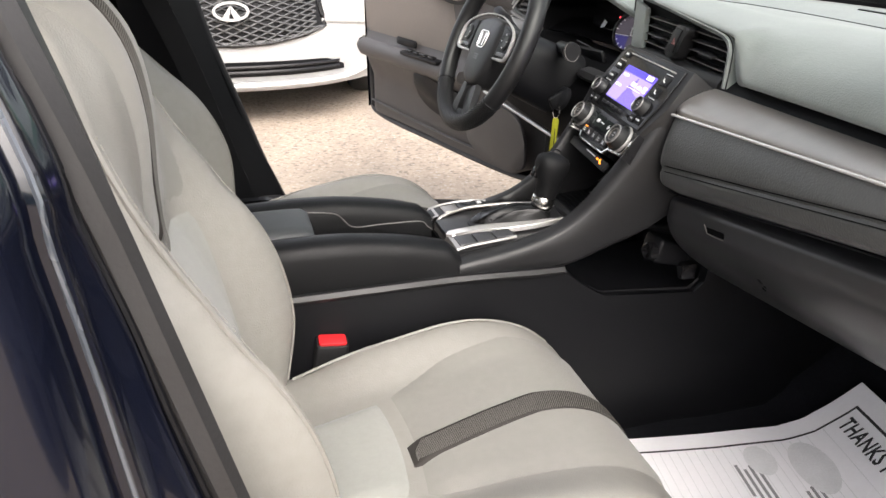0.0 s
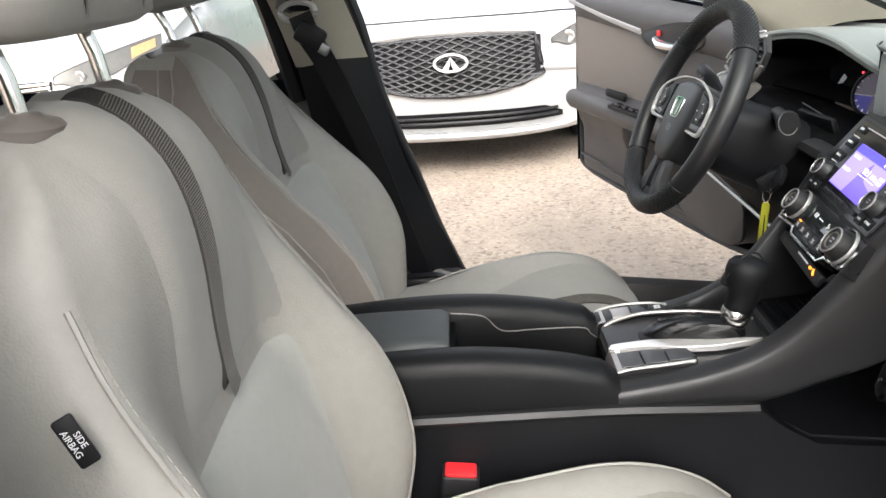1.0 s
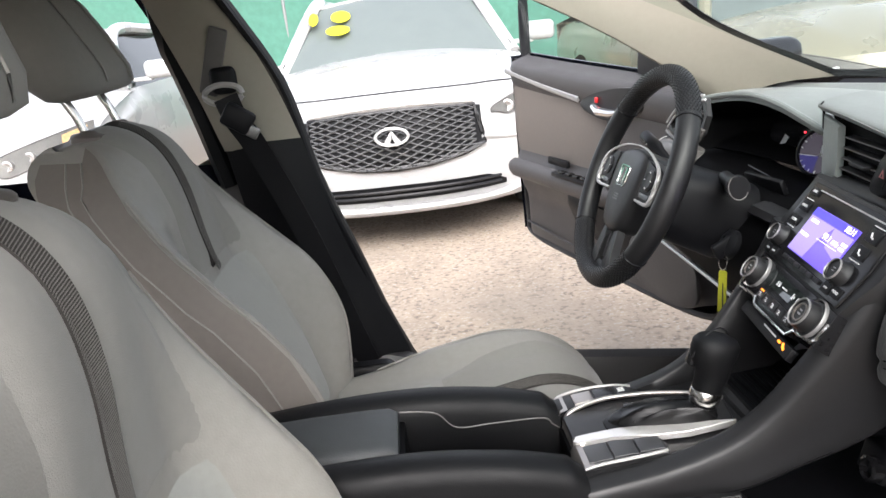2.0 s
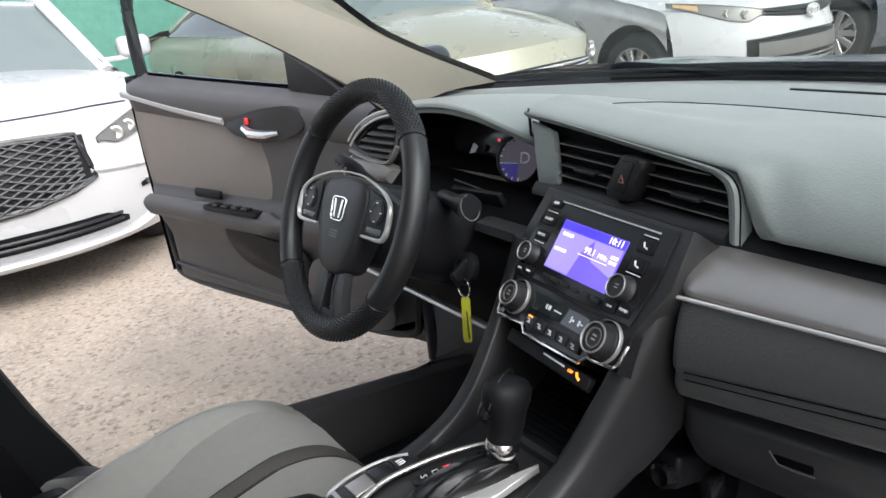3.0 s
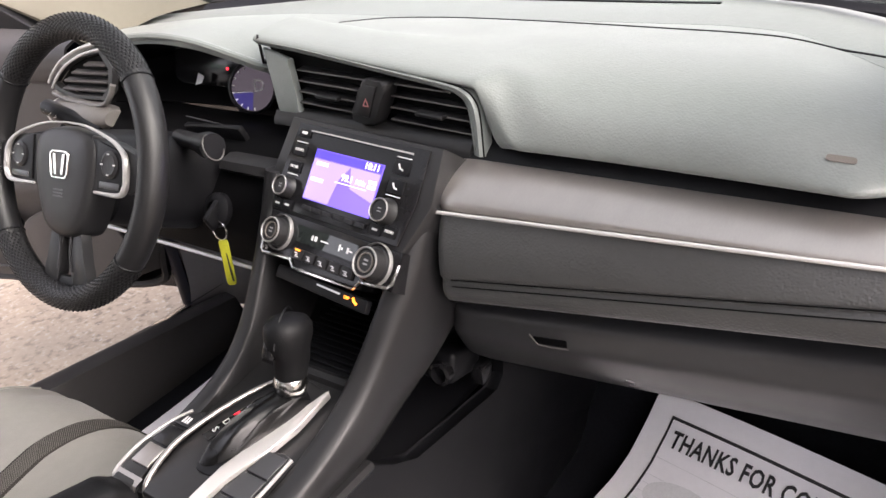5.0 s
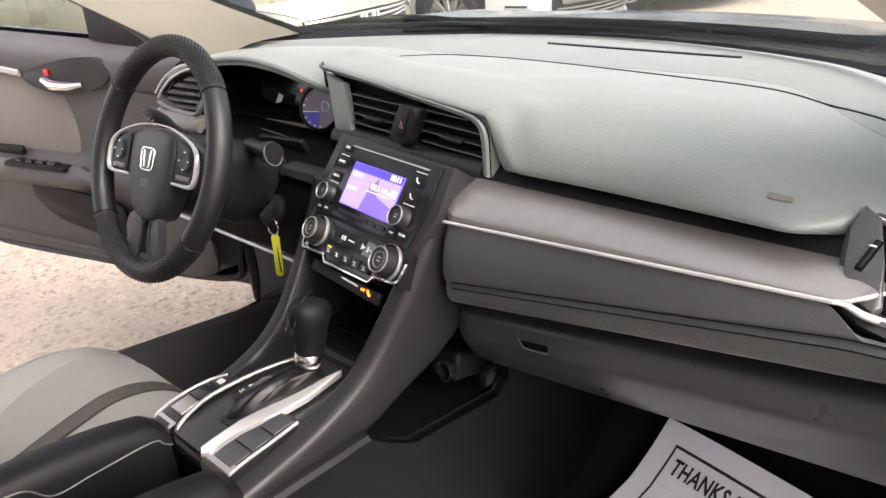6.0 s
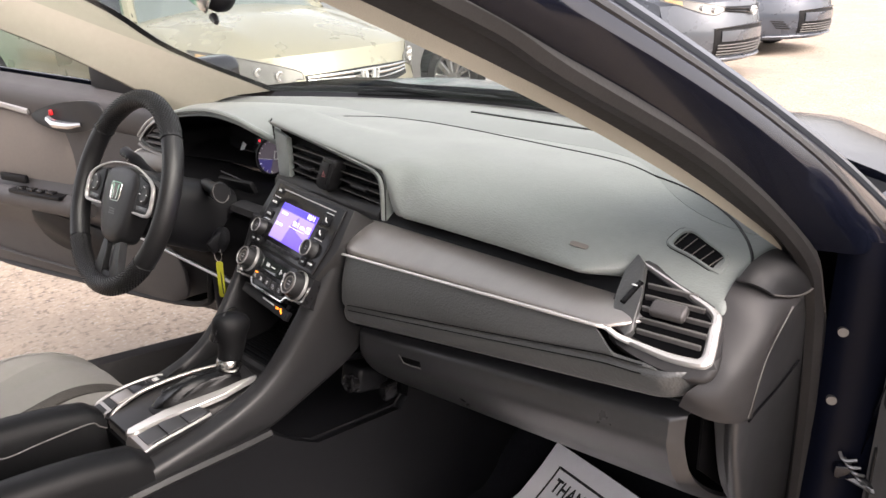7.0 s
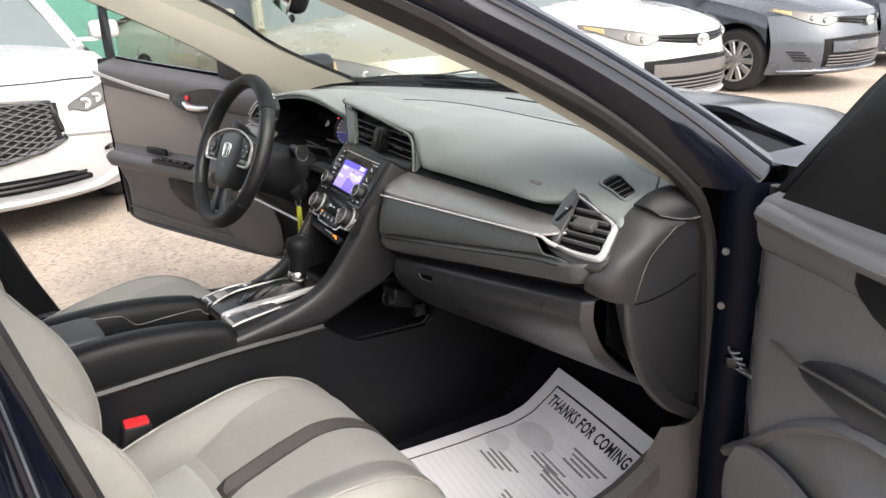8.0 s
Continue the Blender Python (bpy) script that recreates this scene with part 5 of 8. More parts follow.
part("defroster_deck", grid(deck, 60, 8, thick=0.004), DASH, dash, "grained ledge under the windscreen")
SEAM = [(0.186, 0.222), (0.215, 0.248), (0.262, 0.262), (0.325, 0.248), (0.385, 0.215), (0.430, 0.180), (0.452, 0.10), (0.455, 0.03), (0.447, -0.06), (0.437, -0.128), (0.412, -0.288), (0.397, -0.40), (0.360, -0.535), (0.304, -0.625), (0.235, -0.680), (0.182, -0.704)]
part("defroster_slot", tube([V((0.555 + 0.01 * math.sin(3 * y), y, 0.874)) for y in [lerp(-0.30, 0.05, k / 12) for k in range(13)]], 0.004, 5, flat=0.5), BLACK, dash)

LIP = [(0.25, 0.215, 0.838), (0.215, 0.245, 0.848), (0.205, 0.30, 0.864), (0.20, 0.38, 0.882), (0.195, 0.47, 0.889), (0.185, 0.56, 0.882), (0.17, 0.64, 0.866), (0.165, 0.70, 0.842)]
lip_pts = spline(LIP, 6)


def hood_top(u, v):
    p = lip_pts[round(u * (len(lip_pts) - 1))]
    x1 = seam_x(p.y) - 0.13 * step(0.35, 0.75, p.y)
    z = lerp(p.z, 0.866, v ** 0.8) + 0.012 * math.sin(math.pi * v)
    return V((lerp(p.x, x1, v), lerp(p.y, max(p.y, 0.222), min(1, v * 3)), z))


part("cluster_hood", grid(hood_top, len(lip_pts) - 1, 14, thick=0.012), DASH, dash, "grained hood over the instruments")
deck_skins = [BVHTree.FromObject(ob, bpy.context.evaluated_depsgraph_get()) for ob in dash.children if ob.name.split(".")[0] in ("upper_pad", "defroster_deck", "cluster_hood")]


def skin_top(x, y):
    """The height of the dash top at a place."""
    return max([hit[0].z for hit in (tree.ray_cast(V((x, y, 1.2)), V((0, 0, -1))) for tree in deck_skins) if hit[0]] or [0.86])


part("deck_seam", tube([V((p.x, p.y, skin_top(p.x, p.y) - 0.0004)) for p in spline([(*p, 0) for p in SEAM], 8)], 0.0021, 6), BLACK, dash, "dark seam round the dash top")
part("hood_lip", tube(lip_pts, 0.0055, 8), DASH, dash)

# instruments in their dark hollow
def hollow(u, v):
    k = u * (len(lip_pts) - 1)
    i = min(len(lip_pts) - 2, int(k))
    p = lip_pts[i].lerp(lip_pts[i + 1], k - i)
    depth = 0.14 * math.sin(math.pi * min(1, u * 1.02)) ** 0.45
    return V((p.x + 0.006 + depth * step(0, 0.45, v) - 0.10 * step(0.7, 1.0, v) * math.sin(math.pi * u) ** 0.5, lerp(p.y, min(max(p.y, 0.225), 0.64), v), lerp(p.z - 0.006, 0.765, v)))


part("instrument_hollow", grid(hollow, 48, 16, thick=0.003), HOLLOW, dash, "black instrument hollow, deepened for shade")
part("instrument_glass", prism([(p[0], p[1]) for p in rounded(0.26, 0.075, 0.02)], 0.004, axes((0.285, 0.42, 0.822), (0, -1, 0), (0.30, 0, 0.95)), bevel=0.001), GLOSS, dash, "unlit black instrument screen")
# White patch paints a reflection on the instrument screen.
part("glass_glint", prism([(-0.012, -0.010), (0.004, -0.006), (0.010, 0.006), (-0.004, 0.010)], 0.001, axes((0.262, 0.470, 0.800), (0, -1, 0), (0.30, 0, 0.95))), LEGEND, dash, "small pale painted glint on the instrument screen")
gm = axes((0.246, 0.322, 0.801), (0.42, -0.90, 0), (0.30, 0.14, 0.94))
gauge = part("round_gauge", lathe([(0.001, 0.0), (0.040, 0.0), (0.040, 0.010), (0.036, 0.012), (0.036, 0.004), (0.001, 0.004)], gm, 36), BLACK, dash)
part("gauge_face", lathe([(0.001, 0.0), (0.0355, 0.0), (0.0355, 0.0015), (0.001, 0.0015)], gm @ pose(0, 0, 0.0045), 36), GAUGE, gauge, "lit round gauge face")
for k in range(9):
    a = radians(110 + 20 * k)
    part("gauge_tick", box((0, 0, 0), (0.0045, 0.0022, 0.001), 0, gm @ pose(0.0325 * math.cos(a), 0.0325 * math.sin(a), 0.0066, 0, 0, math.degrees(a))), LEGEND, gauge)
words("D", 0.026, gm @ pose(0.010, 0.002, 0.0065), LEGEND, gauge)
part("gauge_lower_field", prism([(-0.034, -0.006), (0.0, -0.006), (-0.004, -0.034), (-0.018, -0.030), (-0.030, -0.018)][::-1], 0.0006, gm @ pose(0, 0, 0.0060)), GAUGEDEEP, gauge)
part("gauge_bar", box((0, 0, 0), (0.030, 0.0012, 0.001), 0, gm @ pose(-0.016, -0.006, 0.0070)), LEGEND, gauge)
part("warning_lamp", lathe([(0.001, 0), (0.0022, 0), (0.0022, 0.002), (0.001, 0.002)], axes((0.250, 0.379, 0.827), (0, -1, 0), (0.35, 0, 0.94)), 10), REDLAMP, dash, "small red warning lamp")

# lower panel on the driver's side, column shroud
KNEE = [(0.260, 0.752), (0.19, 0.762), (0.150, 0.760), (0.11, 0.736), (0.075, 0.70), (0.055, 0.655), (0.055, 0.62), (0.085, 0.598), (0.16, 0.575), (0.28, 0.50)]


def driver_knee(u, v):
    y = lerp(0.125, 0.72, u)
    k = v * (len(KNEE) - 1)
    i = min(len(KNEE) - 2, int(k))
    return V((lerp(KNEE[i][0], KNEE[i + 1][0], k - i) + 0.02 * step(0.45, 0.72, y), y, lerp(KNEE[i][1], KNEE[i + 1][1], k - i)))


part("driver_lower_panel", grid(driver_knee, 20, 30, thick=0.004), HOLLOW, dash, "black panel under the instruments, deepened for shade")
part("lower_bright_line", tube([V((0.060, y, 0.606)) for y in (0.13, 0.3, 0.5, 0.7)], 0.004, 6), SILVER, dash, "satin line along the panel's foot")
for lift in (0.0, -0.010):
    part("shelf_line", tube([V((0.150, 0.377, 0.783 + lift)), V((0.150, 0.32, 0.779 + lift)), V((0.150, 0.259, 0.774 + lift)), V((0.152, 0.250, 0.768 + lift))], 0.0013, 5), PLASTIC, dash)
part("cluster_shelf", box((0.150, 0.315, 0.763), (0.010, 0.130, 0.030), 0.003, pose(0, 0, 0, -4, -20, 0)), BLACK, dash, "black shelf under the instruments")
part("dash_ledge", loft([[V((x, y, z)) for x, z in ((0.150, 0.742), (0.118, 0.752), (0.098, 0.748), (0.092, 0.738), (0.110, 0.722))] for y in (0.255, 0.225, 0.19, 0.150)]), PLASTIC, dash, "dark ledge beside the radio")
# wiper stalk, its rim highlight painted as a grey ring, and ignition barrel
part("wiper_stalk", tube([V((0.075, 0.300, 0.786)), V((0.062, 0.245, 0.789)), V((0.054, 0.212, 0.792)), V((0.050, 0.198, 0.793))], [0.011, 0.012, 0.018, 0.0175], 16), BLACK, dash, "black wiper stalk seen end on")
part("stalk_rim_glint", tube([V((0.0495 + 0.004 * math.cos(a), 0.197 + 0.006 * math.sin(a), 0.793)) + V((-0.0165 * math.cos(a) * 0.35, 0, 0)) + V((0.0165 * math.cos(a), 0, 0.0165 * math.sin(a))) for a in [2 * math.pi * j / 24 for j in range(24)]], 0.0009, 5, closed=True), GREYPLASTIC, dash)
kb = axes((0.046, 0.218, 0.700), (0, -1, 0), (0.45, 0, 0.89))
part("ignition_barrel", lathe([(0.024, -0.004), (0.024, 0.004), (0.019, 0.008), (0.012, 0.010), (0.012, 0.004), (0.001, 0.004)], kb, 24), BLACK, dash)

# driver's corner vent: a slatted wedge under a double brow, over a rounded silver-grey pod
vm = axes((0.130, 0.580, 0.840), (0, -1, 0), (0.25, 0, 0.97))
vo = [(-0.089, -0.020), (-0.052, 0.010), (0.006, 0.034), (0.066, 0.046), (0.092, 0.016), (0.086, -0.018), (0.066, -0.036), (-0.020, -0.040), (-0.070, -0.032)]
vi = [(lerp(0.004, x, 0.84), lerp(-0.003, y, 0.78)) for x, y in vo]
cv = part("corner_vent", ring_of(vo, vi, 0.010, vm), PLASTIC, dash, "dark framed corner air vent")
part("vent_well", prism(vi, 0.002, vm @ pose(0, 0, -0.004)), HOLLOW, cv)
for k in range(4):
    x0, x1 = (-0.058, -0.050, -0.026, 0.010)[k], 0.070
    part("vent_slat", box((0, 0, 0), (x1 - x0, 0.0034, 0.014), 0.001, vm @ pose((x0 + x1) / 2, -0.022 + 0.0135 * k, 0.002, 25, 0, 2)), DOORGREY, cv)
for k in range(2):
    part("vent_brow_line", tube(spline([vm @ V((x + 0.008 * k, y + 0.005 - 0.008 * k, 0.011 - 0.001 * k)) for x, y in ((-0.091, -0.024), (-0.074, -0.006), (-0.050, 0.012), (-0.020, 0.026), (0.010, 0.036), (0.060, 0.046))], 4), 0.0024, 6), SILVER, cv, "silver line over the corner vent")
part("vent_ledge", tube(spline([vm @ V((x, y, 0.010)) for x, y in ((-0.078, -0.034), (-0.040, -0.041), (0.020, -0.044), (0.060, -0.042), (0.078, -0.028), (0.088, -0.010))], 5), 0.0060, 8, flat=0.7), GREYPLASTIC, cv, "grey ledge under the corner vent")
part("corner_pod", loft([[V((0.110 + 0.028 * math.cos(a) * k, y, 0.780 + 0.020 * math.sin(a) * k)) for a in [radians(30 + 20 * j) for j in range(12)]] for y, k in ((0.672, 0.5), (0.660, 0.85), (0.62, 1.0), (0.56, 1.05), (0.52, 0.95), (0.505, 0.6))]), GREYPLASTIC, dash, "rounded satin grey corner pod")
part("pod_line", tube(spline([V((0.110 + 0.0295 * math.cos(a), 0.645, 0.780 + 0.0212 * math.sin(a))) for a in [radians(60 + 15 * j) for j in range(11)]], 3), 0.0014, 5), SILVER, dash, "thin silver line on the corner pod")

# satin band, bright strip, knee pad, glove box
def band_fn(u, v):
    y = lerp(-0.128, -0.640, u)
    zc, top = z_chrome(y) + 0.0005, 0.796
    x = lerp(0.0595, 0.114, v ** 1.7) - 0.012 * math.sin(math.pi * v) + 0.02 * step(0.9, 1.0, v) + 0.012 * step(0.06, 0, u) + 0.045 * step(-0.600, -0.640, y)
    return V((x + 0.01 * tt(y), y, lerp(zc, top, v)))


part("satin_band", grid(band_fn, 40, 14, thick=0.004), SATIN, dash, "brushed satin metal dash band")
# Black sheet paints the shade under the dash top's overhang.
part("shadow_gap", grid(lambda u, v: V((lerp(0.150, 0.118, v), lerp(-0.13, -0.615, u), lerp(0.815, 0.791, v))), 10, 2, thick=0.003), BLACK, dash)
part("bright_strip", tube([V((0.0535 + 0.009 * tt(y), y, z_chrome(y) + 0.0030)) for y in [lerp(-0.128, -0.592, k / 30) for k in range(31)]], 0.0023, 10), POLISH, dash, "thin bright strip")


def knee(u, v):
    y = lerp(-0.123, -0.735, u)
    full, zc, zk, zg = z_chrome(y) + 0.0008, knee_top(y), z_knee(y), z_groove(y)
    z = lerp(zc, zk, v)
    w, vg = (full - z) / (full - zk), (full - zg) / (full - zk)
    x = 0.066 - 0.026 * math.sin(math.pi * (0.12 + 0.72 * w)) + 0.004 * math.exp(-((w - vg) / 0.045) ** 2) + 0.034 * step(0.74, 1.04, w) ** 1.5
    x += 0.035 * step(0.05, 0.0, u) + 0.06 * step(-0.66, -0.735, y) ** 1.6 + 0.008 * tt(y)
    return V((x, y, z))


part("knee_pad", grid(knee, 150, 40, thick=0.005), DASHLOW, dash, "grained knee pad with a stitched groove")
for off in (0.0045, -0.0045):
    part("stitch_line", tube([knee((-0.123 - y) / 0.612, (knee_top(y) - z_groove(y) - off) / (knee_top(y) - z_knee(y))) + V((-0.0012, 0, 0)) for y in [lerp(-0.163, -0.655, k / 48) for k in range(49)]], 0.0008, 4), HOLLOW, dash)


def glove(u, v):
    y = lerp(-0.128, -0.69, u)
    zr, zb = z_ridge(y), z_glove(y)
    p = [(0.115, zr + 0.010), (0.080, zr + 0.004), (0.074, zr - 0.012), (0.076, zr - 0.040), (0.105, lerp(zr, zb, 0.42)), (0.175, lerp(zr, zb, 0.70)), (0.280, zb)]
    k = v * (len(p) - 1)
    i = min(len(p) - 2, int(k))
    a, b, c, d = p[max(0, i - 1)], p[i], p[i + 1], p[min(len(p) - 1, i + 2)]
    s = k - i
    x, z = (0.5 * (2 * b[n] + (c[n] - a[n]) * s + (2 * a[n] - 5 * b[n] + 4 * c[n] - d[n]) * s * s + (3 * b[n] - a[n] - 3 * c[n] + d[n]) * s ** 3) for n in (0, 1))
    return V((x + 0.016 * step(0.975, 1.0, u) + 0.012 * step(0.03, 0, u), y, z))


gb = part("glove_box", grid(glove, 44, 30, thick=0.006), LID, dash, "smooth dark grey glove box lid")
part("glove_box_latch", box((0.0745, -0.265, 0.6110), (0.006, 0.042, 0.009), 0.002, pose(0, 0, 0, -8, 0, 0)), HOLLOW, gb, "recessed black latch")
part("latch_edge", tube([V((0.0705, -0.241, 0.6155)), V((0.0705, -0.251, 0.6045)), V((0.0705, -0.270, 0.6060)), V((0.0705, -0.288, 0.6090))], 0.0010, 6), GREYPLASTIC, gb)
# Black sheet paints the shade between knee pad and glove box.
part("glove_gap", grid(lambda u, v: V((lerp(0.075, 0.13, v), lerp(-0.125, -0.70, u), lerp(z_knee(lerp(-0.125, -0.70, u)) + 0.004, z_ridge(lerp(-0.125, -0.70, u)) + 0.004, v))), 14, 2, thick=0.002), BLACK, dash)
part("under_panel", grid(lambda u, v: V((lerp(0.26, 0.60, v), lerp(-0.12, -0.70, u), z_glove(lerp(-0.12, -0.70, u)) + 0.02 + 0.10 * v)), 10, 4, thick=0.004), BLACK, dash)

# end cap beside the door: side cover with a round-edged lower bracket
cap_out = [(0.140, 0.752), (0.160, 0.776), (0.19, 0.794), (0.235, 0.797), (0.275, 0.780), (0.31, 0.60), (0.31, 0.44), (0.27, 0.445), (0.205, 0.515), (0.155, 0.58), (0.125, 0.66), (0.113, 0.72)]
part("side_cover", prism(spline([(x, z, 0) for x, z in cap_out], 4, True), 0.028, axes((0, -0.708, 0), (1, 0, 0), (0, 0, 1)), bevel=0.008, seg=3), LID, dash, "dark grey cover on the dash end")


def wrap(a, m, b, nu=40, nv=12):
    """A sheet that bends from the line a over the line m to the line b."""
    a, m, b = (spline([V(q) for q in pts], 10) for pts in (a, m, b))

    def at(u, v):
        k = min(len(a) - 1, int(round(u * (len(a) - 1))))
        p, q, r = V(a[k]), V(m[k]), V(b[k])
        return p * (1 - v) ** 2 + (q * 2 - (p + r) * 0.5) * (2 * v * (1 - v)) + r * v * v

    return grid(at, len(a) - 1, nv, thick=0.003)


part("end_fascia", wrap(
    [(0.176, -0.692, 0.831), (0.150, -0.694, 0.821), (0.131, -0.696, 0.805), (0.094, -0.716, 0.777), (0.076, -0.712, 0.757), (0.062, -0.700, 0.742), (0.064, -0.692, 0.722)],
    [(0.188, -0.722, 0.820), (0.168, -0.728, 0.812), (0.140, -0.737, 0.792), (0.106, -0.740, 0.767), (0.090, -0.738, 0.747), (0.082, -0.734, 0.727), (0.086, -0.730, 0.707)],
    [(0.232, -0.743, 0.801), (0.205, -0.744, 0.796), (0.178, -0.744, 0.785), (0.145, -0.745, 0.757), (0.132, -0.745, 0.735), (0.126, -0.745, 0.715), (0.130, -0.744, 0.698)]), ENDTRIM, dash, "rounded dark grey dash end")
part("lower_end_trim", wrap(
    [(0.112, -0.722, 0.706), (0.122, -0.722, 0.64), (0.156, -0.722, 0.560), (0.212, -0.720, 0.492), (0.285, -0.718, 0.440)],
    [(0.108, -0.736, 0.704), (0.118, -0.737, 0.637), (0.154, -0.737, 0.554), (0.211, -0.737, 0.484), (0.284, -0.737, 0.432)],
    [(0.130, -0.741, 0.700), (0.142, -0.741, 0.635), (0.182, -0.741, 0.555), (0.245, -0.741, 0.487), (0.31, -0.741, 0.445)]), LID, dash, "round-edged lower dash end")
# Near-black sheet paints the shade beside the glove box's end.
part("end_gap", grid(lambda u, v: V((lerp(0.11, 0.32, u), -0.700, lerp(lerp(0.71, 0.46, u), lerp(0.62, 0.43, u), v))), 6, 3, thick=0.003), HOLLOW, dash)
part("end_seam", tube(spline([V((0.206, -0.7435, 0.800)), V((0.150, -0.7450, 0.770)), V((0.128, -0.7450, 0.735)), V((0.118, -0.7435, 0.704))], 6), 0.0013, 5), GREYPLASTIC, dash)
part("cover_seam", tube(spline([V((0.119, -0.7445, 0.699)), V((0.16, -0.7385, 0.692)), V((0.21, -0.7375, 0.694)), V((0.27, -0.7375, 0.705))], 5), 0.0014, 5), BLACK, dash)
part("pillar_foot_cover", wrap(
    [(0.160, -0.698, 0.834), (0.190, -0.700, 0.846), (0.225, -0.705, 0.851), (0.262, -0.715, 0.846)],
    [(0.168, -0.716, 0.831), (0.196, -0.721, 0.836), (0.230, -0.729, 0.835), (0.268, -0.734, 0.826)],
    [(0.180, -0.730, 0.820), (0.208, -0.738, 0.811), (0.240, -0.743, 0.805), (0.282, -0.740, 0.802)]), PLASTIC, dash, "dark cover at the pillar's foot")
part("cover_edge", tube(spline([V((0.180, -0.7310, 0.8195)), V((0.208, -0.7390, 0.8105)), V((0.240, -0.7440, 0.8045)), V((0.282, -0.7410, 0.8015))], 5), 0.0012, 5), GREYPLASTIC, dash)

# outer vent on the passenger side
sv = axes((0.0735, -0.655, 0.7655), (0, -1, 0), (0.79, 0, 0.61))
so = [(-0.080, 0.082), (-0.072, 0.113), (-0.02, 0.091), (0.020, 0.079), (0.046, 0.067), (0.056, 0.045), (0.066, 0.014), (0.058, -0.009), (0.024, -0.014), (-0.035, -0.006), (-0.066, 0.012)]
si = [(-0.055, 0.094), (-0.010, 0.078), (0.030, 0.063), (0.039, 0.056), (0.042, 0.040), (0.046, 0.014), (0.042, 0.008), (-0.008, 0.006), (-0.030, 0.011)]
side_vent = part("side_vent", prism([(p.x, p.y) for p in spline([(*p, 0) for p in so], 4, True)], 0.014, sv @ pose(0, 0, -0.014), bevel=0.006, seg=3), ENDTRIM, dash, "angular side air vent")
part("vent_well", prism(si[::-1], 0.003, sv @ pose(0, 0, -0.001)), HOLLOW, side_vent)
fo = [(-0.068, 0.104), (-0.040, 0.0955), (-0.012, 0.0865), (0.020, 0.0765), (0.037, 0.0705), (0.0475, 0.063), (0.0525, 0.046), (0.0600, 0.016), (0.0585, 0.006), (0.0500, 0.0005), (0.018, -0.003), (-0.010, -0.0015), (-0.032, 0.0005)]
fi = [(-0.064, 0.0990), (-0.038, 0.0900), (-0.010, 0.0805), (0.019, 0.0700), (0.033, 0.0640), (0.0395, 0.0570), (0.0420, 0.042), (0.0475, 0.0175), (0.0460, 0.0115), (0.0420, 0.0095), (0.016, 0.0065), (-0.008, 0.0070), (-0.029, 0.0075)]
rings = []
for o, i in zip(spline([(*p, 0) for p in fo], 3), spline([(*p, 0) for p in fi], 3)):
    rings.append([sv @ (o.lerp(i, q) + V((0, 0, h))) for q, h in ((0, 0.0), (0.05, 0.004), (0.3, 0.0065), (0.7, 0.0065), (0.95, 0.004), (1.0, -0.002))])
part("vent_surround", loft(rings), POLISH, side_vent, "bright metal vent surround")
sidep = part("vent_side_piece", prism([(-0.072, 0.109), (-0.056, 0.098), (-0.042, 0.058), (-0.030, 0.014), (-0.036, 0.006), (-0.060, 0.017), (-0.071, 0.047), (-0.077, 0.083)][::-1], 0.013, sv @ pose(0, 0, -0.004), bevel=0.003), DASHLOW, side_vent, "dark cheek with the flow wheel")
part("bright_corner", tube(spline([V((0.0535 + 0.009 * tt(-0.590), -0.590, z_chrome(-0.590) + 0.0030)), sv @ V((-0.056, 0.004, 0.017)), sv @ V((-0.042, 0.002, 0.0095)), sv @ V((-0.030, 0.0030, 0.0035))], 6), [lerp(0.0023, 0.0042, k / 18) for k in range(19)], 10), POLISH, side_vent, "bright corner joining the strip to the vent")
part("wheel_slot", box((0, 0, 0), (0.007, 0.034, 0.003), 0.001, sv @ pose(-0.054, 0.058, 0.0088, 0, 0, -14)), HOLLOW, sidep)
part("flow_wheel", box((0, 0, 0), (0.0045, 0.030, 0.006), 0.002, sv @ pose(-0.054, 0.058, 0.0095, 0, 0, -14)), BLACK, sidep)
part("flow_mark", box((0, 0, 0), (0.006, 0.0016, 0.001), 0, sv @ pose(-0.053, 0.066, 0.0128, 0, 0, -4)), LEGEND, sidep)
for k in range(5):
    y = 0.018 + 0.0140 * k
    x0, x1 = -0.029 - 0.0035 * k, 0.044 - max(0, k - 2) * 0.014
    part("vent_slat", box((0, 0, 0), (x1 - x0, 0.0040, 0.016), 0.0012, sv @ pose((x0 + x1) / 2, y, -0.001, -24, 0, 3)), DOORGREY, side_vent)
    part("slat_edge", box((0, 0, 0), (x1 - x0, 0.0026, 0.0024), 0.0006, sv @ pose((x0 + x1) / 2, y + 0.0026, 0.0058, 0, 0, 3)), GREYPLASTIC, side_vent)
part("vent_tab", box((0, 0, 0), (0.040, 0.020, 0.012), 0.004, sv @ pose(-0.004, 0.049, 0.009, -12, 0, 3), seg=3), DOORGREY, side_vent, "broad dark vent tab")

# side demister slot in the dash top
dv = axes((0.191, -0.668, 0.829), (0.3611, -0.9319, -0.0349), (0.8969, 0.3368, 0.2867))
do = [(-0.064, 0.028), (-0.061, 0.050), (-0.052, 0.064), (-0.040, 0.064), (-0.018, 0.043), (0.002, 0.024), (0.007, 0.008), (0.001, -0.010), (-0.006, -0.013), (-0.036, 0.010)]
dsm = [(p.x, p.y) for p in spline([(*p, 0) for p in do], 4, True)]
mid_d = (-0.028, 0.026)
shrink = lambda k: [(mid_d[0] + (x - mid_d[0]) * k, mid_d[1] + (y - mid_d[1]) * k) for x, y in dsm]
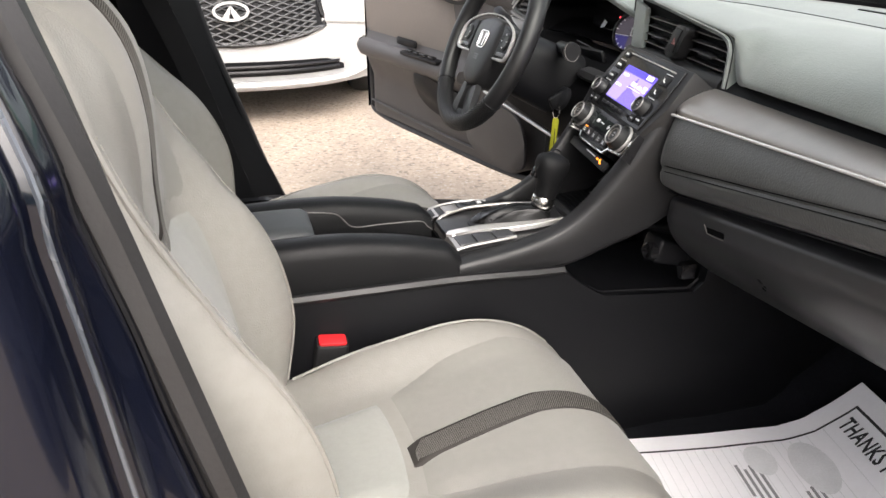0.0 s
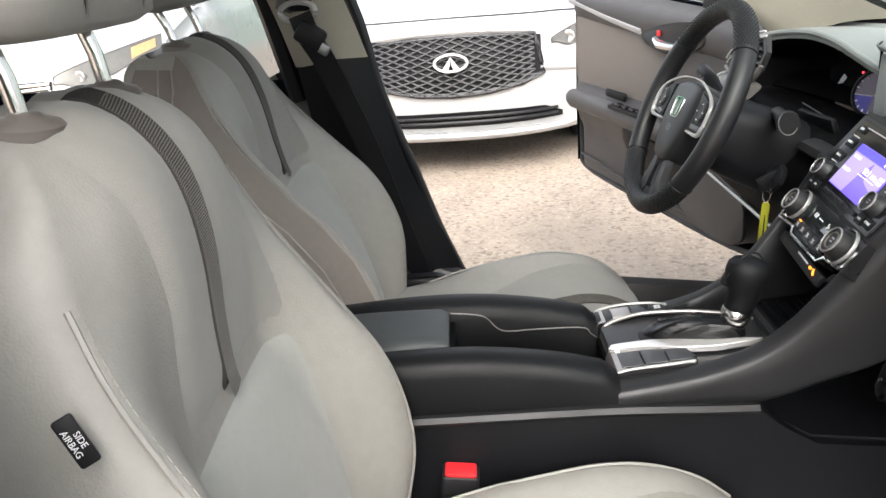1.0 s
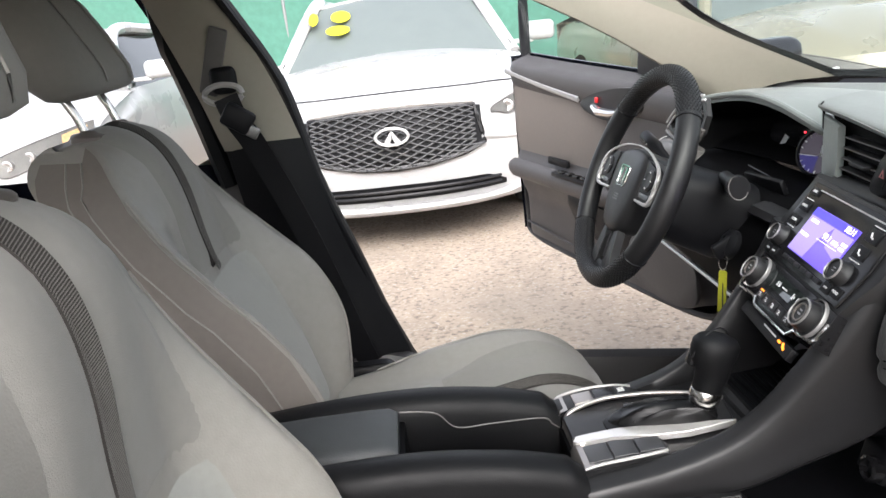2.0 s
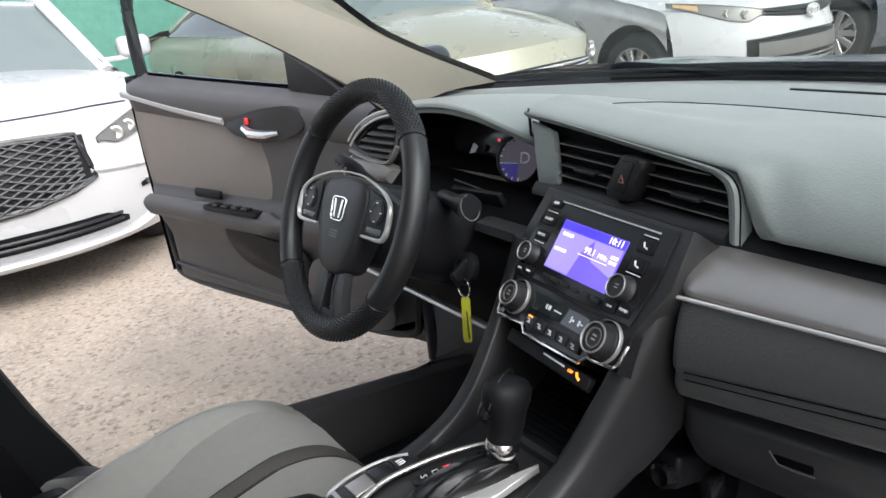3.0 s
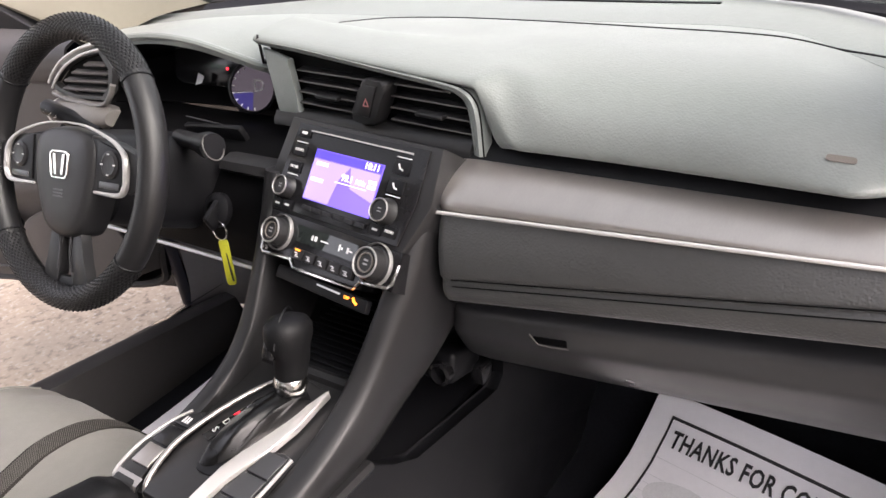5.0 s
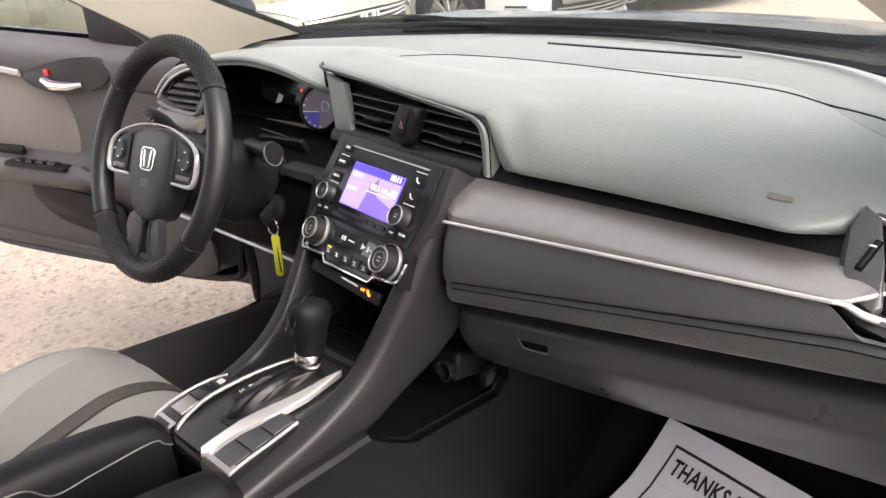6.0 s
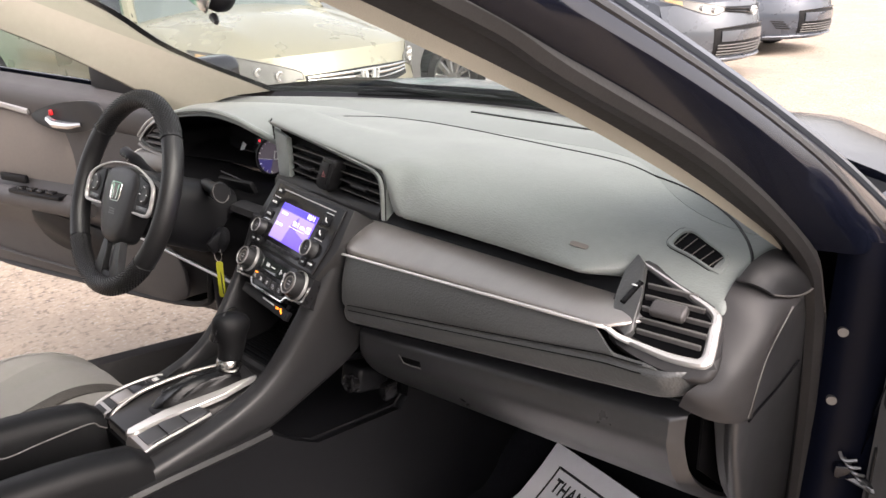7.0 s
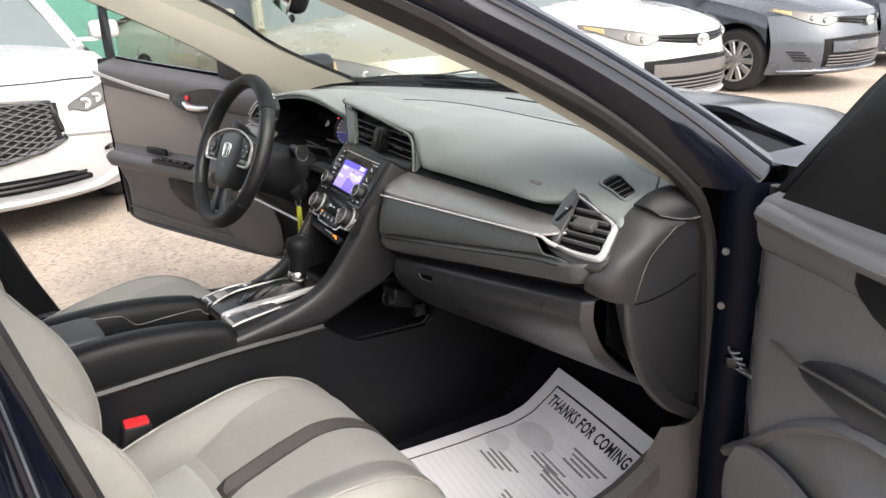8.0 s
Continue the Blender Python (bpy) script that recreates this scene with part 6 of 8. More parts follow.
dm = part("demister", ring_of(dsm, shrink(0.80), 0.0045, dv), DASH, dash, "slotted side demister")
part("demister_groove", tube([dv @ V((x, y, 0.0016)) for x, y in shrink(1.03)], 0.0008, 4, closed=True), BLACK, dm)
part("demister_well", prism(shrink(0.82), 0.0022, dv), HOLLOW, dm)
for k in range(5):
    a, b = V((-0.056 + 0.010 * k, 0.030 - 0.0085 * k, 0.003)), V((-0.044 + 0.0105 * k, 0.056 - 0.0095 * k, 0.003))
    part("demister_fin", tube([dv @ a, dv @ b], 0.0009, 4), GREYPLASTIC, dm)
am_o, am_up = pad(0.222, 0.40), (pad(0.222, 0.43) - pad(0.222, 0.37)).normalized()
am = axes(am_o, (pad(0.217, 0.40) - pad(0.227, 0.40)).normalized(), am_up)
part("airbag_mark", prism(rounded(0.024, 0.007, 0.003), 0.0006, am @ pose(0, 0, 0.0008)), SIDEBROWN, dash)

# middle vents under the hooded tip
ay, dn = V((-0.131, -0.991, 0)).normalized(), V((-0.12, 0.016, -1)).normalized()
mv = axes((0.155, 0, 0.85), ay, -dn)
mid = part("middle_vents", prism([(-0.228, 0.040), (0.11, 0.018), (0.140, 0.006), (0.158, -0.050), (-0.200, -0.060)], -0.03, mv @ pose(0, 0, -0.016)), HOLLOW, dash, "pair of middle air vents")
part("vent_fin_panel", prism([(-0.224, 0.034), (-0.166, 0.024), (-0.160, -0.030), (-0.152, -0.047), (-0.170, -0.053), (-0.206, -0.059), (-0.196, -0.046)], 0.010, mv @ pose(0, 0, -0.010), bevel=0.004, seg=3), DASH, mid, "grey cheek beside the vent")
brow_o = spline([(-0.233, 0.046, 0), (-0.145, 0.043, 0), (-0.052, 0.036, 0), (0.040, 0.029, 0), (0.115, 0.0235, 0), (0.143, 0.0185, 0), (0.158, 0.008, 0), (0.165, -0.010, 0), (0.170, -0.053, 0)], 6)
brow_i = spline([(-0.231, 0.038, 0), (-0.147, 0.034, 0), (-0.052, 0.0275, 0), (0.040, 0.0205, 0), (0.110, 0.0150, 0), (0.131, 0.0105, 0), (0.143, 0.001, 0), (0.149, -0.020, 0), (0.154, -0.053, 0)], 6)
rings = []
for k, (o, i) in enumerate(zip(brow_o, brow_i)):
    rings.append([mv @ V((q.x, q.y, h)) for q, h in ((o, -0.014), (o.lerp(i, 0.02), 0.001), (o.lerp(i, 0.25), 0.0055), (o.lerp(i, 0.55), 0.0045), (o.lerp(i, 0.62), 0.0022), (o.lerp(i, 0.70), 0.0032), (o.lerp(i, 0.95), 0.0010), (i, -0.020))])
part("vent_brow", loft(rings), DASH, mid, "rounded grey brow over the vents")
for share in (0.04, 0.62):
    part("brow_groove", tube([mv @ (o.lerp(i, share) + V((0, 0, 0.0016))) for o, i in zip(brow_o, brow_i)], 0.0010, 5), HOLLOW, mid)
foot_line = [(-0.206, -0.051), (-0.06, -0.044), (0.08, -0.042), (0.152, -0.040)]
part("vent_foot", loft([[mv @ V((x, y + dy, h)) for dy, h in ((0.004, -0.020), (0.004, -0.008), (0.000, 0.000), (-0.010, 0.006), (-0.018, 0.006), (-0.020, -0.010))] for x, y in foot_line]), PLASTIC, mid, "grey ledge under the vents")
for x0, x1, low, lift in ((-0.156, -0.018, -0.031, 0.0145), (0.020, 0.152, -0.030, 0.0145)):
    for k in range(4):
        y = low + lift * k
        cut = 0.030 * max(0, k - 2) if x0 > 0 else 0.0
        tip = x1 - cut + (0.006 * k if x0 < 0 else -0.002 * k)
        part("vent_slat", box((0, 0, 0), (tip - x0, 0.0012, 0.020), 0.0005, mv @ pose((x0 + tip) / 2, y, -0.014, 14)), PLASTIC, mid)
        part("slat_edge", box((0, 0, 0), (tip - x0, 0.0018, 0.0018), 0.0005, mv @ pose((x0 + tip) / 2, y - 0.0026, -0.0045)), GREYPLASTIC, mid)
    part("vent_tab", box((0, 0, 0), (0.042, 0.0055, 0.012), 0.002, mv @ pose(-0.090 if x0 < 0 else 0.090, low + lift - 0.0015, 0.0, 10), seg=3), PLASTIC, mid, "dark vent tab")
hz = part("hazard_housing", prism(spline([(-0.012, 0.014, 0), (0.008, 0.015, 0), (0.029, 0.012, 0), (0.018, -0.012, 0), (0.006, -0.038, 0), (-0.014, -0.040, 0), (-0.036, -0.036, 0), (-0.024, -0.012, 0)], 4, True), 0.024, mv @ pose(0, 0, -0.012), bevel=0.005, seg=3), PLASTIC, mid, "rounded grey hazard housing")
hb = [(-0.005, 0.009), (0.015, 0.009), (-0.001, -0.030), (-0.025, -0.030)]
part("hazard_button", prism(hb[::-1], 0.003, mv @ pose(0, 0, 0.0112), bevel=0.001), PLASTIC, hz)
part("button_gap", tube([mv @ V((x, y, 0.0122)) for x, y in hb], 0.0007, 4, closed=True), HOLLOW, hz)
part("hazard_mark", ring_of([(-0.0055, -0.005), (0.0055, -0.005), (0.001, 0.006)], [(-0.0032, -0.0036), (0.0035, -0.0036), (0.0008, 0.003)], 0.0006, mv @ pose(-0.004, -0.012, 0.0145)), PINKMARK, hz)

# ---- radio and climate panel ----
ST = axes((0.0995, -0.0125, 0.8165), ay, -V((-0.592, 0.078, -0.802)))


def on_stack(u, v, h=0.0):
    return ST @ pose(u, -v, h)


radio = thing("car_radio", "black car radio with a lit purple screen and silver lines", "car radio", (0.07, -0.012, 0.775))
part("fascia", prism([(-0.126, 0.004), (0.131, 0.004), (0.139, -0.062), (0.118, -0.118), (-0.112, -0.118), (-0.133, -0.075)], -0.05, ST @ pose(0, 0, 0), bevel=0.003), PLASTIC, radio, "matt black radio fascia")
part("fascia_plate", prism([(-0.104, -0.002), (0.117, -0.002), (0.120, -0.062), (0.112, -0.112), (-0.104, -0.112), (-0.108, -0.07)], 0.004, ST, bevel=0.0015), GLOSS, radio)
part("bright_line", box((0, 0, 0), (0.172, 0.0018, 0.002), 0, on_stack(0.010, 0.0095, 0.005)), SILVER, radio)
scr = part("screen", prism([(-0.056, -0.029), (0.060, -0.029), (0.060, -0.092), (-0.056, -0.092)], 0.003, ST @ pose(0, 0, 0.0025)), SCREEN, radio, "lit violet radio screen")
part("screen_header", prism([(-0.055, -0.030), (0.059, -0.030), (0.059, -0.040), (-0.055, -0.040)], 0.0008, ST @ pose(0, 0, 0.0056)), SCREENDEEP, scr)
part("screen_swoosh", prism([(-0.055, -0.041), (0.010, -0.041), (-0.004, -0.060), (-0.010, -0.091), (-0.055, -0.091)], 0.0004, ST @ pose(0, 0, 0.0056)), SCREENPALE, scr)
part("screen_shade", prism([(0.010, -0.041), (0.059, -0.041), (0.059, -0.075), (0.018, -0.066)], 0.0003, ST @ pose(0, 0, 0.0056)), SCREENPALE, scr)
words("10:11", 0.0115, on_stack(0.044, 0.035, 0.0068), SCREENTEXT, scr)
words("99.1", 0.0115, on_stack(0.010, 0.0555, 0.0064), SCREENTEXT, scr)
words("MHz", 0.0085, on_stack(0.033, 0.0562, 0.0064), SCREENTEXT, scr)
part("tuning_line", box((0, 0, 0), (0.052, 0.0008, 0.0005), 0, on_stack(0.018, 0.0625, 0.0062)), SCREENTEXT, scr)
for u, v, w in ((-0.038, 0.046, 0.020), (-0.040, 0.066, 0.022), (0.051, 0.052, 0.012), (0.051, 0.058, 0.012)):
    part("text_bar", box((0, 0, 0), (w, 0.004, 0.0005), 0, on_stack(u, v, 0.0062)), SCREENTEXT, scr)
for i in range(6):
    part("preset_key", box((0, 0, 0), (0.0165, 0.0055, 0.004), 0.001, on_stack(-0.042 + 0.0186 * i, 0.102, 0.0055)), PLASTIC, radio)
for text, u, v in (("RADIO", -0.086, 0.036), ("MEDIA", -0.086, 0.058)):
    b = part("key", box((0, 0, 0), (0.022, 0.014, 0.003), 0.001, on_stack(u, v, 0.005)), BLACK, radio)
    words(text, 0.0052, on_stack(u, v, 0.0068), LEGEND, b)
    part("key_line", box((0, 0, 0), (0.020, 0.0012, 0.001), 0, on_stack(u, v + (0.0095 if text == "MEDIA" else -0.010), 0.0055)), LEGEND, radio)
b = part("key", box((0, 0, 0), (0.020, 0.010, 0.003), 0.001, on_stack(-0.086, 0.014, 0.005)), BLACK, radio)
part("key_mark", box((0, 0, 0), (0.010, 0.0035, 0.0005), 0, on_stack(-0.086, 0.014, 0.0068)), LEGEND, b)
for v, kind in ((0.027, 0), (0.049, 1)):
    b = part("key", box((0, 0, 0), (0.024, 0.016, 0.003), 0.001, on_stack(0.086, v, 0.005)), BLACK, radio)
    part("key_mark", tube([on_stack(0.082, v - 0.003, 0.0068).translation, on_stack(0.085, v + 0.002, 0.0068).translation, on_stack(0.090, v + 0.003, 0.0068).translation], 0.0011, 5), LEGEND, b)
    part("key_line", box((0, 0, 0), (0.022, 0.0012, 0.001), 0, on_stack(0.086, v + (0.011 if kind else -0.011), 0.0055)), LEGEND, radio)


def dial(root, u, v, r, h, name="knob", ring=False):
    m = on_stack(u, v, 0.002)
    k = part(name, lathe([(r * 1.12, 0), (r * 1.12, 0.003), (r, 0.005), (r * 0.96, h * 0.8), (r * 0.90, h), (r * 0.80, h), (r * 0.76, h - 0.002), (0.001, h - 0.002)], m, 32), PLASTIC, root, "ribbed black rotary knob")
    rim = (0.92, 0.82) if ring else (0.92, 0.84)
    part("bright_ring", lathe([(r * rim[0], h - 0.001), (r * rim[0], h + 0.0008), (r * (rim[0] + rim[1]) / 2, h + 0.0014), (r * rim[1], h + 0.0006), (r * (rim[1] - 0.02), h - 0.001)], m, 32, caps=False), DULLRING, k)
    if ring:
        part("inner_ring", lathe([(r * 0.60, h - 0.002), (r * 0.60, h - 0.0004), (r * 0.52, h - 0.0002), (r * 0.50, h - 0.002)], m, 28, caps=False), COLLAR, k)
        part("outer_ring", lathe([(r * 1.30, 0), (r * 1.30, 0.004), (r * 1.26, 0.005), (r * 1.22, 0.001)], m, 32, caps=False), DULLRING, k)
    for dy in (-0.10, 0.14):
        part("knob_mark", box((0, 0, 0), (r * 0.34, r * 0.10, 0.0006), 0, m @ pose(0, r * dy, h - 0.0013)), MIDINK, k)


dial(radio, -0.089, 0.085, 0.0135, 0.016)
dial(radio, 0.083, 0.079, 0.0145, 0.016)
for u, v in ((-0.096, 0.107), (-0.078, 0.106), (0.076, 0.101), (0.098, 0.099)):
    b = part("key", box((0, 0, 0), (0.018, 0.013, 0.003), 0.001, on_stack(u, v, 0.005)), BLACK, radio)
    if u > 0.09:
        words("MENU", 0.0048, on_stack(u, v, 0.0068), LEGEND, b)
    else:
        part("key_mark", box((0, 0, 0), (0.008, 0.0025, 0.0005), 0, on_stack(u, v, 0.0068)), LEGEND, b)

climate = thing("climate_panel", "black climate panel with two bright-ringed dials", "climate control", (0.01, -0.02, 0.70))
part("panel", prism([(-0.108, -0.116), (0.122, -0.116), (0.124, -0.160), (0.076, -0.162), (0.070, -0.172), (-0.034, -0.176), (-0.044, -0.166), (-0.100, -0.172)], -0.04, ST @ pose(0, 0, 0.002), bevel=0.002), GLOSS, climate)
part("bright_edge", tube([ST @ V((x, y, 0.003)) for x, y in ((-0.109, -0.135), (-0.103, -0.168), (-0.098, -0.172), (-0.046, -0.167), (-0.036, -0.176), (0.068, -0.172), (0.076, -0.162), (0.116, -0.158), (0.122, -0.152), (0.123, -0.130))], 0.0022, 6), CHROME, climate, "bright line round the climate panel")
dial(climate, -0.078, 0.141, 0.0175, 0.018, "dial", True)
dial(climate, 0.090, 0.138, 0.0190, 0.019, "dial", True)
lcd = part("display", prism(rounded(0.108, 0.020, 0.004), 0.002, on_stack(0.004, 0.134, 0.002)), WINDOW, climate, "dark climate display")
for u, w, h in ((-0.018, 0.0030, 0.006), (-0.012, 0.0045, 0.006), (0.004, 0.014, 0.0018), (0.030, 0.0022, 0.008), (0.034, 0.0030, 0.003), (0.044, 0.0030, 0.007), (0.049, 0.0045, 0.0016)):
    part("display_mark", box((0, 0, 0), (w, h, 0.0005), 0, on_stack(u, 0.134, 0.0043)), GREYINK, lcd)
for i in range(5):
    u = -0.034 + 0.0218 * i
    b = part("button", box((0, 0, 0), (0.0195, 0.013, 0.006), 0.0015, on_stack(u, 0.158 + 0.0 * i, 0.003)), PLASTIC, climate)
    for du, dv, w, h in ((-0.0016, -0.0018, 0.0060, 0.0010), (0.0, 0.0002, 0.0030, 0.0014), (0.0006, 0.0022, 0.0064, 0.0010)):
        part("button_mark", box((0, 0, 0), (w, h, 0.0005), 0, on_stack(u + du, 0.159 + dv, 0.0063)), GREYINK, b)
part("button_lamp", box((0, 0, 0), (0.009, 0.0022, 0.0006), 0, on_stack(-0.034, 0.1535, 0.0064)), ORANGELAMP, climate, "orange button lamp")
strip = part("airbag_indicator", box((0, 0, 0), (0.16, 0.016, 0.01), 0.002, on_stack(0.01, 0.187, -0.008)), BLACK, climate)
part("legend_bar", box((0, 0, 0), (0.040, 0.0022, 0.0005), 0, on_stack(0.026, 0.184, -0.0025)), GREYINK, strip)
words("OFF", 0.0052, on_stack(0.058, 0.185, -0.0025), ORANGELAMP, strip)
part("lamp_mark", tube([on_stack(0.068, 0.182, -0.0025).translation, on_stack(0.071, 0.186, -0.0025).translation, on_stack(0.076, 0.188, -0.0025).translation], 0.0016, 5), ORANGELAMP, strip)
# ---- centre console ----
console = thing("centre_console", "dark centre console with satin silver trim and an open bin", "console", (-0.2, 0, 0.19))


def wing(side):
    """One swept side of the console, from the bin up to the radio, with a rounded crest."""
    edge = spline([(-0.268, 0.0, 0.534), (-0.17, 0, 0.549), (-0.10, 0, 0.571), (-0.055, 0, 0.605), (-0.015, 0, 0.660), (0.02, 0, 0.718), (0.045, 0, 0.762)], 6)
    foot = spline([(-0.268, 0.0, 0.504), (-0.17, 0, 0.505), (-0.086, 0, 0.506), (-0.02, 0, 0.528), (0.060, 0, 0.566), (0.118, 0, 0.63), (0.115, 0, 0.750)], 6)
    rings = []
    for p, q in zip(edge, foot):
        lean = 0.028 * step(0.56, 0.76, p.z)
        dx = (0.022 if side > 0 else 0.0) * step(0.56, 0.76, p.z)
        y0 = 0.080 + lean
        ring = []
        for k, out in ((0.30, 0.000), (0.03, 0.0), (0.0, 0.003), (0.0, 0.008), (0.02, 0.018), (0.06, 0.026), (0.14, 0.030), (0.45, 0.033), (0.94, 0.032), (1.0, 0.028), (1.0, 0.0)):
            c = p.lerp(q, k)
            ring.append(V((c.x + dx, side * (y0 + out), c.z)))
        rings.append(ring)
    part("console_wing", loft(rings), PLASTIC, console, "dark swept console side", smooth=60)
    part("wing_seam", tube([V((r[8].x, r[8].y + side * 0.0004, r[8].z + 0.001)) for r in rings[:22]], 0.0009, 4), HOLLOW, console)


wing(-1)
wing(1)

# lower sides with the pass-through opening
def lower_side(side):
    line = [(-0.66, 0.17), (-0.66, 0.515), (-0.275, 0.512), (-0.086, 0.500), (-0.05, 0.465), (-0.01, 0.437), (0.155, 0.432), (0.172, 0.45), (0.175, 0.52), (0.21, 0.55), (0.34, 0.50), (0.44, 0.44), (0.50, 0.17)]
    bm = prism(line, 0.02, axes((0, 0, 0), (1, 0, 0), (0, 0, 1)), bevel=0.004)
    for v in bm.verts:
        flare = 0.05 * step(-0.10, 0.40, v.co.x) + 0.02 * step(0.45, 0.20, v.co.z)
        v.co.y = side * (0.092 + flare - v.co.y)
    part("console_side", bm, BLACK, console, "black lower console side")
    part("side_edge", tube([V((x, side * (0.116 + 0.05 * step(-0.10, 0.40, x)), 0.510 - 0.008 * step(-0.3, -0.08, x))) for x in [lerp(-0.62, -0.09, k / 10) for k in range(11)]], 0.008, 6), PLASTIC, console)


lower_side(-1)
lower_side(1)
part("pass_through_floor", box((0.05, 0, 0.425), (0.32, 0.20, 0.012), 0.004), BLACK, console)
part("pass_through_back", box((0.20, 0, 0.50), (0.02, 0.24, 0.16), 0.004), BLACK, console)
part("storage_floor", box((0.055, 0.017, 0.551), (0.21, 0.226, 0.008), 0.003), BLACK, console, "ribbed black rubber storage mat")
for k in range(14):
    part("mat_rib", box((-0.02 + 0.011 * k, 0, 0.558), (0.004, 0.15, 0.003), 0.001), BLACK, console)
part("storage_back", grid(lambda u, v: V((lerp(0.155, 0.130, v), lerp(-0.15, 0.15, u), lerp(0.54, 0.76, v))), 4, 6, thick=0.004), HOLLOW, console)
# socket pod with a plug inside the opening
pod = part("socket_pod", box((0.115, -0.095, 0.505), (0.07, 0.05, 0.045), 0.008, pose(0, 0, 0, 0, 15, 0), seg=3), BLACK, console)
part("socket_ring", lathe([(0.016, 0), (0.016, 0.012), (0.012, 0.014), (0.011, 0.002)], axes((0.082, -0.105, 0.508), (0, -1, 0), (0.2, 0, 0.98)), 18), GLOSS, pod)
part("socket_cap", box((0.14, -0.125, 0.475), (0.03, 0.02, 0.03), 0.005), GLOSS, pod)

# top plate, trims and gaiter
cm = axes((-0.26, 0, 0.541), (1, 0, 0.09), (0, 1, 0))


def on_top(x, y, h=0.0):
    """A place on the sloped console top; x is the car's x."""
    return cm @ pose((x + 0.26) * 1.004, y, h)


def slab(points, h, d, mat, label="", name="plate", bevel=0.002, root=console, soft=0):
    """A plate on the console top; its points are millimetres forward of the bin and across."""
    pts = [(u / 1000, y / 1000) for u, y in points]
    if soft:
        pts = [(p.x, p.y) for p in spline([(*p, 0) for p in pts], soft, True)]
    return part(name, prism(pts[::-1], d, cm @ pose(0, 0, h), bevel=bevel, seg=3), mat, root, label)


slab([(-2, -84), (226, -84), (226, 84), (-2, 84)], -0.034, 0.028, PLASTIC, name="top_plate")
slab([(-3, -12), (-3, 46), (14, 50), (58, 61), (110, 52), (150, 40), (206, 6), (197, -46), (152, -36), (110, -25), (58, -13), (20, -14)], -0.006, 0.010, PLASTIC, "dark selector plate", "selector_plate", 0.003)
part("plate_front", loft([[on_top(-0.262 + dx, y, h).translation for y in (-0.020, 0.0, 0.025, 0.050)] for dx, h in ((0.012, 0.004), (0.003, 0.001), (-0.002, -0.008), (-0.003, -0.040))], closed=False, caps=False), GREYPLASTIC, console, "warm grey front of the selector plate")
slab([(48, 17), (78, 18), (100, 14), (141, 6), (172, -6), (184, -24), (172, -39), (148, -40), (91, -29), (53, -24), (44, -4)], 0.002, 0.004, BLACK, name="gaiter_seat", bevel=0.0015, soft=3)
slab([(82, 46), (160, 23), (156, 10), (78, 32)], 0.0025, 0.003, GLOSS, name="gear_window", bevel=0.001)
for text, u, y, mat in (("S", 0.094, 0.036, LEGEND), ("D", 0.108, 0.0325, LEGEND), ("N", 0.122, 0.0285, REDLAMP), ("R", 0.138, 0.0235, LEGEND), ("P", 0.150, 0.0195, LEGEND)):
    words(text, 0.0115, cm @ pose(u, y, 0.0062, 0, 0, -107), mat, console)
slab([(-4, -22), (2, -12), (20, -12), (58, -12), (110, -25), (152, -36), (198, -47), (194, -51), (136, -52), (96, -46), (77, -39), (45, -31), (22, -28), (4, -30)], -0.002, 0.009, POLISH, "polished silver strip beside the selector", "bright_strip", 0.0012)
part("left_strip", tube(spline([on_top(-0.264, 0.047, -0.03).translation, on_top(-0.258, 0.050, -0.002).translation, on_top(-0.240, 0.055, 0.006).translation, on_top(-0.203, 0.062, 0.008).translation, on_top(-0.168, 0.058, 0.008).translation, on_top(-0.130, 0.048, 0.008).translation, on_top(-0.088, 0.032, 0.006).translation, on_top(-0.056, 0.008, 0.004).translation], 6), 0.0033, 10), SATIN, console, "satin metal strip")
lp = slab([(-6, 62), (14, 64), (58, 70), (103, 60), (112, 72), (103, 86), (80, 98), (44, 105), (8, 101), (-6, 96)], -0.012, 0.016, PLASTIC, "dark switch panel", "left_pod", 0.004)
part("pod_edge", tube(spline([on_top(-0.268, 0.096, -0.022).translation, on_top(-0.262, 0.099, 0.000).translation, on_top(-0.246, 0.103, 0.0045).translation, on_top(-0.216, 0.1055, 0.0050).translation, on_top(-0.180, 0.099, 0.0050).translation, on_top(-0.156, 0.087, 0.0045).translation], 6), 0.0020, 8), SILVER, lp, "bright edge line")
part("front_cheek", loft([[on_top(-0.266 + dx, y, h).translation for y in (0.058, 0.075, 0.090, 0.099)] for dx, h in ((0.014, 0.005), (0.004, 0.003), (-0.002, -0.006), (-0.004, -0.038))], closed=False, caps=False), SATIN, lp, "satin metal front cheek")
slab([(20, 65), (48, 68), (48, 95), (20, 94)], 0.003, 0.004, SATIN, "satin parking brake switch", "brake_switch", 0.002, lp)
slab([(51, 68), (77, 66), (77, 94), (51, 96)], 0.003, 0.003, GLOSS, name="blank_cover", bevel=0.001, root=lp)
sw = slab([(80, 65), (99, 61), (104, 72), (98, 84), (80, 92)], 0.003, 0.005, PLASTIC, name="hold_switch", bevel=0.002, root=lp)
for dy in (-0.004, 0.0, 0.004):
    part("switch_mark", box((0, 0, 0), (0.009, 0.0020, 0.0006), 0, on_top(-0.172, 0.077 + dy, 0.0083)), LEGEND, sw)
rp = slab([(-4, -32), (22, -29), (45, -32), (77, -40), (102, -47), (106, -62), (100, -79), (66, -76), (40, -74), (-4, -72)], -0.014, 0.017, PLASTIC, "dark key panel", "right_pod", 0.004)
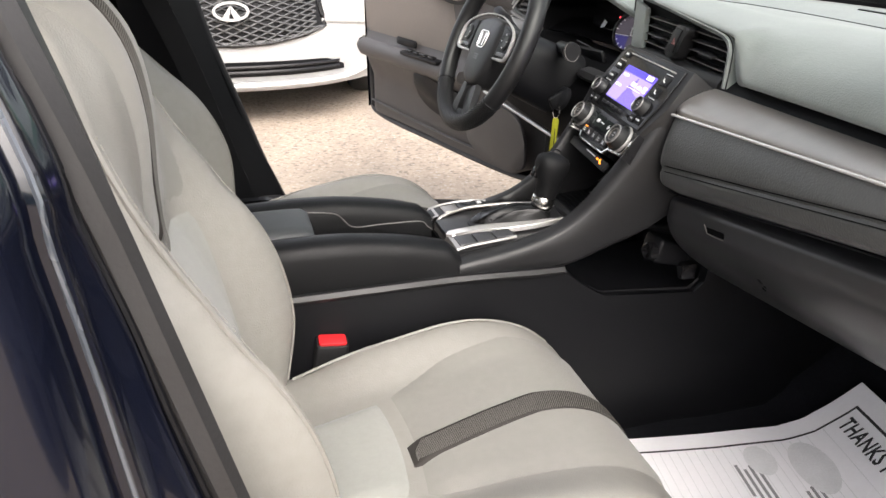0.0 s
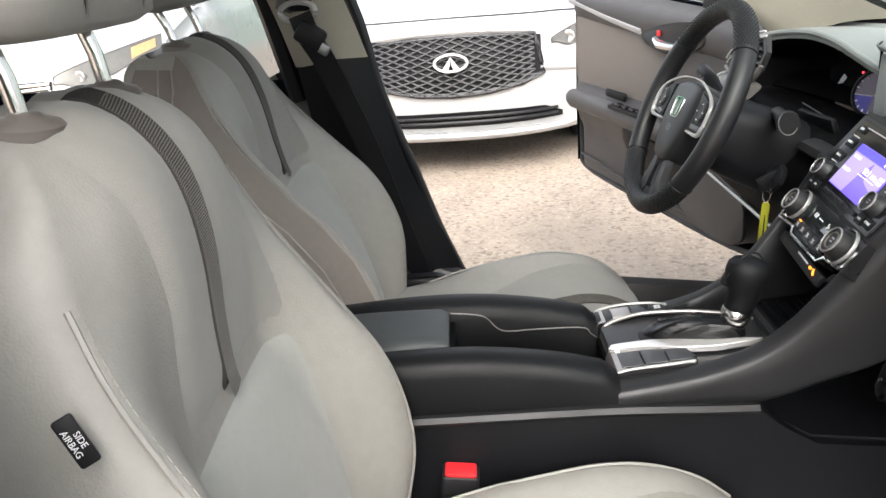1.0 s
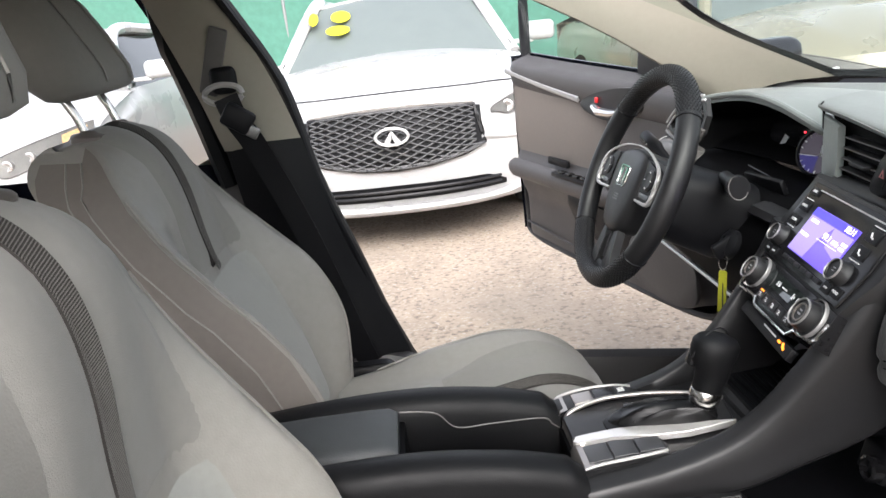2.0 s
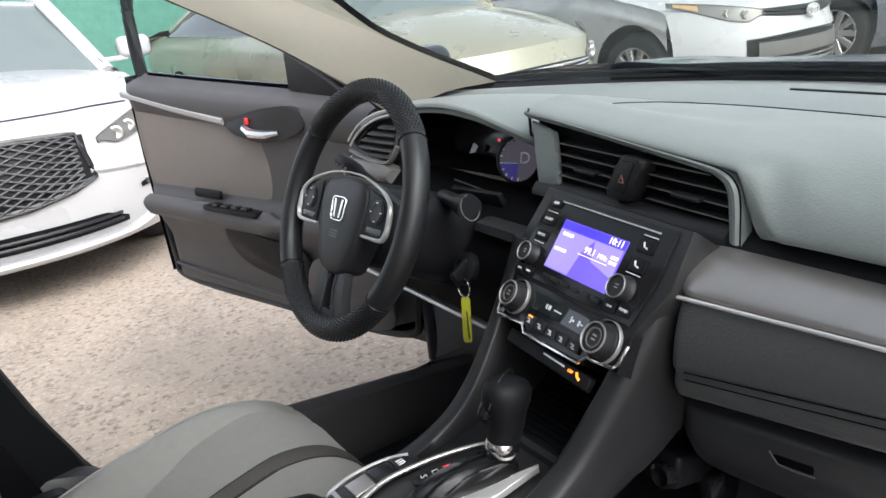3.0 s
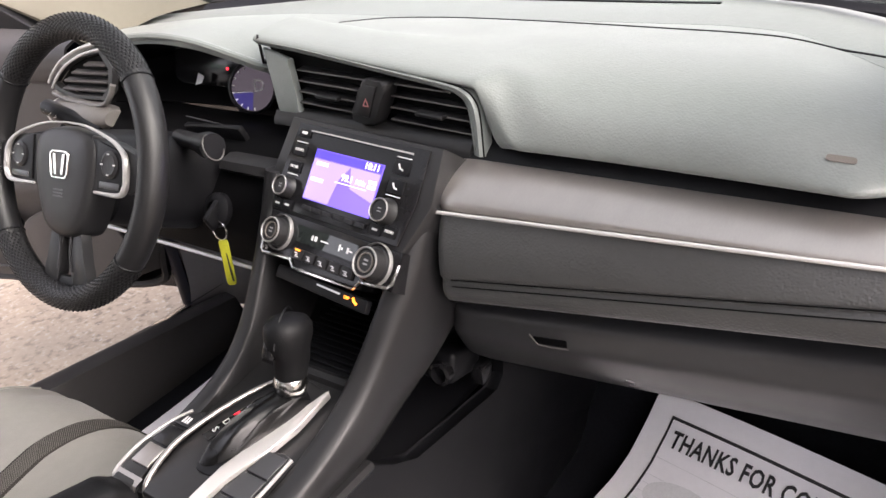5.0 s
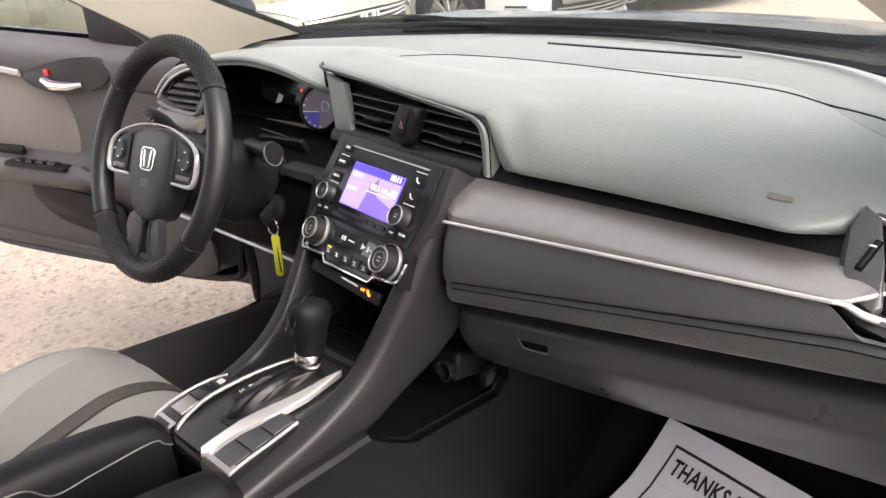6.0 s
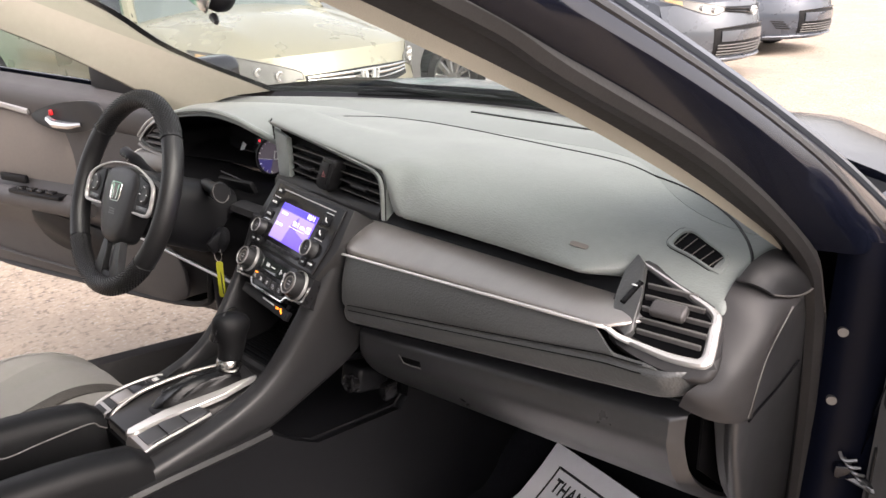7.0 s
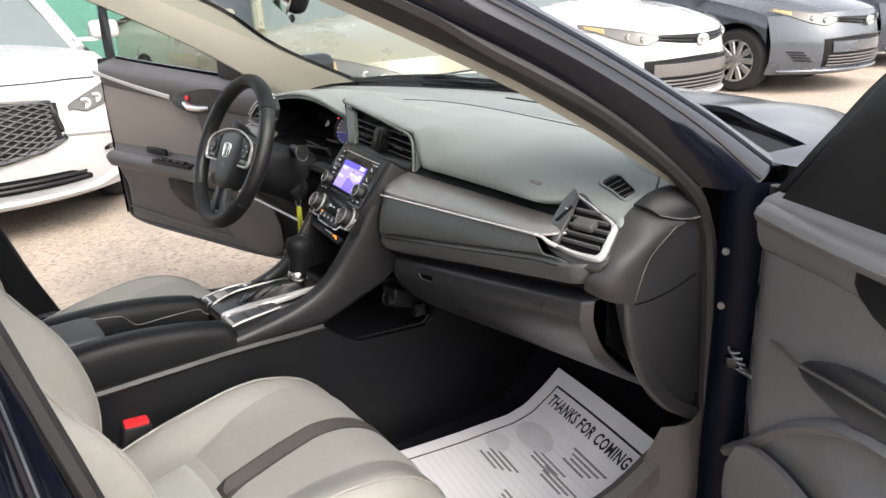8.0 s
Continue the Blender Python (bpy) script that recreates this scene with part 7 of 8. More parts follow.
part("front_cheek", loft([[on_top(-0.266 + dx, y, h).translation for y in (-0.078, -0.060, -0.040, -0.022)] for dx, h in ((0.016, 0.005), (0.004, 0.003), (-0.003, -0.006), (-0.005, -0.040))], closed=False, caps=False), SATIN, rp, "satin metal front cheek")
part("pod_edge", tube(spline([on_top(x, y, h).translation for x, y, h in ((-0.262, -0.076, 0.001), (-0.240, -0.0775, 0.004), (-0.200, -0.078, 0.004), (-0.160, -0.076, 0.003))], 5), 0.0022, 8), SILVER, rp, "bright edge line")
for u0, u1 in ((5, 34), (36, 66), (68, 98)):
    top_y = lambda u: -34 - 0.16 * max(0, u - 36)
    slab([(u0, -72), (u1, -73), (u1, top_y(u1) - 2), (u0, top_y(u0) - 2)], 0.002, 0.004, LID, name="blank_key", bevel=0.0012, root=rp)
part("storage_lip", loft([[V((-0.046 + dx, y, 0.552 + dz)) for dx, dz in ((0.0, -0.02), (-0.004, 0.0), (0.0, 0.008), (0.008, 0.010), (0.016, 0.006), (0.018, -0.01))] for y in (0.085, 0.03, -0.03, -0.085)]), PLASTIC, console, "grey lip of the storage tray")

# open bin, padded rails and armrest lid
part("liner_edge", tube(spline([V((x, 0.0525, z)) for x, z in ((-0.483, 0.580), (-0.451, 0.576), (-0.430, 0.569), (-0.407, 0.546), (-0.359, 0.545), (-0.290, 0.543), (-0.276, 0.532), (-0.266, 0.524))], 5), 0.0011, 5), GREYPLASTIC, console, "thin pale edge of the bin lining")
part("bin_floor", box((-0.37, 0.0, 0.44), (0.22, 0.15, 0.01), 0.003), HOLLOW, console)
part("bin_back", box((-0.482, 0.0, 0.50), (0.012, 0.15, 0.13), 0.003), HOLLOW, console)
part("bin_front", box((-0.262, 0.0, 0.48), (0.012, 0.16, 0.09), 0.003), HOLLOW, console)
for side in (-1, 1):
    rail = [(-0.68, 0.545), (-0.56, 0.554), (-0.45, 0.554), (-0.35, 0.541), (-0.29, 0.526), (-0.264, 0.519)]
    pts = [V((x, side * 0.082, z)) for x, z in rail]
    rings = []
    for i, p in enumerate(spline(pts, 6)):
        k = 1 - 0.22 * step(-0.285, -0.262, p.x)
        w, h = 0.030, 0.055 * k
        rings.append([p + V((0, w * math.copysign(abs(math.cos(a)) ** 0.6, math.cos(a)), h * math.copysign(abs(math.sin(a)) ** 0.6, math.sin(a)) - 0.018)) for a in [2 * math.pi * j / 16 for j in range(16)]])
    part("padded_rail", loft(rings), LEATHER, console, "black padded side rail")
rings = []
for x, k in ((-0.70, 0.9), (-0.60, 1.0), (-0.52, 1.0), (-0.495, 0.97), (-0.484, 0.80)):
    rings.append([V((x, 0.058 * math.copysign(abs(math.cos(a)) ** 0.4, math.cos(a)), 0.563 + 0.045 * k * math.copysign(abs(math.sin(a)) ** 0.4, math.sin(a)) - 0.012)) for a in [2 * math.pi * j / 24 for j in range(24)]])
part("armrest_lid", loft(rings), LIDSKIN, console, "dark grey padded armrest lid")

# gear selector
gear = thing("gear_selector", "black leather gear selector with a chrome collar", "gear lever", (-0.10, 0, 0.56))
top, foot = V((-0.0685, -0.0207, 0.6646)), V((-0.0989, -0.0176, 0.5600))
gm = axes(foot, (1, 0, -0.29), (0, 1, 0.03))
prof = []
for h, rx, ry in ((0.034, 0.0185, 0.0175), (0.045, 0.0195, 0.0185), (0.060, 0.0215, 0.0205), (0.076, 0.0265, 0.0235), (0.090, 0.0300, 0.0250), (0.100, 0.0300, 0.0240), (0.107, 0.0250, 0.0195), (0.111, 0.0150, 0.0120), (0.1125, 0.004, 0.003)):
    prof.append([gm @ V((rx * math.cos(a) - 0.006 * (h > 0.07), ry * math.sin(a), h)) for a in [2 * math.pi * j / 24 for j in range(24)]])
knob = part("knob", loft(prof), LEATHER, gear, "stitched black leather knob")
part("knob_seam", tube([gm @ V((0.0295 * math.cos(a) - 0.006, 0.004 + 0.012 * math.cos(a), 0.072 + 0.047 * math.sin(a))) for a in [radians(10 + 16 * j) for j in range(11)]], 0.0011, 4), BLACK, knob)
part("release_button", box((0, 0, 0), (0.012, 0.016, 0.022), 0.004, gm @ pose(-0.027, 0.006, 0.075, 0, 10, 0)), GLOSS, knob)
part("collar", lathe([(0.0165, 0.018), (0.0190, 0.021), (0.0200, 0.028), (0.0195, 0.034), (0.0175, 0.038)], gm, 24), CHROME, gear, "chrome collar")
part("stem", lathe([(0.020, -0.010), (0.0175, 0.0), (0.0165, 0.022)], gm, 20), GLOSS, gear)
# the gaiter gathers from its long seat in the console up to the stem
rings = []
for k in range(9):
    s = k / 8
    ring = []
    for j in range(48):
        a = 2 * math.pi * j / 48
        c, d = math.cos(a), math.sin(a)
        x = -0.146 + 0.064 * math.copysign(abs(c) ** 0.75, c)
        low = on_top(x, -0.011 - 0.30 * (x + 0.143) + 0.0190 * math.copysign(abs(d) ** 0.75, d), 0.0065).translation
        high = gm @ V((0.0185 * c, 0.0185 * d, 0.016))
        p = low.lerp(high, s ** 1.3)
        p.z += 0.010 * math.sin(math.pi * s) * (0.6 - 0.4 * c) + 0.0034 * math.sin(math.pi * s) * math.sin(7 * a + 6 * s + math.sin(3 * a))
        ring.append(p)
    rings.append(ring)
part("gaiter", loft(rings), GAITER, gear, "creased black leather gaiter")

# ---- steering wheel ----
wheel_thing = thing("steering_wheel", "black leather steering wheel with silver spoke frames", "steering wheel", (-0.02, 0.335, 0.77))
WC = V((-0.066, 0.345, 0.796))
wm = axes(WC + V((0, -0.003, 0)), (0, -1, 0), (0.42, 0, 0.907)) @ pose(0, 0, 0, 0, 0, 3.0)
RIM = 0.1735


def rim_arc(a0, a1, mat, name, label, r=0.0165):
    n = max(6, int(abs(a1 - a0) / 6))
    pts = [wm @ V((RIM * math.cos(a), RIM * math.sin(a), 0)) for a in [radians(lerp(a0, a1, k / n)) for k in range(n + 1)]]
    part(name, tube(pts, r, 14, up=tuple(wm.to_3x3() @ V((0, 0, 1))), flat=1.12), mat, wheel_thing, label)


rim_arc(38, 142, GRIP, "rim_top", "dimpled leather rim")
rim_arc(-38, 38, RIMSKIN, "rim_side", "smooth leather rim")
rim_arc(142, 218, RIMSKIN, "rim_side", "smooth leather rim")
rim_arc(218, 322, GRIP, "rim_bottom", "dimpled leather rim")
for a in (38, 142, 218, 322):
    q = radians(a)
    pts = [wm @ (V((RIM * math.cos(q), RIM * math.sin(q), 0)) + V((0.0170 * math.cos(b) * math.cos(q), 0.0170 * math.cos(b) * math.sin(q), 0.019 * math.sin(b)))) for b in [2 * math.pi * j / 16 for j in range(16)]]
    part("rim_seam", tube(pts, 0.0012, 4, closed=True), BLACK, wheel_thing)
hub = [(-0.062, 0.034), (-0.045, 0.044), (0.0, 0.049), (0.045, 0.044), (0.062, 0.034), (0.068, 0.012), (0.064, -0.025), (0.052, -0.062), (0.034, -0.088), (0.0, -0.096), (-0.034, -0.088), (-0.052, -0.062), (-0.064, -0.025), (-0.068, 0.012)]
hp = spline([(*p, 0) for p in hub], 5, True)
rings = []
for k, h in ((0.98, -0.030), (1.0, -0.012), (0.995, -0.004), (0.97, 0.003), (0.92, 0.0075), (0.80, 0.0105), (0.55, 0.0125), (0.25, 0.0132), (0.03, 0.0134)):
    rings.append([wm @ V((q.x * k, (q.y + 0.02) * k - 0.02, h)) for q in hp])
h0 = part("airbag_cover", loft(rings), PLASTIC, wheel_thing, "dark grey airbag cover", smooth=60)
eo = rounded(0.038, 0.036, 0.007, 4)
eo = [(x * (1.06 + 4.0 * y), y) for x, y in eo]
part("badge", ring_of(eo, [(x * 0.86, y * 0.86) for x, y in eo], 0.003, wm @ pose(0.002, -0.001, 0.0118)), CHROME, h0, "plain chrome badge")
for s in (-1, 1):
    bar = [(s * 0.0075, 0.013), (s * 0.0135, 0.014), (s * 0.0095, -0.013), (s * 0.0045, -0.013)]
    part("badge_bar", prism(bar[::s], 0.0022, wm @ pose(0.002, -0.001, 0.0125)), CHROME, h0)
for k in range(3):
    part("cover_mark", box((0, 0, 0), (0.022, 0.0022, 0.0004), 0, wm @ pose(0.001, -0.033 - 0.0042 * k, 0.0134)), LID, h0)
for s in (-1, 1):
    sp = [(s * 0.050, 0.040), (s * 0.100, 0.034), (s * 0.140, 0.022), (s * 0.166, 0.018), (s * 0.166, -0.016), (s * 0.138, -0.026), (s * 0.100, -0.030), (s * 0.056, -0.034)]
    pod = part("spoke", prism(sp[::s], 0.016, wm @ pose(0, 0, -0.012), bevel=0.004), PLASTIC, wheel_thing, "dark spoke with buttons")
    fr = spline([(s * 0.0, 0.0530, 0.006), (s * 0.045, 0.050, 0.007), (s * 0.085, 0.041, 0.008), (s * 0.114, 0.030, 0.008), (s * 0.130, 0.016, 0.008), (s * 0.134, -0.008, 0.008), (s * 0.130, -0.024, 0.008), (s * 0.116, -0.030, 0.008), (s * 0.068, -0.030, 0.006)], 5)
    wide = [along([(0, 0.0012), (0.3, 0.0022), (0.55, 0.0042), (0.75, 0.0042), (1, 0.002)], k / (len(fr) - 1)) for k in range(len(fr))]
    part("spoke_frame", tube([wm @ q for q in fr], wide, 8), SILVER, pod, "silver spoke frame")
    part("button_field", prism([(s * 0.072, 0.034), (s * 0.112, 0.024), (s * 0.126, 0.012), (s * 0.128, -0.018), (s * 0.074, -0.026)][::s], 0.004, wm @ pose(0, 0, 0.003), bevel=0.001), BLACK, pod)
    part("button_pad", lathe([(0.017, 0), (0.017, 0.003), (0.013, 0.005), (0.010, 0.0040), (0.001, 0.0048)], wm @ pose(s * 0.101, 0.006, 0.006), 22), PLASTIC, pod)
    for q in range(4):
        part("button_mark", box((0, 0, 0), (0.0045, 0.0016, 0.0005), 0, wm @ pose(s * 0.101 + 0.0125 * math.cos(q * math.pi / 2), 0.006 + 0.0125 * math.sin(q * math.pi / 2), 0.0112)), LEGEND, pod)
    part("button_row", box((0, 0, 0), (0.040, 0.008, 0.004), 0.001, wm @ pose(s * 0.100, -0.0195, 0.0065)), LID, pod)
    leg = spline([(s * 0.030, -0.082, 0), (s * 0.012, -0.088, 0), (s * 0.010, -0.110, 0), (s * 0.014, -0.140, 0), (s * 0.024, -0.166, 0), (s * 0.052, -0.158, 0), (s * 0.042, -0.125, 0), (s * 0.036, -0.100, 0)], 3, True)
    part("lower_spoke", prism([(q.x, q.y) for q in leg][::s], 0.014, wm @ pose(0, 0, -0.014), bevel=0.004), PLASTIC, wheel_thing, "dark lower spoke")
    part("lower_spoke_line", tube([wm @ V((s * 0.014, -0.088, 0.001)), wm @ V((s * 0.011, -0.112, 0.001)), wm @ V((s * 0.015, -0.138, 0.001))], 0.0016, 5), LID, wheel_thing)
part("lower_bridge", prism([(-0.05, -0.146), (0.05, -0.146), (0.056, -0.166), (-0.056, -0.166)], 0.012, wm @ pose(0, 0, -0.014), bevel=0.003), BLACK, wheel_thing)
# raised dots over the grip of the rim
for a0, a1 in ((40, 140), (220, 320)):
    bm = bmesh.new()
    for i in range(64):
        a = radians(lerp(a0, a1, (i + 0.5) / 64))
        for j in range(15):
            b = radians(-120 + 240 * (j + 0.5 * (i % 2)) / 15 + 60)
            rr = V((math.cos(a), math.sin(a), 0))
            n = rr * math.cos(b) + V((0, 0, 1.0)) * math.sin(b)
            c = rr * RIM + rr * (0.0166 * math.cos(b)) + V((0, 0, 0.0186 * math.sin(b)))
            side = V((-rr.y, rr.x, 0)) * 0.0030
            top = n.cross(side).normalized() * 0.0014
            vs = [bm.verts.new(wm @ (c + q)) for q in (side, top, -side, -top)] + [bm.verts.new(wm @ (c + n * 0.0008))]
            for k in range(4):
                bm.faces.new((vs[k], vs[(k + 1) % 4], vs[4]))
    dots = part("grip_dots", bm, LEATHER, wheel_thing, "raised grip dots")
    dots["kind"] = "stuff"
column = thing("steering_column", "dark plastic steering column shroud with stalks", "steering column", (0.08, 0.335, 0.72))
cmx = axes(WC, (0, -1, 0), (0.42, 0, 0.907))
rings = []
for d, w, h in ((-0.02, 0.045, 0.04), (-0.035, 0.066, 0.060), (-0.10, 0.075, 0.066), (-0.19, 0.080, 0.070)):
    rings.append([cmx @ V((w * math.copysign(abs(math.cos(a)) ** 0.6, math.cos(a)), h * math.copysign(abs(math.sin(a)) ** 0.6, math.sin(a)) - 0.015, d)) for a in [2 * math.pi * j / 24 for j in range(24)]])
part("shroud", loft(rings), BLACK, column)
for s in (-1, 1):
    if s > 0:
        continue
    st = part("stalk", tube([V((0.020, 0.400, 0.800)), V((0.018, 0.440, 0.812)), V((0.016, 0.455, 0.818)), V((0.013, 0.500, 0.832)), V((0.012, 0.508, 0.834))], [0.008, 0.009, 0.0125, 0.0120, 0.006], 12), BLACK, column, "black column stalk")
    for k in range(3):
        part("stalk_mark", box((0, 0, 0), (0.001, 0.007, 0.003), 0, pose(0.0035 - 0.0005 * k, 0.470 + 0.011 * k, 0.823 + 0.0035 * k, -15, 12, 0)), LEGEND, st)

# ---- key with its tag ----
key = thing("car_key", "car key with a split ring and a yellow tag", "key", (0.045, 0.225, 0.67))
part("key_head", box((0.034, 0.212, 0.699), (0.036, 0.010, 0.026), 0.004, pose(0, 0, 0, 0, -25, 8)), BLACK, key)
part("split_ring", tube([(0.030 + 0.002 * math.sin(a), 0.205 + 0.014 * math.cos(a), 0.679 + 0.013 * math.sin(a)) for a in [2 * math.pi * i / 22 for i in range(22)]], 0.0012, 5, closed=True), CHROME, key)
tg = part("tag", prism([(p[0], p[1]) for p in rounded(0.013, 0.074, 0.005)], 0.003, axes((0.030, 0.2065, 0.629), (0.62, -0.75, -0.06), (0.03, -0.10, 1)), bevel=0.001), TAG, key, "yellow plastic tag")
part("tag_bar", box((0.0285, 0.2035, 0.622), (0.001, 0.003, 0.045), 0), INK, tg)
# ---- front seats ----
def table_line(pts, n=8):
    """A smooth line of (x, z) pairs, read by a share of its length."""
    line = spline([(x, 0, z) for x, z in pts], n)
    run = [0.0]
    for a, b in zip(line, line[1:]):
        run.append(run[-1] + (b - a).length)
    rows_x = [(r / run[-1], p.x) for r, p in zip(run, line)]
    rows_z = [(r / run[-1], p.z) for r, p in zip(run, line)]
    return lambda v: V((along(rows_x, v), 0, along(rows_z, v)))


back_mid = table_line([(-0.590, 0.34), (-0.600, 0.42), (-0.609, 0.50), (-0.634, 0.60), (-0.655, 0.665), (-0.674, 0.72), (-0.677, 0.78), (-0.675, 0.86), (-0.681, 0.915), (-0.697, 0.952), (-0.723, 0.977), (-0.755, 0.989), (-0.785, 0.990)])
back_rear = table_line([(-0.690, 0.34), (-0.725, 0.50), (-0.775, 0.70), (-0.815, 0.84), (-0.838, 0.92), (-0.840, 0.955), (-0.825, 0.978), (-0.800, 0.988), (-0.787, 0.9895)])
back_w = lambda z: along([(0.34, 0.185), (0.40, 0.205), (0.46, 0.222), (0.55, 0.233), (0.64, 0.232), (0.74, 0.222), (0.82, 0.207), (0.88, 0.192), (0.92, 0.178), (0.95, 0.162), (0.97, 0.145), (0.983, 0.125), (0.991, 0.105)], z)
back_puff = lambda z: along([(0.34, 0.02), (0.40, 0.045), (0.46, 0.066), (0.52, 0.082), (0.605, 0.090), (0.685, 0.080), (0.75, 0.054), (0.80, 0.022), (0.84, 0.002), (0.88, -0.014), (0.93, -0.018), (0.99, -0.006)], z)


def back_front(u, v, off=0.0):
    """A place on the backrest's front skin; u from -1 to 1 across, v from 0 to 1 up."""
    p = back_mid(v)
    nxt = back_mid(min(1, v + 0.02)) - back_mid(max(0, v - 0.02))
    n = V((nxt.z, 0, -nxt.x)).normalized()
    a = min(1.0, abs(u))
    puff = back_puff(p.z) * step(0.48, 0.90, a) + 0.006 * math.sin(math.pi * min(1, a / 0.5)) * step(0.55, 0.75, v)
    roll = -0.050 * max(0, (a - 0.86) / 0.14) ** 2.2 * step(1.02, 0.85, v)
    fwd = V((1, 0, 0)).lerp(n, step(0.70, 0.9, v))
    return p + fwd * (puff + roll) + n * off + V((0, u * back_w(p.z), 0))


def back_ring(v, n=36):
    front = [back_front(lerp(-1, 1, i / n), v) for i in range(n + 1)]
    rear = []
    r, w = back_rear(v), back_w(back_mid(v).z)
    for i in range(0, 11):
        u = lerp(1, -1, i / 10)
        rear.append(r + V((0.030 * abs(u) ** 4 * step(1.0, 0.8, v), u * w * 0.985, 0)))
    return front + rear


cush_mid = table_line([(-0.62, 0.400), (-0.50, 0.408), (-0.40, 0.417), (-0.30, 0.428), (-0.22, 0.430), (-0.165, 0.415), (-0.125, 0.385), (-0.100, 0.345), (-0.092, 0.305), (-0.100, 0.265)])
cush_w = lambda v: along([(0, 0.200), (0.25, 0.225), (0.6, 0.236), (0.8, 0.232), (1, 0.215)], v)


def cush_top(u, v, off=0.0):
    """A place on the cushion's skin; v from 0 at the back to 1 under the front edge."""
    p = cush_mid(v)
    nxt = cush_mid(min(1, v + 0.02)) - cush_mid(max(0, v - 0.02))
    n = V((-nxt.z, 0, nxt.x)).normalized()
    a = min(1.0, abs(u))
    rise = along([(0, 0.004), (0.15, 0.008), (0.3, 0.026), (0.5, 0.029), (0.65, 0.016), (0.75, 0.004), (1, 0.0)], v) * step(0.45, 0.84, a)
    roll = 0.055 * max(0, (a - 0.84) / 0.16) ** 2.2
    return p + V((0, 0, rise)) + n * (off - roll) + V((0, u * cush_w(v), 0))


def cush_ring(v, n=36):
    upper = [cush_top(lerp(-1, 1, i / n), v) for i in range(n + 1)]
    p = cush_mid(v)
    low = [V((min(p.x, -0.115), lerp(1, -1, i / 8) * cush_w(v) * 0.98, min(0.27, p.z - 0.012))) for i in range(9)]
    return upper + low


def seat_sheet(fn, u0, u1, v0, v1, off, nu, nv, edge=0.10):
    """A padded panel laid on a seat's skin; its edges sink into it. Bounds may be functions."""
    g = lambda q, t: q(t) if callable(q) else q

    def sheet(i, j):
        va, vb = g(v0, i), g(v1, i)
        v = lerp(va, vb, j)
        u = lerp(g(u0, v), g(u1, v), i)
        m = min(i, 1 - i, (j if v0 is not v1 else 1), 1 - j)
        return fn(u, v, off * (step(0, edge, m) * 1.3 - 0.3))
    return grid(sheet, nu, nv)


def seat_line(fn, pairs, r, off=0.002, n=6):
    pts = [fn(u, v, off) for u, v in pairs]
    return tube(spline(pts, n), r, 5)


def stitches(fn, pairs, r, off, root, count):
    """A row of short stitches along a line on a skin."""
    pts = spline([fn(u, v, off) for u, v in pairs], 24)
    bm = bmesh.new()
    m = len(pts) - 1
    for k in range(count):
        a, b = pts[int(m * k / count)], pts[int(m * (k + 0.62) / count)]
        if (b - a).length > 1e-5:
            tube([a, a.lerp(b, 0.5), b], r, 4, bm)
    ob = part("stitching", bm, THREAD, root, "pale stitching")
    ob["kind"] = "stuff"


def ribs(fn, uv, n, slant, root, off=0.0088):
    """Fine slanting ribs across a stripe, joined into one part."""
    bm = bmesh.new()
    for k in range(n):
        v = lerp(uv[2], uv[3], (k + 0.5) / n)
        u0, u1 = uv[0](v), uv[1](v)
        tube([fn(lerp(u0, u1, q), min(uv[3], max(uv[2], v + slant * (q - 0.5))), off) for q in (0.10, 0.3, 0.5, 0.7, 0.90)], 0.0007, 4, bm)
    ob = part("rib", bm, RIBLINE, root, "fine grey ribs")
    ob["kind"] = "stuff"


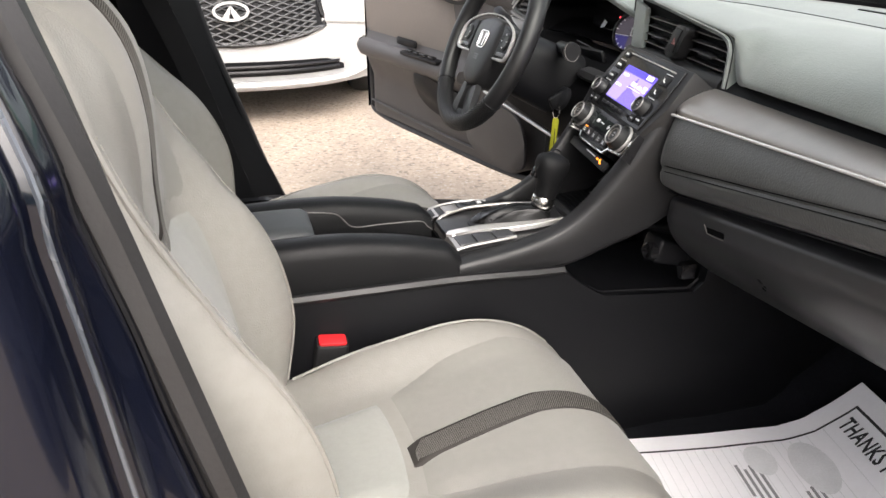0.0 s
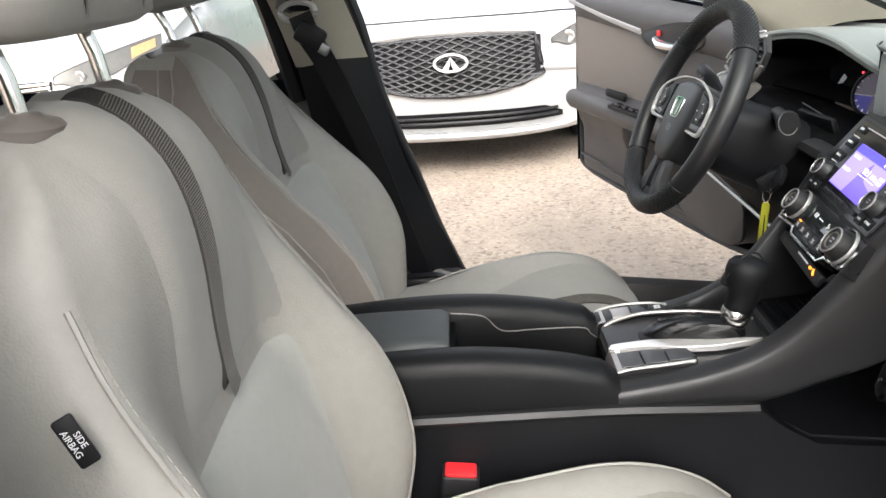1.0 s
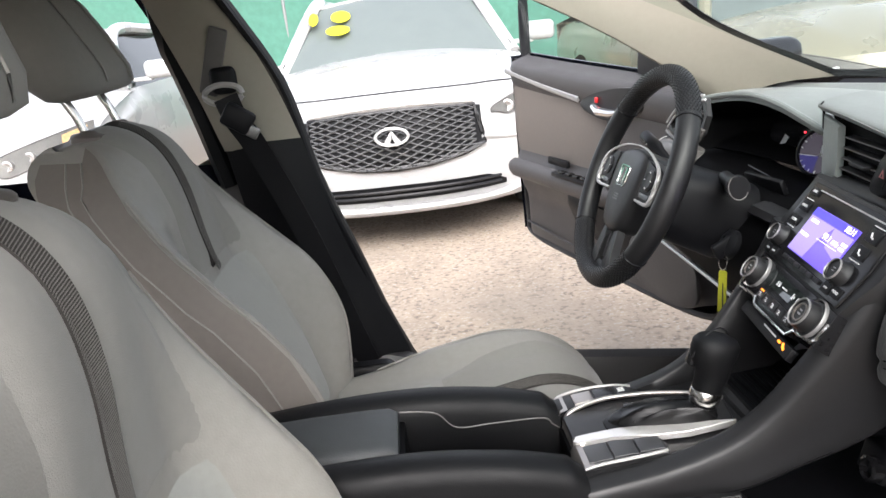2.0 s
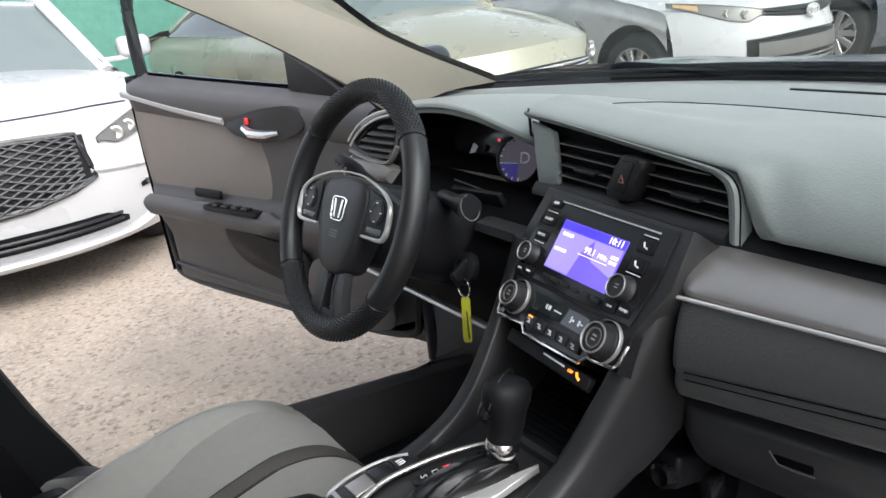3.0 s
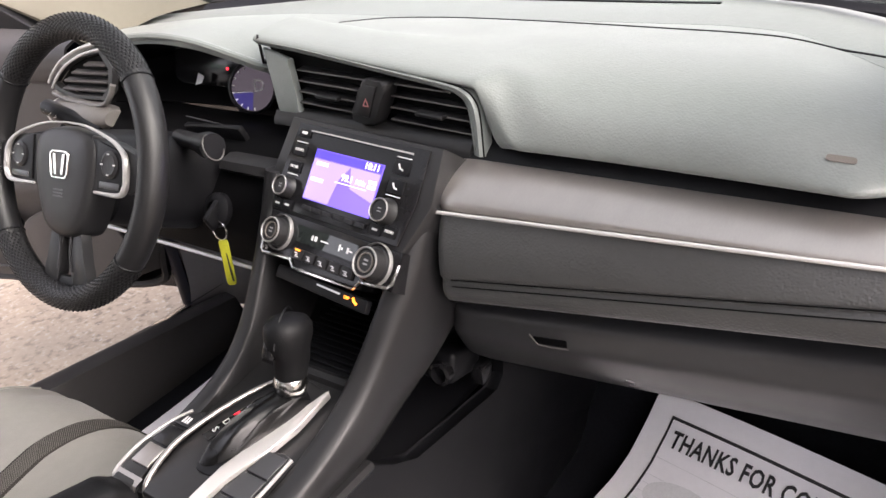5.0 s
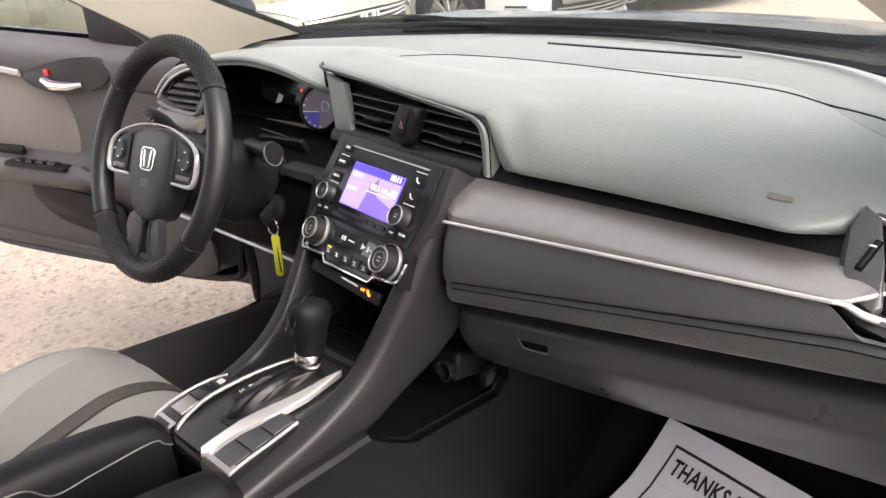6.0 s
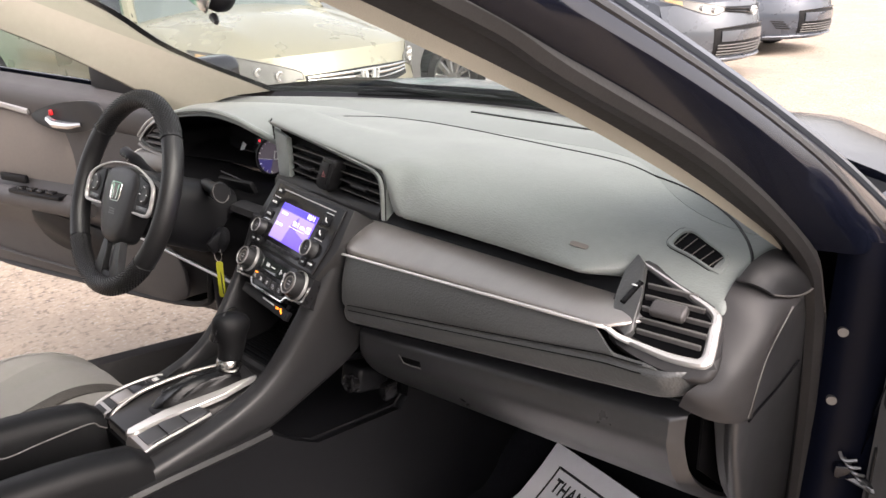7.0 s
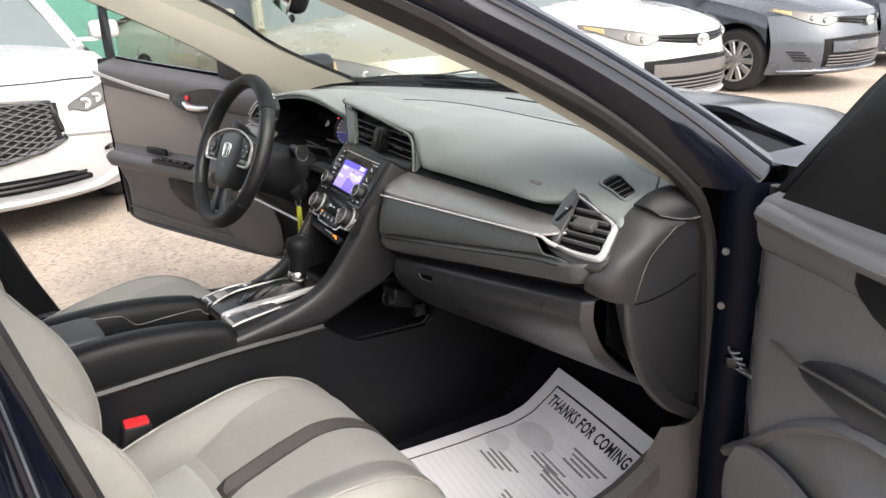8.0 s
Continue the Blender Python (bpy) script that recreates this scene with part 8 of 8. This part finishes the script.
def front_seat(y, label, recline, group="front seats"):
    root = thing("front_seat", label, "car seat", (0, y, 0), group)
    swing = pose(-0.56, 0, 0.36) @ pose(0, 0, 0, 0, -recline, 0) @ pose(0.56 - 0.0023 * recline, 0, -0.36 + 0.0032 * recline)
    bf = lambda u, v, off=0.0: swing @ back_front(u, v, off) + V((0, y, 0))
    ct = lambda u, v, off=0.0: cush_top(u, v, off) + V((0, y, 0))
    levels = [k / 50 for k in range(40)] + [0.8 + 0.2 * k / 30 for k in range(31)]
    rings = [[swing @ p + V((0, y, 0)) for p in back_ring(v)] for v in levels]
    back = part("backrest", loft(rings), VINYL, root, "light greige backrest with side bolsters", smooth=60)
    top_of = lambda i: 0.528 + 0.006 * math.sin(math.pi * i)
    part("lower_insert", seat_sheet(bf, lambda v: along([(0, -0.42), (0.3, -0.47), (0.53, -0.50)], v), lambda v: along([(0, 0.50), (0.3, 0.585), (0.53, 0.66)], v), 0.06, top_of, 0.007, 22, 26), INSERT, back, "pale woven insert panel", smooth=80)
    part("upper_panel", seat_sheet(bf, lambda v: along([(0.5, -0.42), (0.7, -0.42), (0.82, -0.50), (0.90, -0.68), (1, -0.95)], v), lambda v: along([(0.5, 0.66), (0.8, 0.80), (0.9, 0.84), (1, 0.86)], v), lambda i: top_of(i) + 0.004, 0.975, 0.005, 22, 30), CLOTH, back, smooth=80)
    sw = 0.0150
    stripe = (lambda v: (0.008 - sw) / back_w(back_mid(v).z), lambda v: (0.008 + sw) / back_w(back_mid(v).z), 0.532, 0.975)
    st = part("ribbed_stripe", seat_sheet(bf, *stripe, 0.0070, 12, 90, 0.08), RIBBED, back, "dark ribbed stripe", smooth=80)
    ribs(bf, (stripe[0], stripe[1], 0.532, 0.925), 120, 0.010, st, 0.0070)
    for s in (-1, 1):
        crest = [(s * along([(0.05, 0.88), (0.5, 0.90), (0.8, 0.90)], v), v) for v in (0.03, 0.12, 0.22, 0.32, 0.42, 0.52, 0.62, 0.70, 0.77)]
        part("bolster_piping", seat_line(bf, crest, 0.0024, 0.0004), VINYL, back)
        stitches(bf, [(u - s * 0.028, v) for u, v in crest], 0.00055, 0.0012, back, 130)
    inner = -1 if y > 0 else 1

    def flank(q, v):
        k = lerp(0.05, 0.93, v)
        rear = swing @ (back_rear(k) + V((0.030, inner * back_w(back_mid(k).z) * 0.985, 0))) + V((0, y, 0))
        return (bf(inner * 0.93, k, 0.004).lerp(bf(inner, k, 0.005) + V((0, inner * 0.005, 0)), min(1, q * 3))).lerp(rear + V((0, inner * 0.009, 0)), max(0, q * 1.5 - 0.5))
    # Only the flank towards the console gets this browner, darker colour.
    sp = part("side_panel", grid(flank, 9, 30), SIDEBROWN, back, "brown-grey side panel", smooth=80)
    for q in (0.36, 0.60):
        part("side_seam", tube([flank(q, k / 16) + V((0.001, inner * 0.001, 0)) for k in range(17)], 0.0015, 4), VINYL, sp)
    levels = [k / 50 for k in range(51)]
    cush = part("cushion", loft([[p + V((0, y, 0)) for p in cush_ring(v)] for v in levels]), VINYL, root, "light greige seat cushion", smooth=60)
    part("rear_insert", seat_sheet(ct, -0.46, lambda v: along([(0, 0.30), (0.28, 0.40)], v), 0.06, lambda i: 0.290 + 0.014 * math.sin(math.pi * i), 0.007, 20, 14), INSERT, cush, "pale woven insert panel", smooth=80)
    part("front_panel", seat_sheet(ct, lambda v: along([(0.3, -0.50), (0.7, -0.60)], v), lambda v: along([(0.28, 0.40), (0.45, 0.62), (0.62, 0.72), (0.9, 0.72)], v), lambda i: 0.297 + 0.014 * math.sin(math.pi * i), 0.96, 0.005, 22, 30), CLOTH, cush, smooth=80)
    mid = lambda v: along([(0.28, -0.038), (0.60, 0.002), (1, 0.006)], v)
    stripe = (lambda v: (mid(v) - 0.023) / cush_w(v), lambda v: (mid(v) + 0.023) / cush_w(v), 0.296, 0.955)
    st = part("ribbed_stripe", seat_sheet(ct, *stripe, 0.0070, 12, 90, 0.08), RIBBED, cush, "dark ribbed stripe", smooth=80)
    ribs(ct, (stripe[0], stripe[1], 0.322, 0.955), 126, 0.05, st, 0.0070)
    for s in (-1, 1):
        edge = [(s * 0.86, v) for v in (0.12, 0.25, 0.38, 0.5, 0.6, 0.7, 0.78)]
        part("cushion_piping", seat_line(ct, edge, 0.0022, 0.0), VINYL, cush)
        part("side_shield", box((-0.36, y + s * 0.222, 0.262), (0.40, 0.02, 0.09), 0.01, seg=3), BLACK, root, "black plastic side shield")
        part("seat_rail", box((-0.34, y + s * 0.18, 0.205), (0.46, 0.035, 0.03), 0.004), STEEL, root)
        for x in (-0.50, -0.18):
            part("rail_leg", box((x, y + s * 0.18, 0.235), (0.05, 0.03, 0.05), 0.004), BLACK, root)
    # headrest on its two posts
    rings = []
    for dz, k in ((-0.085, 0.55), (-0.078, 0.80), (-0.055, 0.96), (0.0, 1.0), (0.05, 0.97), (0.078, 0.85), (0.092, 0.55)):
        c = V((-0.762 - 0.30 * dz, 0, 1.128 + dz))
        rings.append([swing @ (c + V((0.055 * k * math.copysign(abs(math.cos(a)) ** 0.7, math.cos(a)), 0.128 * k ** 0.5 * math.copysign(abs(math.sin(a)) ** 0.6, math.sin(a)), 0))) + V((0, y, 0)) for a in [2 * math.pi * i / 32 for i in range(32)]])
    hr = part("headrest", loft(rings), CLOTH, root, "light greige padded headrest", smooth=70)
    for q in (-0.05, 0.05):
        part("headrest_seam", tube([swing @ V((-0.762 + 0.0548 * k - 0.3 * dz, q, 1.128 + dz)) + V((0, y, 0)) for dz, k in ((-0.075, 0.84), (-0.055, 0.97), (-0.03, 1), (0.02, 1), (0.05, 0.98), (0.07, 0.9))], 0.0016, 4), VINYL, hr)
    for s in (-1, 1):
        post = part("headrest_post", tube([swing @ V(p) + V((0, y, 0)) for p in ((-0.747, s * 0.068, 0.965), (-0.752, s * 0.068, 1.02), (-0.770, s * 0.068, 1.09))], 0.0065, 12), CHROME, root, "chrome headrest post")
        m = axes(swing @ V((-0.747, s * 0.068, 0.9865)) + V((0, y, 0)), (1, 0, -0.12), (0, 1, 0))
        part("post_collar", lathe([(0.026, -0.012), (0.026, 0.001), (0.023, 0.004), (0.013, 0.006), (0.010, 0.009), (0.0076, 0.010)], m, 20), COLLAR, post, "grey plastic collar")
    part("recliner_cover", box((-0.560, y + (0.205 if y > 0 else -0.205), 0.36), (0.11, 0.018, 0.12), 0.02, seg=3), BLACK, root)
    return root, bf


passenger_seat, seat_skin = front_seat(-0.355, "light greige fabric passenger seat with a dark ribbed stripe", 0)
driver_seat, other_skin = front_seat(0.362, "reclined light greige fabric driver's seat behind the steering wheel", 11)
# sewn label on the passenger seat's outer bolster
tag_o = V((-0.682, -0.572, 0.827))
tag_m = axes(tag_o, (0.36, -0.05, -0.93), V((0.40, -0.88, 0.25)).cross(V((0.36, -0.05, -0.93))))
side_label = thing("airbag_label", "small black sewn label on the seat's side", "label", tuple(tag_o))
part("cloth_tab", prism(rounded(0.034, 0.0125, 0.002), 0.003, tag_m @ pose(0, 0, -0.0015), bevel=0.0008), BLACK, side_label)
for text, dy in (("SIDE", 0.0026), ("AIRBAG", -0.0028)):
    for turn in (0, 180):
        words(text, 0.0055, tag_m @ pose(0, dy if turn == 0 else dy, 0.0019 if turn == 0 else -0.0019, 0, turn, 0), LEGEND, side_label)

# belt buckles beside the console
for y, x in ((-0.135, -0.470), (0.142, -0.475)):
    bk = thing("seat_belt_buckle", "black belt buckle with a red release button", "seat belt buckle", (x - 0.02, y, 0.30), "belt buckles")
    bmx = axes((x - 0.008, y, 0.444), (0.97, 0, -0.12), (0, 1, 0.25))
    part("buckle_body", prism(rounded(0.050, 0.030, 0.006), -0.095, bmx, bevel=0.005), PLASTIC, bk)
    part("release_button", prism(rounded(0.042, 0.022, 0.004), 0.006, bmx @ pose(0, -0.001, -0.001), bevel=0.002), RED, bk, "bright red release button")
    part("stalk", tube([V((x + 0.02, y, 0.36)), V((x + 0.03, y, 0.28)), V((x + 0.03, y, 0.22))], 0.012, 8), BLACK, bk)

# ---- paper floor mats ----
PROFILE = [(0.0, 0.420, 0.292), (0.06, 0.375, 0.252), (0.12, 0.325, 0.217), (0.17, 0.278, 0.203), (0.30, 0.15, 0.198), (0.56, -0.11, 0.198)]


def paper_at(s, q, base_y, yaw, lift=0.0):
    """s runs down the sheet from its far edge, q across it to the right."""
    p = [(a, V((x, 0, z))) for a, x, z in PROFILE]
    for (s0, p0), (s1, p1) in zip(p, p[1:]):
        if s <= s1 or s1 == p[-1][0]:
            c = p0.lerp(p1, (s - s0) / (s1 - s0))
            break
    d = V((-math.sin(yaw), -math.cos(yaw), 0))
    back = (0.42 - c.x)
    return V((0.42, base_y, 0)) + V((-math.cos(yaw), math.sin(yaw), 0)) * back + d * q + V((0, 0, c.z + lift + 0.004 * math.sin(9 * q + 7 * s) * math.sin(5 * s + 1)))


def paper_mat(base_y, yaw, width, label):
    root = thing("paper_floor_mat", label, "floor mat", (0.15, base_y - width / 2, 0.19), "paper mats")
    at = lambda s, q, h=0.0: paper_at(s, q, base_y, yaw, h)
    sheet = part("sheet", grid(lambda u, v: at(0.56 * u, width * v), 40, 24, thick=0.0012), PAPER, root)

    def bar(s0, s1, q0, q1, mat, name="printed_bar", h=0.0016):
        part(name, grid(lambda u, v: at(lerp(s0, s1, u), lerp(q0, q1, v), h), max(2, int(abs(s1 - s0) / 0.02)), max(2, int(abs(q1 - q0) / 0.03)), thick=0.0006), mat, sheet)
    e = 0.036
    bar(e, e + 0.005, e, width - e, INK, "printed_border")
    bar(0.52, 0.524, e, width - e, INK, "printed_border")
    bar(e, 0.524, e, e + 0.0035, INK, "printed_border")
    bar(e, 0.524, width - e - 0.0035, width - e, INK, "printed_border")
    # heading laid along the far edge
    cu = bpy.data.curves.new("heading", "FONT")
    cu.body, cu.size, cu.space_character, cu.resolution_u, cu.offset = "THANKS FOR COMING", 0.042, 1.08, 2, 0.0011
    tmp = bpy.data.objects.new("heading", cu)
    me = bpy.data.meshes.new_from_object(tmp)
    bpy.data.objects.remove(tmp)
    w = max(v.co.x for v in me.vertices)
    k = (width - 2 * e - 0.075) / w
    for v in me.vertices:
        v.co = at(e + 0.048 - v.co.y * 0.92, e + 0.014 + v.co.x * k, 0.0030)
    me.materials.clear()
    me.materials.append(INK)
    hang("heading", me, sheet, "black printed heading")
    bar(e + 0.024, e + 0.050, width - e - 0.050, width - e - 0.018, GREYINK)
    # pale ruled lines and illegible text as bars
    for i in range(26):
        s = 0.105 + 0.0155 * i
        bar(s, s + 0.0012, e + 0.006, width - e - 0.006, GREYINK, "ruled_line", 0.0013)
    for s0, q0, n in ((0.115, 0.20, 4), (0.175, 0.14, 3), (0.19, 0.20, 3), (0.25, 0.08, 4), (0.30, 0.22, 3)):
        for i in range(n):
            bar(s0 + 0.011 * i, s0 + 0.011 * i + 0.005, q0 + 0.008 * i % 0.02, q0 + 0.11 - 0.012 * i, MIDINK, "text_bar", 0.0022)
    smudge = [(0.5 + 0.5 * math.cos(2 * math.pi * i / 24), 0.5 + 0.5 * math.sin(2 * math.pi * i / 24)) for i in range(24)]
    for s0, ds, q0, dq in ((0.13, 0.065, 0.05, 0.12), (0.215, 0.05, 0.045, 0.07)):
        bm = bmesh.new()
        mid = bm.verts.new(at(s0 + ds / 2, q0 + dq / 2, 0.0026))
        rim = [bm.verts.new(at(s0 + ds * a, q0 + dq * b, 0.0024)) for a, b in smudge]
        for i in range(24):
            bm.faces.new((mid, rim[i], rim[(i + 1) % 24]))
        part("grey_smudge", bm, GREYINK, sheet)
    return root


paper_mat(-0.283, radians(11), 0.425, "white printed paper mat on the passenger floor")
paper_mat(0.56, radians(0), 0.40, "white paper mat on the driver's floor")
